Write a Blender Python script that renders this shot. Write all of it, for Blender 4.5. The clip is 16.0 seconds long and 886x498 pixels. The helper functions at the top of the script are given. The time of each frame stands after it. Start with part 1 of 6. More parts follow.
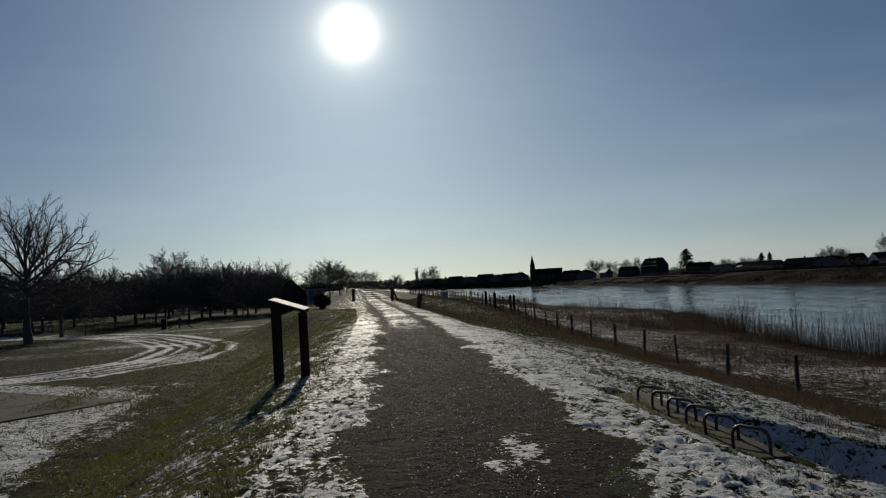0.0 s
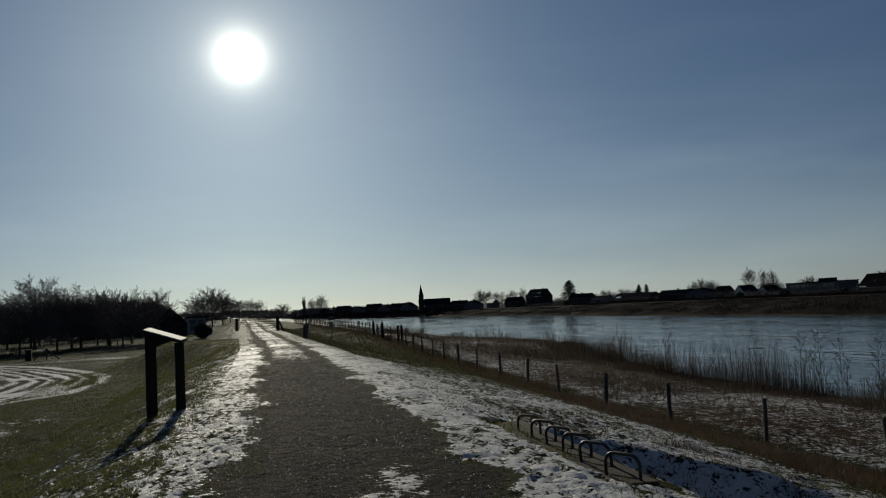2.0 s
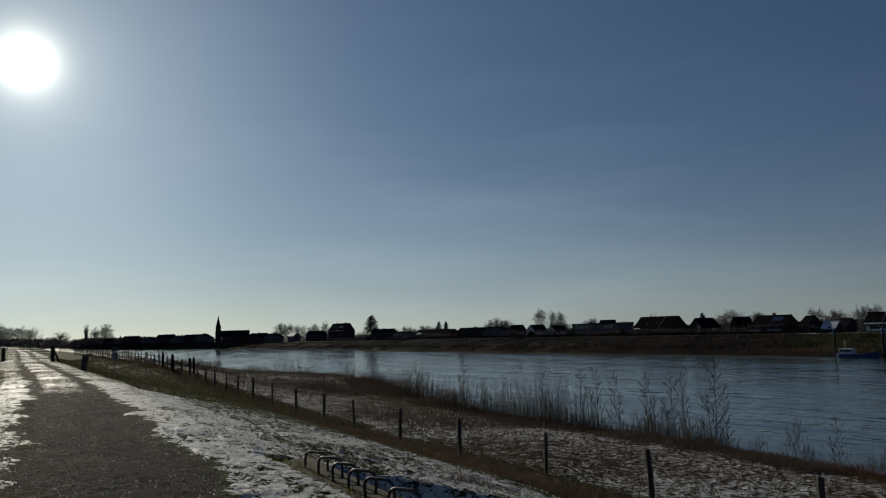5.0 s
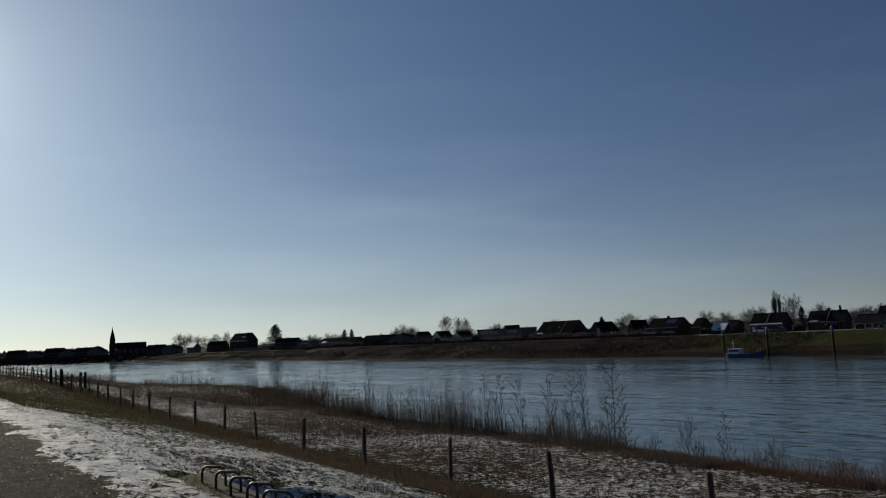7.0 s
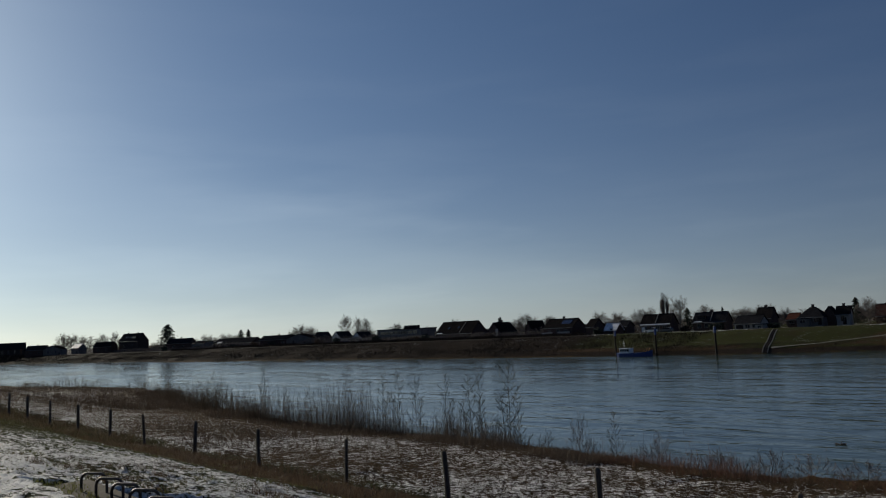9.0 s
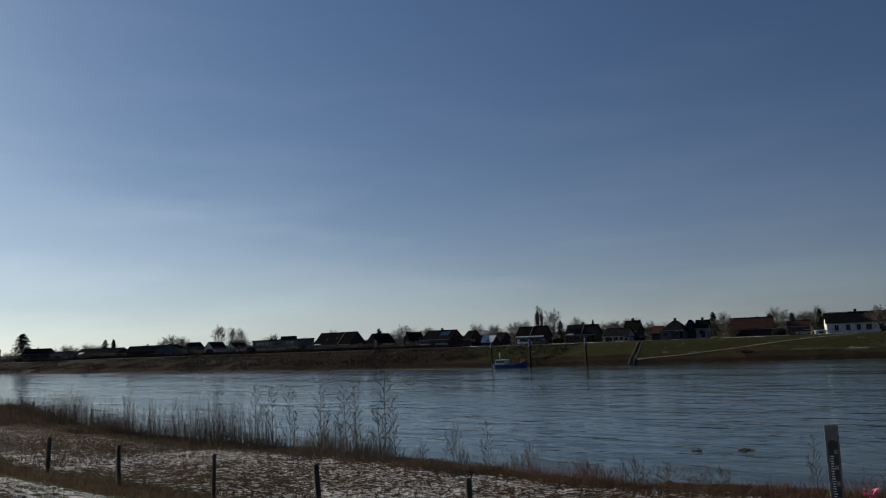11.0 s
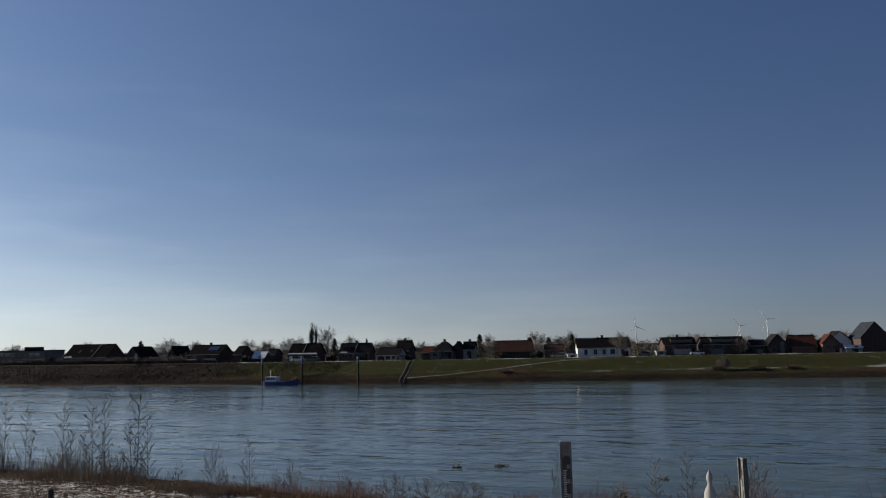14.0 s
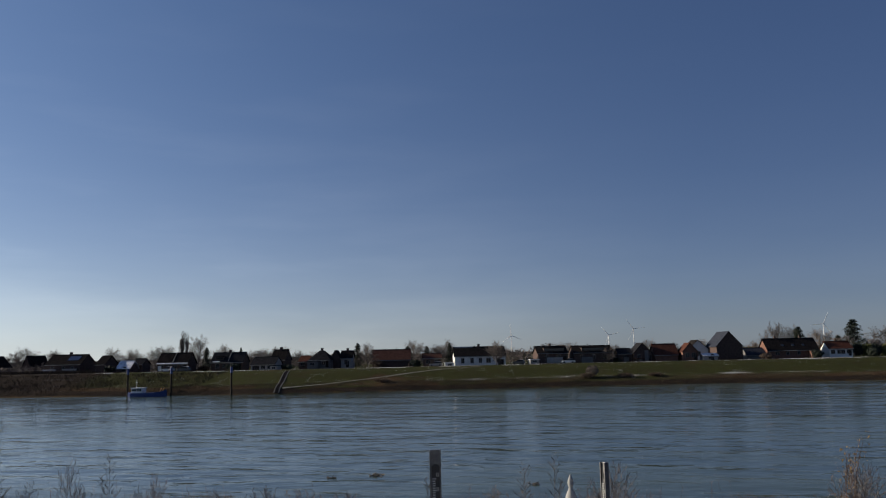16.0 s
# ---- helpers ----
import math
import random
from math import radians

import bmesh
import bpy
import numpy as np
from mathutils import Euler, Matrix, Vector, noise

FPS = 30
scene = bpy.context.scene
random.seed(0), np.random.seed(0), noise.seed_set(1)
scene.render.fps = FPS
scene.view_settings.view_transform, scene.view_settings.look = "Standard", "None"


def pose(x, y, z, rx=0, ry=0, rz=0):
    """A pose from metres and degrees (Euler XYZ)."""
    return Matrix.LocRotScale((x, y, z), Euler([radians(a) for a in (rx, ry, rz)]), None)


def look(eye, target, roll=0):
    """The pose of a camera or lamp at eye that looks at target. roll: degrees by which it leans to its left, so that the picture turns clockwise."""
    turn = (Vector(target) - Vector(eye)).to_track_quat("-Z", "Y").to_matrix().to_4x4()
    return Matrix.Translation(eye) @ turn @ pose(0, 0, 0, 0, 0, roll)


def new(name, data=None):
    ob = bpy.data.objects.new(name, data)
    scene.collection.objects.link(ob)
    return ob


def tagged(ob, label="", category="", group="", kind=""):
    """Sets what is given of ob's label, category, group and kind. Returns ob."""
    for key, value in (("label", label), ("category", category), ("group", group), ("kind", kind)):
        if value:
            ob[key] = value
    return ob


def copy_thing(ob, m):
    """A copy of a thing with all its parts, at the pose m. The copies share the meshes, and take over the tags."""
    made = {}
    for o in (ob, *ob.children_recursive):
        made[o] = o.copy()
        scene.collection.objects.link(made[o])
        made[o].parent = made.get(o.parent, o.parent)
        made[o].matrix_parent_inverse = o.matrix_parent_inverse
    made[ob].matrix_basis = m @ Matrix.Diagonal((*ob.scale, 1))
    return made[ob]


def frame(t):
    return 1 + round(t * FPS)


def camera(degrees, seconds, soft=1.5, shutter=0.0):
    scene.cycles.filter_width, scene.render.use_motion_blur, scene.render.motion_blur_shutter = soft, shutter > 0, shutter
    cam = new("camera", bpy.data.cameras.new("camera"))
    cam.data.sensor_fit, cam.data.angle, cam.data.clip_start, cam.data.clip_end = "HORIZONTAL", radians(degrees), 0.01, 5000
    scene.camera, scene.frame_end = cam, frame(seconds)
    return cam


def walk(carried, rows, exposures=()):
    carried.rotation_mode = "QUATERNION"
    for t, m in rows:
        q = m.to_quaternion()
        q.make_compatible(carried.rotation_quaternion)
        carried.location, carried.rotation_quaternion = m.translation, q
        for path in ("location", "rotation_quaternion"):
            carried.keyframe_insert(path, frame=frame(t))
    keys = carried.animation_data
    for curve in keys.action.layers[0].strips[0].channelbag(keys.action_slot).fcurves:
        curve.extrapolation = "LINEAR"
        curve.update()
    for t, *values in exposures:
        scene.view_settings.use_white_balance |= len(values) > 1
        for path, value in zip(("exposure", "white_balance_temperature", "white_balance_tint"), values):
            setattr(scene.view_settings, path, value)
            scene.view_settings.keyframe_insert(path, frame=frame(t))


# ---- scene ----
cam = camera(58.76, 16.0, soft=1.1)
PATH = [
    (0.0, pose(0.063, 0.496, 1.62, 92.39, 3.32, -7.28)),
    (0.5, pose(0.076, 0.494, 1.62, 92.81, 3.21, -8.76)),
    (1.0, pose(0.092, 0.492, 1.62, 93.21, 3.41, -10.58)),
    (1.5, pose(0.110, 0.488, 1.62, 93.55, 3.96, -12.65)),
    (2.0, pose(0.132, 0.482, 1.62, 94.10, 3.06, -15.37)),
    (2.5, pose(0.153, 0.476, 1.62, 94.67, 2.92, -17.77)),
    (3.0, pose(0.172, 0.469, 1.62, 95.32, 2.43, -20.12)),
    (3.5, pose(0.187, 0.464, 1.62, 95.78, 2.46, -21.95)),
    (4.0, pose(0.209, 0.454, 1.62, 95.96, 2.14, -24.71)),
    (6.5, pose(0.286, 0.410, 1.62, 96.04, 2.42, -34.89)),
    (7.0, pose(0.297, 0.402, 1.62, 96.23, 2.81, -36.44)),
    (7.5, pose(0.309, 0.393, 1.62, 96.39, 3.15, -38.10)),
    (8.0, pose(0.320, 0.384, 1.62, 96.08, 3.27, -39.85)),
    (8.5, pose(0.332, 0.373, 1.62, 95.92, 3.12, -41.67)),
    (9.0, pose(0.345, 0.362, 1.62, 95.89, 2.81, -43.67)),
    (11.5, pose(0.410, 0.287, 1.62, 96.43, 2.33, -55.00)),
    (12.0, pose(0.422, 0.267, 1.62, 96.65, 1.99, -57.67)),
    (12.5, pose(0.434, 0.248, 1.62, 97.02, 1.74, -60.26)),
    (13.0, pose(0.448, 0.222, 1.62, 96.91, 1.42, -63.58)),
    (13.5, pose(0.457, 0.203, 1.62, 96.99, 1.60, -65.99)),
    (14.0, pose(0.466, 0.182, 1.62, 97.04, 1.11, -68.66)),
    (14.5, pose(0.473, 0.163, 1.62, 97.07, 1.15, -70.92)),
    (15.0, pose(0.479, 0.144, 1.62, 97.13, 1.23, -73.27)),
    (15.5, pose(0.484, 0.125, 1.62, 97.26, 1.17, -75.52)),
    (16.0, pose(0.488, 0.109, 1.62, 97.50, 1.24, -77.43)),
]
walk(cam, PATH, [(0, -0.28, 6900, 4), (1, -0.37, 6900, 3), (4, -0.45, 6900, 3), (6.5, -0.05, 6900, 5), (9, 0.2, 6950, 6), (12.5, 0.55, 7050, 9), (16, 0.88, 7050, 12)])

# the river bank, the dike and the village: x across the river, y along the dike, z up
SUN_AZ, SUN_EL = 1.5, 18.0
WATER_Z = -7.88

# ---- sky and sun ----
sun_dir = Vector((math.sin(radians(SUN_AZ)) * math.cos(radians(SUN_EL)), math.cos(radians(SUN_AZ)) * math.cos(radians(SUN_EL)), math.sin(radians(SUN_EL))))
world = bpy.data.worlds.new("winter_sky")
scene.world = world
world.use_nodes = True
wn, wl = world.node_tree.nodes, world.node_tree.links
wn.clear()
sky = wn.new("ShaderNodeTexSky")
sky.sky_type, sky.sun_disc = "NISHITA", False
sky.sun_elevation, sky.sun_rotation = radians(SUN_EL), radians(SUN_AZ)
sky.altitude, sky.air_density, sky.dust_density, sky.ozone_density = 30, 0.9, 0.55, 3.0
back = wn.new("ShaderNodeBackground")
back.inputs["Strength"].default_value = 0.093
soft_sky = wn.new("ShaderNodeGamma")
soft_sky.inputs[1].default_value = 0.65
wl.new(sky.outputs[0], soft_sky.inputs[0])
tint = wn.new("ShaderNodeVectorMath")
tint.operation = "MULTIPLY"
tint.inputs[1].default_value = (0.76, 0.99, 1.3)
wl.new(soft_sky.outputs[0], tint.inputs[0])
# the bright aureole round the sun's disc
coord = wn.new("ShaderNodeTexCoord")
dot = wn.new("ShaderNodeVectorMath")
dot.operation = "DOT_PRODUCT"
dot.inputs[1].default_value = sun_dir
wl.new(coord.outputs["Generated"], dot.inputs[0])


def wmath(op, a, b):
    n = wn.new("ShaderNodeMath")
    n.operation = op
    for i, v in enumerate((a, b)):
        if isinstance(v, (int, float)):
            n.inputs[i].default_value = v
        else:
            wl.new(v, n.inputs[i])
    return n.outputs[0]


c = wmath("MAXIMUM", dot.outputs["Value"], 0.0)
# a clear cold sky: deeper and bluer away from the sun
turn_off = wmath("SQRT", wmath("SUBTRACT", 1.0, wmath("MAXIMUM", dot.outputs["Value"], -1.0)), 0.0)
deep = wn.new("ShaderNodeCombineXYZ")
for i, k in enumerate((-1.35, -1.26, -0.98)):
    wl.new(wmath("POWER", 2.0, wmath("MULTIPLY", turn_off, k)), deep.inputs[i])
deep_sky = wn.new("ShaderNodeVectorMath")
deep_sky.operation = "MULTIPLY"
wl.new(tint.outputs[0], deep_sky.inputs[0])
wl.new(deep.outputs[0], deep_sky.inputs[1])
wl.new(deep_sky.outputs[0], back.inputs[0])
core = wmath("MULTIPLY", wmath("POWER", c, 18000.0), 22.0)
halo = wmath("ADD", wmath("MULTIPLY", wmath("POWER", c, 2400.0), 1.7), wmath("MULTIPLY", wmath("POWER", c, 420.0), 0.28))
wide = wmath("MULTIPLY", wmath("POWER", c, 40.0), 0.09)
# winter haze that thins out upwards, brighter towards the sun
up = wn.new("ShaderNodeSeparateXYZ")
wl.new(coord.outputs["Generated"], up.inputs[0])
thin = wmath("POWER", wmath("SUBTRACT", 1.0, wmath("MAXIMUM", up.outputs["Z"], 0.0)), 9.0)
haze = wn.new("ShaderNodeBackground")
haze.inputs[0].default_value = (0.95, 1.0, 0.98, 1)
wisp_at = wn.new("ShaderNodeMapping")
wisp_at.inputs["Scale"].default_value = (2.2, 2.2, 13)
wl.new(coord.outputs["Generated"], wisp_at.inputs[0])
wisp = wn.new("ShaderNodeTexNoise")
wisp.inputs["Scale"].default_value, wisp.inputs["Detail"].default_value = 1.6, 5
wl.new(wisp_at.outputs[0], wisp.inputs["Vector"])
streak = wmath("ADD", 0.72, wmath("MULTIPLY", wisp.outputs[0], 0.56))
veil = wmath("MULTIPLY", wmath("POWER", wmath("SUBTRACT", 1.0, wmath("MAXIMUM", up.outputs["Z"], 0.0)), 3.5), wmath("MULTIPLY", wmath("MAXIMUM", wmath("SUBTRACT", wisp.outputs[0], 0.5), 0.0), wmath("MULTIPLY", c, 0.16)))
# a thin sheet of high cloud over the river, its upper edge sinking away from the sun
bearing = wmath("ARCTAN2", up.outputs["X"], up.outputs["Y"])
edge = wmath("ADD", wmath("SUBTRACT", wmath("SUBTRACT", 0.205, up.outputs["Z"]), wmath("MULTIPLY", wmath("SUBTRACT", bearing, 0.56), 0.26)), wmath("MULTIPLY", wmath("SUBTRACT", wisp.outputs[0], 0.5), 0.09))
sheet_f = wn.new("ShaderNodeMapRange")
sheet_f.interpolation_type = "SMOOTHSTEP"
sheet_f.inputs["From Min"].default_value, sheet_f.inputs["From Max"].default_value = -0.01, 0.075
wl.new(edge, sheet_f.inputs["Value"])
sheet_w = wn.new("ShaderNodeMapRange")
sheet_w.interpolation_type = "SMOOTHSTEP"
sheet_w.inputs["From Min"].default_value, sheet_w.inputs["From Max"].default_value = 0.2, 0.6
wl.new(bearing, sheet_w.inputs["Value"])
veil = wmath("ADD", veil, wmath("MULTIPLY", wmath("MULTIPLY", sheet_f.outputs["Result"], sheet_w.outputs["Result"]), 0.036))
wl.new(wmath("ADD", veil, wmath("MULTIPLY", wmath("MULTIPLY", thin, streak), wmath("ADD", 0.055, wmath("MULTIPLY", c, 0.185)))), haze.inputs["Strength"])
glow = wn.new("ShaderNodeBackground")
glow.inputs[0].default_value = (1.0, 0.97, 0.9, 1)
wl.new(wmath("ADD", wmath("ADD", core, halo), wide), glow.inputs["Strength"])
both = wn.new("ShaderNodeAddShader")
wl.new(back.outputs[0], both.inputs[0])
wl.new(glow.outputs[0], both.inputs[1])
all_sky = wn.new("ShaderNodeAddShader")
wl.new(both.outputs[0], all_sky.inputs[0])
wl.new(haze.outputs[0], all_sky.inputs[1])
wl.new(all_sky.outputs[0], wn.new("ShaderNodeOutputWorld").inputs[0])

sun = new("sun", bpy.data.lights.new("sun", "SUN"))
sun.data.energy, sun.data.angle, sun.data.color = 3.5, radians(0.55), (1.0, 0.93, 0.82)
sun.matrix_world = look(sun_dir * 100, (0, 0, 0))


# ---- helpers ----
def shader(name):
    m = bpy.data.materials.new(name)
    m.use_nodes = True
    nt = m.node_tree
    return m, nt, nt.nodes["Principled BSDF"]


def mixc(nt, fac, a, b):
    n = nt.nodes.new("ShaderNodeMix")
    n.data_type = "RGBA"
    for sock, v in ((n.inputs[0], fac), (n.inputs[6], a), (n.inputs[7], b)):
        if isinstance(v, (int, float)):
            sock.default_value = v
        elif isinstance(v, tuple):
            sock.default_value = (*v, 1)
        else:
            nt.links.new(v, sock)
    return n.outputs[2]


def mth(nt, op, a, b=0.0, clamp=False):
    n = nt.nodes.new("ShaderNodeMath")
    n.operation, n.use_clamp = op, clamp
    for i, v in enumerate((a, b)):
        if isinstance(v, (int, float)):
            n.inputs[i].default_value = v
        else:
            nt.links.new(v, n.inputs[i])
    return n.outputs[0]


def noise_tex(nt, scale, detail=4.0, rough=0.6, stretch=None, co="Object"):
    tc = nt.nodes.new("ShaderNodeTexCoord")
    n = nt.nodes.new("ShaderNodeTexNoise")
    n.inputs["Scale"].default_value, n.inputs["Detail"].default_value, n.inputs["Roughness"].default_value = scale, detail, rough
    src = tc.outputs[co]
    if stretch:
        mp = nt.nodes.new("ShaderNodeMapping")
        mp.inputs["Scale"].default_value = stretch
        nt.links.new(src, mp.inputs[0])
        src = mp.outputs[0]
    nt.links.new(src, n.inputs["Vector"])
    return n.outputs["Fac"]


def ramp(nt, fac, lo, hi):
    n = nt.nodes.new("ShaderNodeMapRange")
    n.interpolation_type = "SMOOTHSTEP"
    n.inputs["From Min"].default_value, n.inputs["From Max"].default_value = lo, hi
    nt.links.new(fac, n.inputs["Value"])
    return n.outputs["Result"]


def bump(nt, bsdf, height, strength, distance):
    n = nt.nodes.new("ShaderNodeBump")
    n.inputs["Strength"].default_value, n.inputs["Distance"].default_value = strength, distance
    nt.links.new(height, n.inputs["Height"])
    nt.links.new(n.outputs[0], bsdf.inputs["Normal"])


def attr(nt, name):
    n = nt.nodes.new("ShaderNodeAttribute")
    n.attribute_name = name
    return n.outputs["Fac"]


def plain(name, col, col2, scale=6.0, rough=0.8, metal=0.0, bumpy=0.3, dist=0.01, stretch=None, island=False, spec=0.5):
    """A surface of two mixed tones with grain at two scales."""
    m, nt, b = shader(name)
    f1 = noise_tex(nt, scale, 6, 0.65, stretch)
    f2 = noise_tex(nt, scale * 9, 3, 0.6, stretch)
    f = mth(nt, "ADD", mth(nt, "MULTIPLY", f1, 0.65), mth(nt, "MULTIPLY", f2, 0.35))
    f = ramp(nt, f, 0.36, 0.64)
    col_out = mixc(nt, f, col, col2)
    if island:
        g = nt.nodes.new("ShaderNodeNewGeometry")
        oi = nt.nodes.new("ShaderNodeObjectInfo")
        r = mth(nt, "ADD", g.outputs["Random Per Island"], mth(nt, "MULTIPLY", oi.outputs["Random"], 0.3))
        k = mth(nt, "ADD", mth(nt, "MULTIPLY", r, 0.8), 0.5)
        vm = nt.nodes.new("ShaderNodeVectorMath")
        vm.operation = "SCALE"
        nt.links.new(col_out, vm.inputs[0])
        nt.links.new(k, vm.inputs["Scale"])
        col_out = vm.outputs[0]
    nt.links.new(col_out, b.inputs["Base Color"])
    b.inputs["Roughness"].default_value, b.inputs["Metallic"].default_value = rough, metal
    b.inputs["Specular IOR Level"].default_value = spec
    if bumpy:
        bump(nt, b, f2, bumpy, dist)
    return m


def part(name, bm, material, parent=None, label=""):
    me = bpy.data.meshes.new(name)
    bm.to_mesh(me)
    bm.free()
    me.materials.append(material)
    ob = new(name, me)
    ob.parent = parent
    return tagged(ob, label)


def raw(name, verts, faces, material, parent=None, label="", smooth=False):
    me = bpy.data.meshes.new(name)
    me.from_pydata(verts, [], faces)
    me.materials.append(material)
    if smooth:
        me.polygons.foreach_set("use_smooth", [True] * len(me.polygons))
    ob = new(name, me)
    ob.parent = parent
    return tagged(ob, label)


def quick(name, verts, quads, tris, material, parent=None, label="", smooth=False):
    """A mesh straight from arrays of vertices, quads and triangles."""
    me = bpy.data.meshes.new(name)
    v = np.asarray(verts, np.float32).reshape(-1, 3)
    q, t = np.asarray(quads, np.int32).reshape(-1, 4), np.asarray(tris, np.int32).reshape(-1, 3)
    me.vertices.add(len(v))
    me.vertices.foreach_set("co", v.ravel())
    me.loops.add(q.size + t.size)
    me.loops.foreach_set("vertex_index", np.concatenate([q.ravel(), t.ravel()]))
    me.polygons.add(len(q) + len(t))
    me.polygons.foreach_set("loop_start", np.concatenate([np.arange(len(q)) * 4, q.size + np.arange(len(t)) * 3]).astype(np.int32))
    if smooth:
        me.polygons.foreach_set("use_smooth", [True] * len(me.polygons))
    me.update(calc_edges=True)
    me.materials.append(material)
    ob = new(name, me)
    ob.parent = parent
    return tagged(ob, label)


def thing(name, label, category, group="", m=None, kind=""):
    ob = new(name)
    if m is not None:
        ob.matrix_basis = m
    return tagged(ob, label, category, group, kind)


def box(bm, x0, x1, y0, y1, z0, z1, bevel=0.0):
    b = bmesh.new()
    bmesh.ops.create_cube(b, size=1, matrix=Matrix.LocRotScale(((x0 + x1) / 2, (y0 + y1) / 2, (z0 + z1) / 2), None, (x1 - x0, y1 - y0, z1 - z0)))
    if bevel:
        bmesh.ops.bevel(b, geom=b.edges[:], offset=bevel, segments=2, affect="EDGES", profile=0.6)
    me = bpy.data.meshes.new("tmp")
    b.to_mesh(me)
    b.free()
    bm.from_mesh(me)
    bpy.data.meshes.remove(me)
    return bm


def rod(bm, a, b, r0, r1, sides=8, cap=True):
    a, b = Vector(a), Vector(b)
    q = (b - a).to_track_quat("Z", "Y").to_matrix().to_4x4()
    bmesh.ops.create_cone(bm, cap_ends=cap, segments=sides, radius1=r0, radius2=r1, depth=(b - a).length, matrix=Matrix.Translation((a + b) / 2) @ q)
    return bm


def lathe(bm, profile, sides=16):
    """Turns (radius, height) pairs round the z axis."""
    rings = []
    for r, z in profile:
        rings.append([bm.verts.new((r * math.cos(2 * math.pi * i / sides), r * math.sin(2 * math.pi * i / sides), z)) for i in range(sides)])
    for lo, hi in zip(rings, rings[1:]):
        for i in range(sides):
            bm.faces.new((lo[i], lo[(i + 1) % sides], hi[(i + 1) % sides], hi[i]))
    bm.faces.new(rings[0][::-1])
    bm.faces.new(rings[-1])
    return bm


def vnoise(x, y, size, seed=0):
    """Smooth value noise, 0 to 1, on arrays."""
    x, y = np.asarray(x, float) / size, np.asarray(y, float) / size
    xi, yi = np.floor(x), np.floor(y)
    fx, fy = x - xi, y - yi
    fx, fy = fx * fx * (3 - 2 * fx), fy * fy * (3 - 2 * fy)

    def h(a, b):
        v = np.sin(a * 127.1 + b * 311.7 + seed * 74.7) * 43758.5453
        return v - np.floor(v)
    return (h(xi, yi) * (1 - fx) + h(xi + 1, yi) * fx) * (1 - fy) + (h(xi, yi + 1) * (1 - fx) + h(xi + 1, yi + 1) * fx) * fy


def sstep(v, lo, hi):
    k = np.clip((np.asarray(v, float) - lo) / (hi - lo), 0, 1)
    return k * k * (3 - 2 * k)


# ---- the lie of the land ----
def track_mid(y):
    return np.interp(y, [-200, 0, 6, 10, 17.5, 28, 42, 90, 180, 400, 4000], [0.6, 0.85, 1.07, 1.35, 1.8, 2.25, 2.75, 3.3, 5.6, 9, 9])


def near_bank(y):
    return np.interp(y, [-600, -30, 0, 13, 19, 24, 34, 44, 54, 65, 78, 90, 103, 113, 145, 200, 270, 500, 1000, 1500, 2171, 4800], [40, 27, 24.6, 23.1, 23.9, 24.8, 25.4, 25.6, 28.0, 30.4, 34.6, 37.4, 36.6, 33.5, 32.5, 34, 41, 52, 64, 40, -130, -900])


def far_shore(y):
    return np.interp(y, [-600, -65, 4, 46, 91, 144, 407, 714, 898, 1354, 2171, 4800], [322, 227, 213, 201, 189, 185, 185, 178, 130, 90, -81, -800])


def land(x, y):
    """The height of the ground, as an array."""
    x, y = np.broadcast_arrays(np.asarray(x, float), np.asarray(y, float))
    u = x - track_mid(y)
    field = -1.8 + 0.25 * (vnoise(x, y, 23, 5) - 0.5)
    w = u + 4.5 * sstep(y, 48, 64)
    left = (field + 0.04) * sstep(-w, 1.9, 7.4) - 0.04 * sstep(-w, 0.9, 2.3)
    right = np.interp(u, [1.0, 2.2, 3.4, 6.0, 9.5, 11.6, 14, 22, 60], [0, -0.1, -0.4, -1.0, -1.95, -2.42, -2.6, -3.15, -3.3])
    right = right + np.interp(y, [28, 42, 50, 61, 69, 80, 95], [0, 0.1, 0.38, 0.78, 1.2, 1.4, 1.5]) * sstep(u, 5, 10) * (1 - sstep(u, 13, 24))
    z = np.where(u < 0, left, right)
    z = z - 0.03 * np.exp(-((np.abs(u) - 0.7) / 0.28) ** 2)
    z = z + 0.10 * (vnoise(x, y, 3.1, 1) - 0.5) * sstep(np.abs(u), 1.3, 5) + 0.3 * (vnoise(x, y, 11, 2) - 0.5) * sstep(u, 12, 20)
    # the sunk plot beside the cycle rack, its far wall turned from the sun
    wall_y = 12.3 - 0.62 * (x - 4.6)
    z = z - 0.5 * sstep(x, 4.5, 5.1) * (1 - sstep(x, 6.5, 9.5)) * sstep(y - wall_y, -5.5, -2.2) * (1 - sstep(y - wall_y, -0.75, 0.15))
    e = x - near_bank(y) + 1.2 * (vnoise(x, y, 7, 3) - 0.5)
    bed = WATER_Z - 2.2
    z = z * (1 - sstep(e, 0.3, 9.0)) + bed * sstep(e, 0.3, 9.0)
    s = x - far_shore(y) + 1.4 * (vnoise(x, y, 8, 4) - 0.5)
    crest = -2.35 - 0.5 * sstep(y, 380, 450)
    rise = np.interp(s, [-6, 0, 4, 9, 13, 22, 30, 36, 60], [0, 2.2, 3.6, 4.3, 4.8, 6.9, 7.75, 7.7, 7.2]) / 7.75
    bank = bed + (crest - bed) * rise
    return np.where(s > -6, bank, z)


def land_at(x, y):
    return float(land(np.array([x]), np.array([y]))[0])

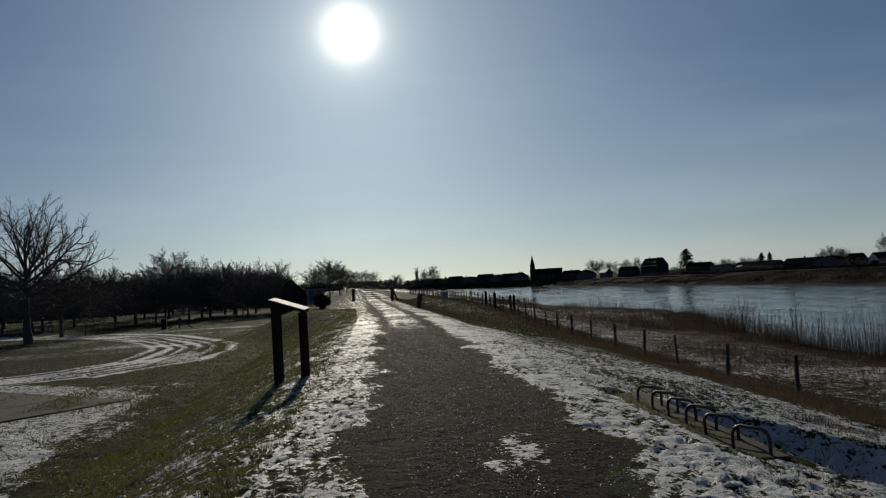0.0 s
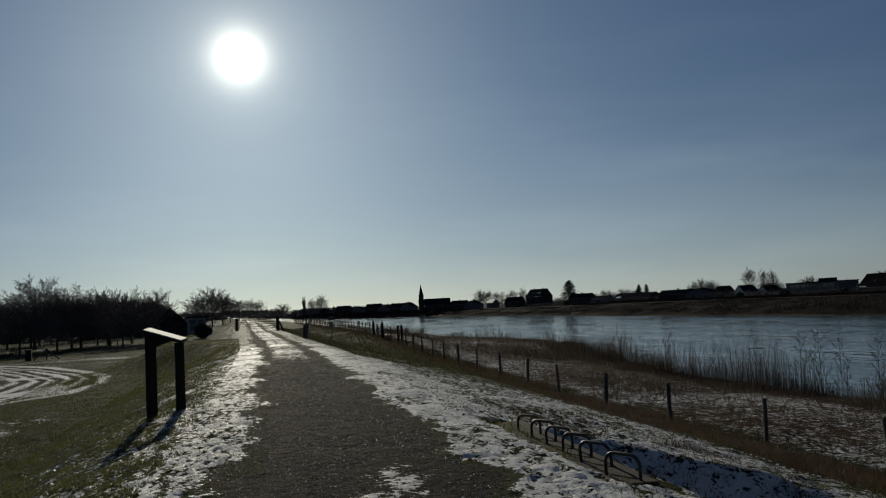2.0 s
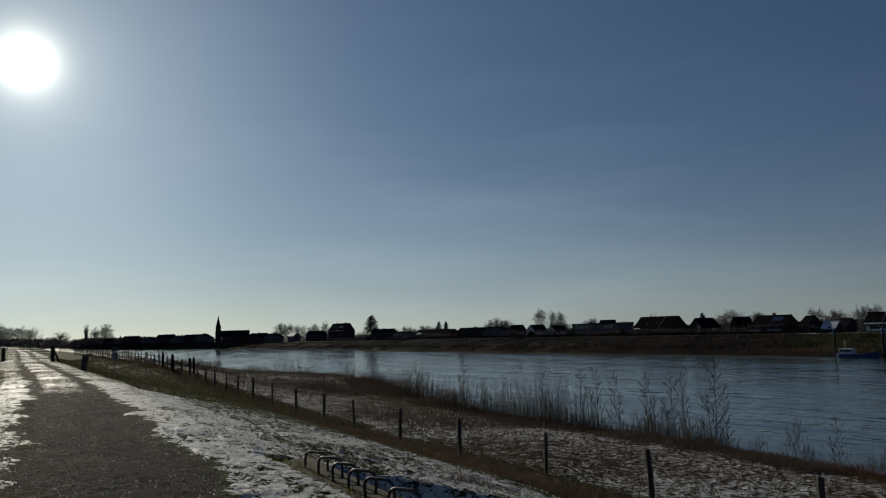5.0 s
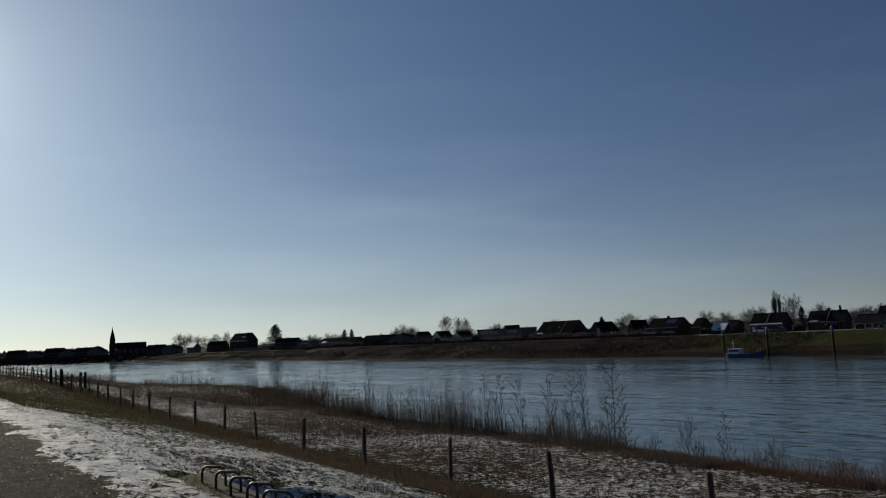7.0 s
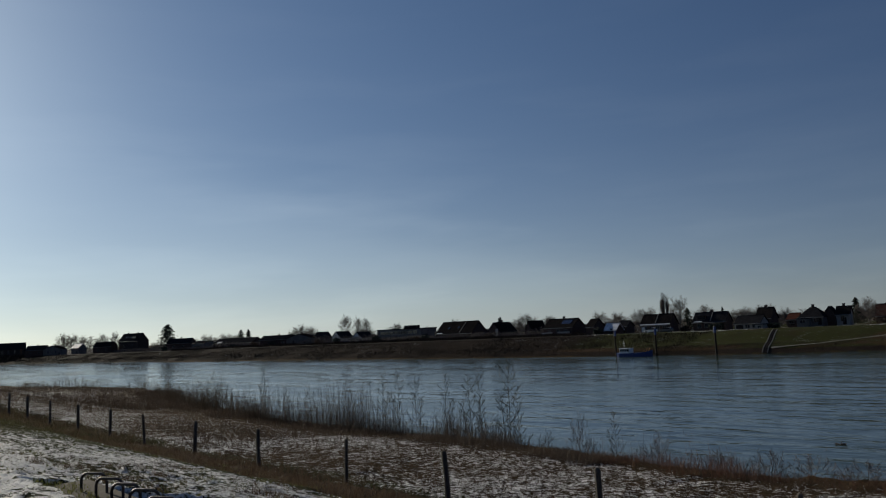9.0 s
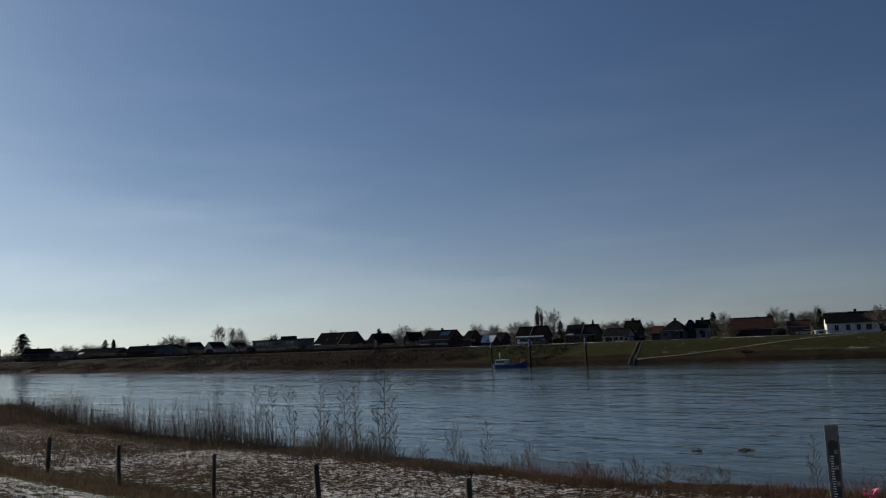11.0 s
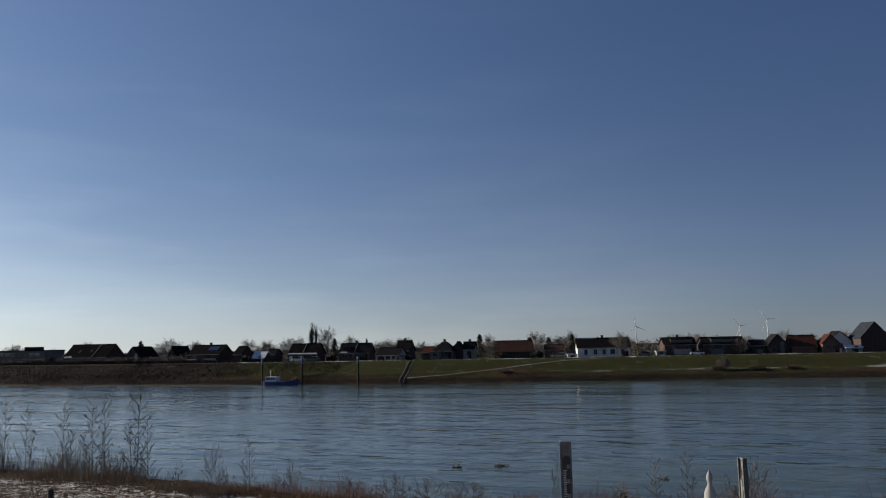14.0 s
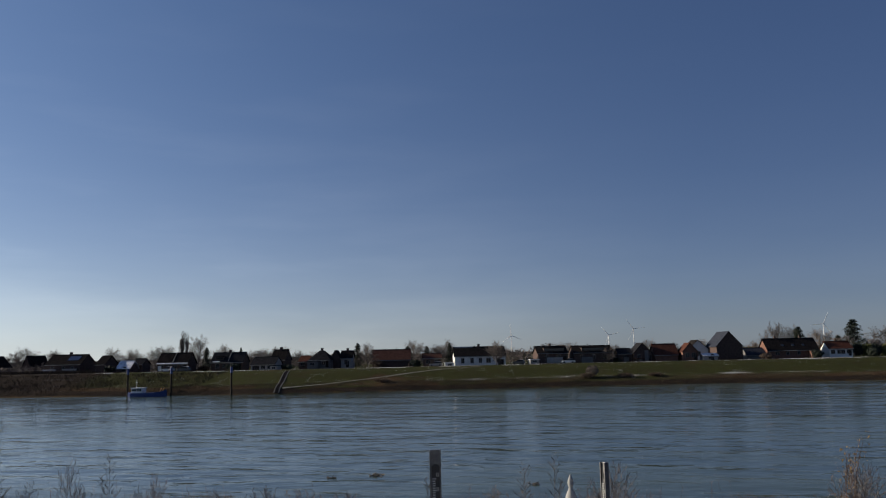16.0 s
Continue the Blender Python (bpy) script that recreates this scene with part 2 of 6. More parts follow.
# ---- materials ----
def ground_material():
    m, nt, b = shader("winter_ground")
    fine, mid, big = noise_tex(nt, 26, 5, 0.7), noise_tex(nt, 3.2, 6, 0.65), noise_tex(nt, 0.35, 4, 0.6)
    grit = noise_tex(nt, 120, 2, 0.6)
    grass = mixc(nt, ramp(nt, mid, 0.35, 0.65), (0.022, 0.026, 0.0095), (0.055, 0.058, 0.021))
    grass = mixc(nt, ramp(nt, big, 0.45, 0.7), grass, (0.038, 0.035, 0.016))
    dry = mixc(nt, ramp(nt, fine, 0.35, 0.65), (0.03, 0.019, 0.011), (0.085, 0.054, 0.03))
    dirt = mixc(nt, ramp(nt, fine, 0.38, 0.64), (0.012, 0.009, 0.0073), (0.050, 0.037, 0.029))
    dirt = mixc(nt, mth(nt, "MULTIPLY", ramp(nt, grit, 0.69, 0.75), 0.6), dirt, (0.16, 0.14, 0.12))
    dirt = mixc(nt, mth(nt, "MULTIPLY", ramp(nt, mid, 0.55, 0.72), 0.3), dirt, (0.036, 0.033, 0.017))
    soil = mixc(nt, ramp(nt, mth(nt, "ADD", attr(nt, "dry"), mth(nt, "MULTIPLY", mth(nt, "SUBTRACT", mid, 0.5), 0.8)), 0.35, 0.65), grass, dry)
    soil = mixc(nt, ramp(nt, mth(nt, "ADD", attr(nt, "dirt"), mth(nt, "MULTIPLY", mth(nt, "SUBTRACT", mid, 0.5), 0.9)), 0.4, 0.6), soil, dirt)
    cover = mth(nt, "ADD", attr(nt, "snow"), mth(nt, "MULTIPLY", mth(nt, "SUBTRACT", mid, 0.5), 0.9))
    for size, much in ((6.5, 1.25), (19, 1.15), (60, 0.75)):
        cover = mth(nt, "ADD", cover, mth(nt, "MULTIPLY", mth(nt, "SUBTRACT", noise_tex(nt, size, 3, 0.6), 0.5), much))
    snow_f = ramp(nt, cover, 0.48, 0.55)
    # thin snow at the edges has thawed and frozen again
    icy = mth(nt, "MULTIPLY", ramp(nt, cover, 0.49, 0.53), mth(nt, "SUBTRACT", 1.0, ramp(nt, cover, 0.56, 0.66)))
    snow = mixc(nt, ramp(nt, mid, 0.3, 0.7), (0.64, 0.63, 0.62), (0.86, 0.85, 0.84))
    nt.links.new(mixc(nt, snow_f, soil, snow), b.inputs["Base Color"])
    rough = mth(nt, "SUBTRACT", mth(nt, "SUBTRACT", 0.9, mth(nt, "MULTIPLY", snow_f, 0.2)), mth(nt, "MULTIPLY", icy, 0.25))
    rough = mth(nt, "SUBTRACT", rough, mth(nt, "MULTIPLY", ramp(nt, grit, 0.6, 0.72), 0.35))
    nt.links.new(rough, b.inputs["Roughness"])
    nt.links.new(mth(nt, "ADD", mth(nt, "ADD", 0.016, mth(nt, "ADD", mth(nt, "MULTIPLY", snow_f, 0.012), mth(nt, "MULTIPLY", icy, 0.07))), mth(nt, "MULTIPLY", ramp(nt, grit, 0.63, 0.73), 0.13)), b.inputs["Specular IOR Level"])
    hgt = mth(nt, "ADD", mth(nt, "MULTIPLY", snow_f, 0.6), mth(nt, "ADD", mth(nt, "ADD", fine, mth(nt, "MULTIPLY", noise_tex(nt, 8.0, 3, 0.55), 2.6)), mth(nt, "MULTIPLY", grit, 0.3)))
    bump(nt, b, hgt, 1.0, 0.05)
    return m


def water_material():
    m, nt, b = shader("river_water")
    a = noise_tex(nt, 1.0, 3, 0.5, (0.34, 0.15, 1))
    c2 = noise_tex(nt, 1.0, 3, 0.55, (0.09, 0.02, 1))
    d2 = noise_tex(nt, 1.0, 3, 0.55, (0.95, 0.42, 1))
    e2 = ramp(nt, noise_tex(nt, 1.0, 3, 0.5, (0.5, 0.11, 1)), 0.55, 0.72)
    nt.links.new(mixc(nt, ramp(nt, c2, 0.35, 0.65), (0.032, 0.05, 0.041), (0.056, 0.08, 0.066)), b.inputs["Base Color"])
    b.inputs["IOR"].default_value = 1.33
    nt.links.new(mth(nt, "ADD", 0.06, mth(nt, "MULTIPLY", ramp(nt, c2, 0.4, 0.65), 0.12)), b.inputs["Roughness"])
    h = mth(nt, "ADD", mth(nt, "MULTIPLY", a, 1.5), mth(nt, "ADD", mth(nt, "MULTIPLY", c2, 2.0), mth(nt, "ADD", mth(nt, "MULTIPLY", d2, 0.4), mth(nt, "MULTIPLY", e2, 0.3))))
    bump(nt, b, h, 0.55, 0.24)
    return m


GROUND = ground_material()
WATER = water_material()
BARK = plain("bark", (0.05, 0.044, 0.038), (0.13, 0.112, 0.095), 5, 0.9, stretch=(1, 1, 0.25))
TWIG = plain("twigs", (0.085, 0.07, 0.062), (0.18, 0.145, 0.125), 3, 0.9, bumpy=0)


def blade_material(name, col, col2, through_it=0.45):
    """Thin leaves that let the low sun through."""
    m, nt, b = shader(name)
    g = nt.nodes.new("ShaderNodeNewGeometry")
    colour = mixc(nt, g.outputs["Random Per Island"], col, col2)
    nt.links.new(colour, b.inputs["Base Color"])
    b.inputs["Roughness"].default_value, b.inputs["Specular IOR Level"].default_value = 0.7, 0.25
    tr = nt.nodes.new("ShaderNodeBsdfTranslucent")
    nt.links.new(colour, tr.inputs["Color"])
    mx = nt.nodes.new("ShaderNodeMixShader")
    mx.inputs[0].default_value = through_it
    nt.links.new(b.outputs[0], mx.inputs[1])
    nt.links.new(tr.outputs[0], mx.inputs[2])
    nt.links.new(mx.outputs[0], nt.nodes["Material Output"].inputs["Surface"])
    return m


# far-bank scrub colours set dark: self-shading and the shaded wet edge included
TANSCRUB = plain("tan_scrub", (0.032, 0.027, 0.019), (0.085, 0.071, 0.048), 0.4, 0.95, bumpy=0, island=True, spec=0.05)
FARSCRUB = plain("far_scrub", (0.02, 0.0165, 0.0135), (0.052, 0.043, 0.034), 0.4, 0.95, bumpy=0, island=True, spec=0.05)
SCRUB = plain("dark_scrub", (0.032, 0.025, 0.02), (0.085, 0.065, 0.05), 2, 0.95, bumpy=0, island=True, spec=0.05)
GREEN = blade_material("grass_blades", (0.06, 0.066, 0.022), (0.16, 0.16, 0.06))
REED = blade_material("dead_stalks", (0.034, 0.027, 0.02), (0.1, 0.076, 0.052), 0.2)
DRYGRASS = blade_material("dry_grass_blades", (0.04, 0.027, 0.018), (0.135, 0.088, 0.054), 0.28)
FIELD = blade_material("field_blades", (0.028, 0.030, 0.014), (0.08, 0.074, 0.038))
NEEDLE = plain("needles", (0.008, 0.014, 0.008), (0.022, 0.032, 0.018), 2, 0.85, bumpy=0, island=True)
POSTWOOD = plain("weathered_post_wood", (0.045, 0.036, 0.028), (0.12, 0.10, 0.08), 7, 0.85, stretch=(1, 1, 0.12), bumpy=0.5)
DARKWOOD = plain("tarred_wood", (0.014, 0.011, 0.009), (0.038, 0.030, 0.024), 6, 0.85, stretch=(1, 1, 0.1), bumpy=0.5, spec=0.15)
STEEL = plain("galvanised_steel", (0.10, 0.10, 0.10), (0.2, 0.2, 0.2), 14, 0.5, 0.6, bumpy=0.1, dist=0.002)
CONCRETE = plain("old_concrete", (0.035, 0.027, 0.02), (0.075, 0.06, 0.046), 3, 0.9, bumpy=0.4, spec=0.1)
PANEL = plain("printed_panel", (0.22, 0.23, 0.24), (0.3, 0.31, 0.33), 3, 0.7, 0.0, bumpy=0.05, spec=0.1)
WALLS = {
    "white": plain("white_render", (0.62, 0.61, 0.58), (0.75, 0.74, 0.7), 0.6, 0.9, spec=0.12),
    "pale": plain("pale_render", (0.26, 0.255, 0.24), (0.36, 0.35, 0.33), 0.6, 0.9, spec=0.12),
    "grey": plain("grey_render", (0.11, 0.11, 0.105), (0.17, 0.165, 0.16), 0.6, 0.9, spec=0.12),
    "dark": plain("dark_brick", (0.04, 0.033, 0.03), (0.07, 0.055, 0.05), 1.5, 0.92, spec=0.1),
    "brown": plain("brown_brick", (0.06, 0.042, 0.036), (0.10, 0.07, 0.06), 1.5, 0.92, spec=0.1),
    "brick": plain("red_brick", (0.13, 0.07, 0.052), (0.2, 0.11, 0.082), 1.5, 0.92, spec=0.1),
}
ROOFS = {
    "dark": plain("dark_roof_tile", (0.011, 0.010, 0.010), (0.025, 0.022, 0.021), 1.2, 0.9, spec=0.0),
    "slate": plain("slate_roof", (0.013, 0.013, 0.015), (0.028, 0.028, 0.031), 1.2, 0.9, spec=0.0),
    "red": plain("red_roof_tile", (0.05, 0.022, 0.017), (0.095, 0.042, 0.031), 1.2, 0.9, spec=0.0),
    "redbrown": plain("brown_roof_tile", (0.05, 0.027, 0.022), (0.09, 0.048, 0.038), 1.2, 0.9, spec=0.0),
    "snowy": plain("snow_covered_roof", (0.35, 0.37, 0.42), (0.72, 0.74, 0.78), 0.8, 0.7),
    "solar": plain("dark_tile_and_solar", (0.02, 0.024, 0.035), (0.045, 0.05, 0.062), 1.2, 0.9, spec=0.0),
}
FRAME = plain("grey_frame_paint", (0.16, 0.16, 0.155), (0.28, 0.28, 0.27), 3, 0.5, bumpy=0)
SNOW = plain("snow_lumps", (0.66, 0.67, 0.7), (0.85, 0.86, 0.88), 9, 0.55, bumpy=0.5, dist=0.02)


def glass_material():
    m, nt, b = shader("window_glass")
    b.inputs["Base Color"].default_value = (0.02, 0.024, 0.028, 1)
    b.inputs["Roughness"].default_value = 0.05
    b.inputs["Specular IOR Level"].default_value = 0.8
    return m


GLASS = glass_material()
BLUE = plain("blue_paint", (0.012, 0.035, 0.15), (0.02, 0.055, 0.21), 3, 0.45, bumpy=0.1)
WHITE = plain("white_paint", (0.68, 0.68, 0.67), (0.8, 0.8, 0.78), 4, 0.45, bumpy=0.1)
BLACK = plain("black_enamel", (0.010, 0.010, 0.012), (0.022, 0.022, 0.025), 6, 0.4, bumpy=0.1)
ORANGE = plain("orange_paint", (0.5, 0.2, 0.06), (0.6, 0.28, 0.1), 4, 0.5, bumpy=0.1)
PINK = plain("pink_petals", (0.5, 0.06, 0.16), (0.62, 0.12, 0.24), 9, 0.6, bumpy=0)

# ---- ground and river ----
def steps(*spans):
    out = []
    for a, b, d in spans:
        out += list(np.arange(a, b, d))
    return out


def far_steps(a, b, d, k):
    out = []
    while a < b:
        out.append(a)
        a += d
        d *= k
    return out + [b]


gx = sorted([-v for v in far_steps(42, 4700, 3, 1.35)]) + steps((-40, -27, 0.9), (-27, -9, 0.2), (-9, -3.6, 0.13), (-3.6, 6.4, 0.055), (6.4, 13, 0.14), (13, 42, 0.55)) + steps((42, 176, 5.5), (176, 290, 1.5)) + far_steps(290, 4700, 4, 1.35)
gy = sorted([-v for v in far_steps(120, 1200, 6, 1.4)]) + steps((-118, 0, 2.5), (0, 5, 0.4), (5, 16, 0.055), (16, 28, 0.13), (28, 60, 0.27), (60, 90, 0.6), (90, 200, 1.6), (200, 1000, 8)) + far_steps(1000, 4700, 14, 1.25)
GX, GY = np.meshgrid(np.array(gx), np.array(gy))
U = GX - track_mid(GY)
wob = 0.5 * (vnoise(GX, GY, 1.3, 11) - 0.5) + 0.35 * (vnoise(GX, GY, 0.45, 12) - 0.5)
Uw = U + wob * 1.15
# snow on the verges of the track, thin in the grass, patchy on the flood plain
snow = (0.60 + 0.3 * (vnoise(GX, GY, 1.1, 27) - 0.5)) * sstep(Uw, -3.7, -1.95) * (1 - sstep(Uw, -1.25, -0.9))
snow = np.maximum(snow, (0.66 + 0.28 * (vnoise(GX, GY, 1.1, 26) - 0.5)) * sstep(Uw, 1.1, 1.4) * (1 - sstep(Uw, 3.3, 4.6)))
snow = np.maximum(snow, (0.43 + 0.12 * (1 - sstep(GY, 18, 30)) + 0.3 * (vnoise(GX, GY, 2.2, 13) - 0.5)) * sstep(U, 3.0, 3.6) * (1 - sstep(U, 7.0, 9.5)) * (1 - 0.75 * sstep(GY, 30, 55)))
snow = np.maximum(snow, (0.42 + 0.5 * (vnoise(GX, GY, 0.9, 28) - 0.5)) * sstep(Uw, -6.6, -2.6) * (1 - sstep(Uw, -2.4, -2.0)))
snow = snow * (1 - 0.4 * sstep(GY, 26, 55))
mid_snow = 0.66 * sstep(GY, 25, 32) * (1 - sstep(np.abs(U - 0.1), 0.45, 0.95)) * (0.35 + 0.6 * vnoise(GX, GY, 2.5, 17))
mid_snow = np.maximum(mid_snow, 0.24 * sstep(GY, 62, 70) * (1 - sstep(np.abs(U), 1.2, 2.6)) * (0.6 + 0.6 * vnoise(GX, GY, 2.5, 47)))
snow = np.maximum(snow, mid_snow)
spots = np.exp(-((U - 0.48) / 0.26) ** 2 - ((GY - 7.9) / 0.95) ** 2) + np.exp(-((U - 0.1) / 0.16) ** 2 - ((GY - 7.3) / 0.2) ** 2)
snow = np.maximum(snow, 0.62 * spots)
plain_r = sstep(U, 10.9, 12.5) * (1 - sstep(GX - near_bank(GY), -2.5, 0.5))
snow = np.maximum(snow, plain_r * (0.41 + 0.22 * (vnoise(GX, GY, 5, 14) - 0.5) + 0.2 * (vnoise(GX, GY, 0.9, 84) - 0.5)) * (1 - 0.4 * sstep(GX - near_bank(GY), -9, -2) * sstep(GY, 30, 50)))
dirt = (1 - sstep(np.abs(Uw), 0.95, 1.25)) * (1 - 0.35 * sstep(GY, 30, 60))
dry = sstep(U, 7.5, 9.0) * (1 - sstep(U, 11.0, 12.0)) * 0.9
dry = np.maximum(dry, sstep(U, 11.5, 13) * 0.62)
dry = np.maximum(dry, 0.4 * (1 - sstep(U, -8.5, -7.5)) * vnoise(GX, GY, 6, 40))
dry = np.maximum(dry, 0.5 * sstep(GX - near_bank(GY), -3, -1))
# the yard and its bend of tyre tracks at the foot of the dike
way = np.array([(-34, 41.5), (-27, 40), (-21, 38.6), (-16, 38), (-12, 39.6), (-9.7, 44), (-9.2, 49), (-9.9, 55), (-12, 63), (-15.5, 71), (-20, 78), (-28, 86), (-42, 96), (-60, 108)], float)
kk = np.linspace(0, len(way) - 1, 170)
way = np.stack([np.interp(kk, np.arange(len(way)), np.convolve(np.pad(way[:, c], 1, mode="edge"), (0.2, 0.6, 0.2), "valid")) for c in (0, 1)], -1)
off = np.full(GX.shape, 99.0)
zone = (GX > -62) & (GX < -4) & (GY > 24) & (GY < 115)
dx, dy = GX[zone][:, None] - way[None, :-1, 0], GY[zone][:, None] - way[None, :-1, 1]
near = np.argmin(dx ** 2 + dy ** 2, 1)
tang = np.diff(way, axis=0)
tang = tang / np.linalg.norm(tang, axis=1)[:, None]
row = np.arange(len(near))
off[zone] = np.where(np.abs(dx[row, near] * tang[near, 0] + dy[row, near] * tang[near, 1]) < 2, dx[row, near] * tang[near, 1] - dy[row, near] * tang[near, 0], 99)
off = off + 0.5 * (vnoise(GX, GY, 7, 16) - 0.5)
road = 1 - sstep(np.abs(off), 2.4, 3.4)
ring_road = road
road = np.maximum(road, 0.75 * (1 - sstep(U, -8.8, -7.9)) * sstep(U, -15, -11) * (1 - sstep(GY, 19.5, 22)))
field_l = 1 - sstep(U, -8.0, -7.0)
snow = np.maximum(snow, field_l * (0.13 + 0.7 * (vnoise(GX * 0.4, GY, 3.2, 15) - 0.5)) * (1 - 0.4 * sstep(GY, 140, 300)))
snow = np.maximum(snow, 0.9 * road * (1 - sstep(np.abs(U), 4, 3)))
across = GX * 0.656 + GY * 0.755
snow = np.maximum(snow, 0.62 * sstep(across, 6.5, 8.5) * (1 - sstep(across, 17.6, 19.0)) * (1 - sstep(U, -9.3, -8.4)) * sstep(GX, -22, -18))
ruts = np.zeros_like(GX)
for at, wd in ((-2.2, 0.26), (-1.15, 0.22), (-0.2, 0.28), (0.85, 0.22), (1.8, 0.3)):
    ruts = np.maximum(ruts, np.exp(-((off - at - 0.35 * (vnoise(GX, GY, 8, 50 + int(at * 3)) - 0.5)) / wd) ** 2))
ruts = ruts * ring_road * sstep(vnoise(GX, GY, 3.0, 30), 0.15, 0.4)
snow = snow - 1.3 * ruts
dirt = np.maximum(dirt, 0.8 * ruts)
S_far = GX - far_shore(GY)
far_side = sstep(S_far, -2, 2)
far_snow = 0.5 * (vnoise(GX, GY, 3, 18) - 0.42) * sstep(S_far, 2, 8) + 0.62 * sstep(S_far, 28.5, 30) * (1 - sstep(S_far, 32, 34)) * (0.5 + 0.5 * vnoise(GX, GY, 14, 19)) * (1 - sstep(GY, 150, 175)) + 0.12 * sstep(S_far, 34, 44) + 0.5 * np.exp(-((S_far - 9 - 0.02 * (60 - GY)) / 1.6) ** 2) * (1 - sstep(GY, 40, 66)) * vnoise(GX, GY, 5, 83)
snow = np.where(far_side > 0.5, far_snow, snow)
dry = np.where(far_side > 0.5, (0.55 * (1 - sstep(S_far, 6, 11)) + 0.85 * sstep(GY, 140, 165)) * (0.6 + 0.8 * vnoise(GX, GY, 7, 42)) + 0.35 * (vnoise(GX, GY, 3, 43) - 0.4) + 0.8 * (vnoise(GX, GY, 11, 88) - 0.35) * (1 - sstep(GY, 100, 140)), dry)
# mud at the waterline; beyond y 125 the dirt tone paints in the bank's shade
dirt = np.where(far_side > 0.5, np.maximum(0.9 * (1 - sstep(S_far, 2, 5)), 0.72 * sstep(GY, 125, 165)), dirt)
GZ = land(GX, GY)
near_f = (1 - sstep(np.hypot(GX - 2, GY - 10), 20, 40))
lump = (vnoise(GX, GY, 0.5, 21) - 0.5) * 0.03 + (vnoise(GX, GY, 0.17, 22) - 0.5) * 0.045
prints = np.zeros_like(GX)
pr = np.random.RandomState(77)
gxa, gya = np.array(gx), np.array(gy)
for k in range(7200):
    py = 5.2 + 20 * pr.uniform() ** 1.7
    side = pr.uniform()
    px = float(track_mid(np.array([py]))[0]) + (pr.uniform(-2.9, -0.9) if side < 0.5 else pr.uniform(1.1, 4.8))
    wide, long = pr.uniform(0.04, 0.07), pr.uniform(0.05, 0.12)
    i0, i1 = np.searchsorted(gxa, (px - 0.3, px + 0.3))
    j0, j1 = np.searchsorted(gya, (py - 0.3, py + 0.3))
    tw = pr.normal(0, 0.5)
    ex, ey = gxa[None, i0:i1] - px, gya[j0:j1, None] - py
    q = np.hypot((ex * math.cos(tw) + ey * math.sin(tw)) / wide, (ey * math.cos(tw) - ex * math.sin(tw)) / long)
    prints[j0:j1, i0:i1] += pr.uniform(0.014, 0.036) * (0.45 * np.exp(-((q - 1.35) / 0.35) ** 2) - np.exp(-q ** 2.5))
lump = lump + np.clip(prints, -0.06, 0.03)
snow = snow + np.clip(prints, -0.05, 0.0) * 7 * (snow > 0.3)
GZ = GZ + near_f * lump * np.clip(snow, 0, 1) * (1 - dirt) + near_f * 0.02 * np.clip(snow, 0, 1)
GZ = GZ + near_f * (vnoise(GX, GY, 0.37, 23) - 0.5) * 0.022 * dirt + near_f * (vnoise(GX + 0.3 * vnoise(GX, GY, 0.5, 92), GY * 1.3, 0.15, 29) - 0.5) * 0.012 * dirt + near_f * (vnoise(GX, GY, 0.5, 24) - 0.5) * 0.09 * sstep(np.abs(U), 2.5, 4) + near_f * (vnoise(GX, GY, 0.2, 41) - 0.5) * 0.05 * sstep(np.abs(U), 2.5, 4)
GZ = GZ - 0.1 * ruts
bed = sstep(across, 11.2, 11.9) * (1 - sstep(across, 16.9, 17.6)) * (1 - sstep(U, -9.2, -8.4)) * sstep(GX, -26, -22)
GZ = GZ * (1 - bed) - 1.76 * bed
# the cycle rack's strip lies clear of snow
strip = sstep(GX, 3.72, 3.86) * (1 - sstep(GX, 4.46, 4.6)) * sstep(GY, 7.55, 7.8) * (1 - sstep(GY, 12.15, 12.4))
GZ = GZ * (1 - strip) + np.minimum(GZ, -0.31) * strip
snow = snow * (1 - strip)
sunk = sstep(GX, 4.5, 5.1) * (1 - sstep(GX, 7.5, 9.5)) * sstep(GY - 12.3 + 0.62 * (GX - 4.6), -5.5, -3) * (1 - sstep(GY - 12.3 + 0.62 * (GX - 4.6), -0.2, 0.5))
snow = np.maximum(snow, 0.66 * sunk)
ny, nx = GX.shape
idx = np.arange(nx * ny).reshape(ny, nx)
quads = np.stack([idx[:-1, :-1], idx[:-1, 1:], idx[1:, 1:], idx[1:, :-1]], -1).reshape(-1, 4)
me = bpy.data.meshes.new("ground")
me.from_pydata(np.stack([GX, GY, GZ], -1).reshape(-1, 3).tolist(), [], quads.tolist())
me.polygons.foreach_set("use_smooth", [True] * len(me.polygons))
for nm, arr in (("snow", snow), ("dirt", dirt), ("dry", dry)):
    me.attributes.new(nm, "FLOAT", "POINT").data.foreach_set("value", np.clip(arr, 0, 1).astype(np.float32).ravel())
me.materials.append(GROUND)
tagged(new("ground", me), "snow-dusted grass dike, muddy track and flood plain", "ground", kind="structure")

wx, wy = np.meshgrid(np.linspace(14, 330, 60), np.concatenate([np.linspace(-600, 1000, 120), np.linspace(1030, 2600, 40)]))
wx = wx - 500 * sstep(wy, 1300, 2600)
wi = np.arange(wx.size).reshape(wx.shape)
wq = np.stack([wi[:-1, :-1], wi[:-1, 1:], wi[1:, 1:], wi[1:, :-1]], -1).reshape(-1, 4)
tagged(raw("river", np.stack([wx, wy, np.full(wx.shape, WATER_Z)], -1).reshape(-1, 3).tolist(), wq.tolist(), WATER, smooth=True), "wide grey-blue river with wind ripples", "river", kind="structure")

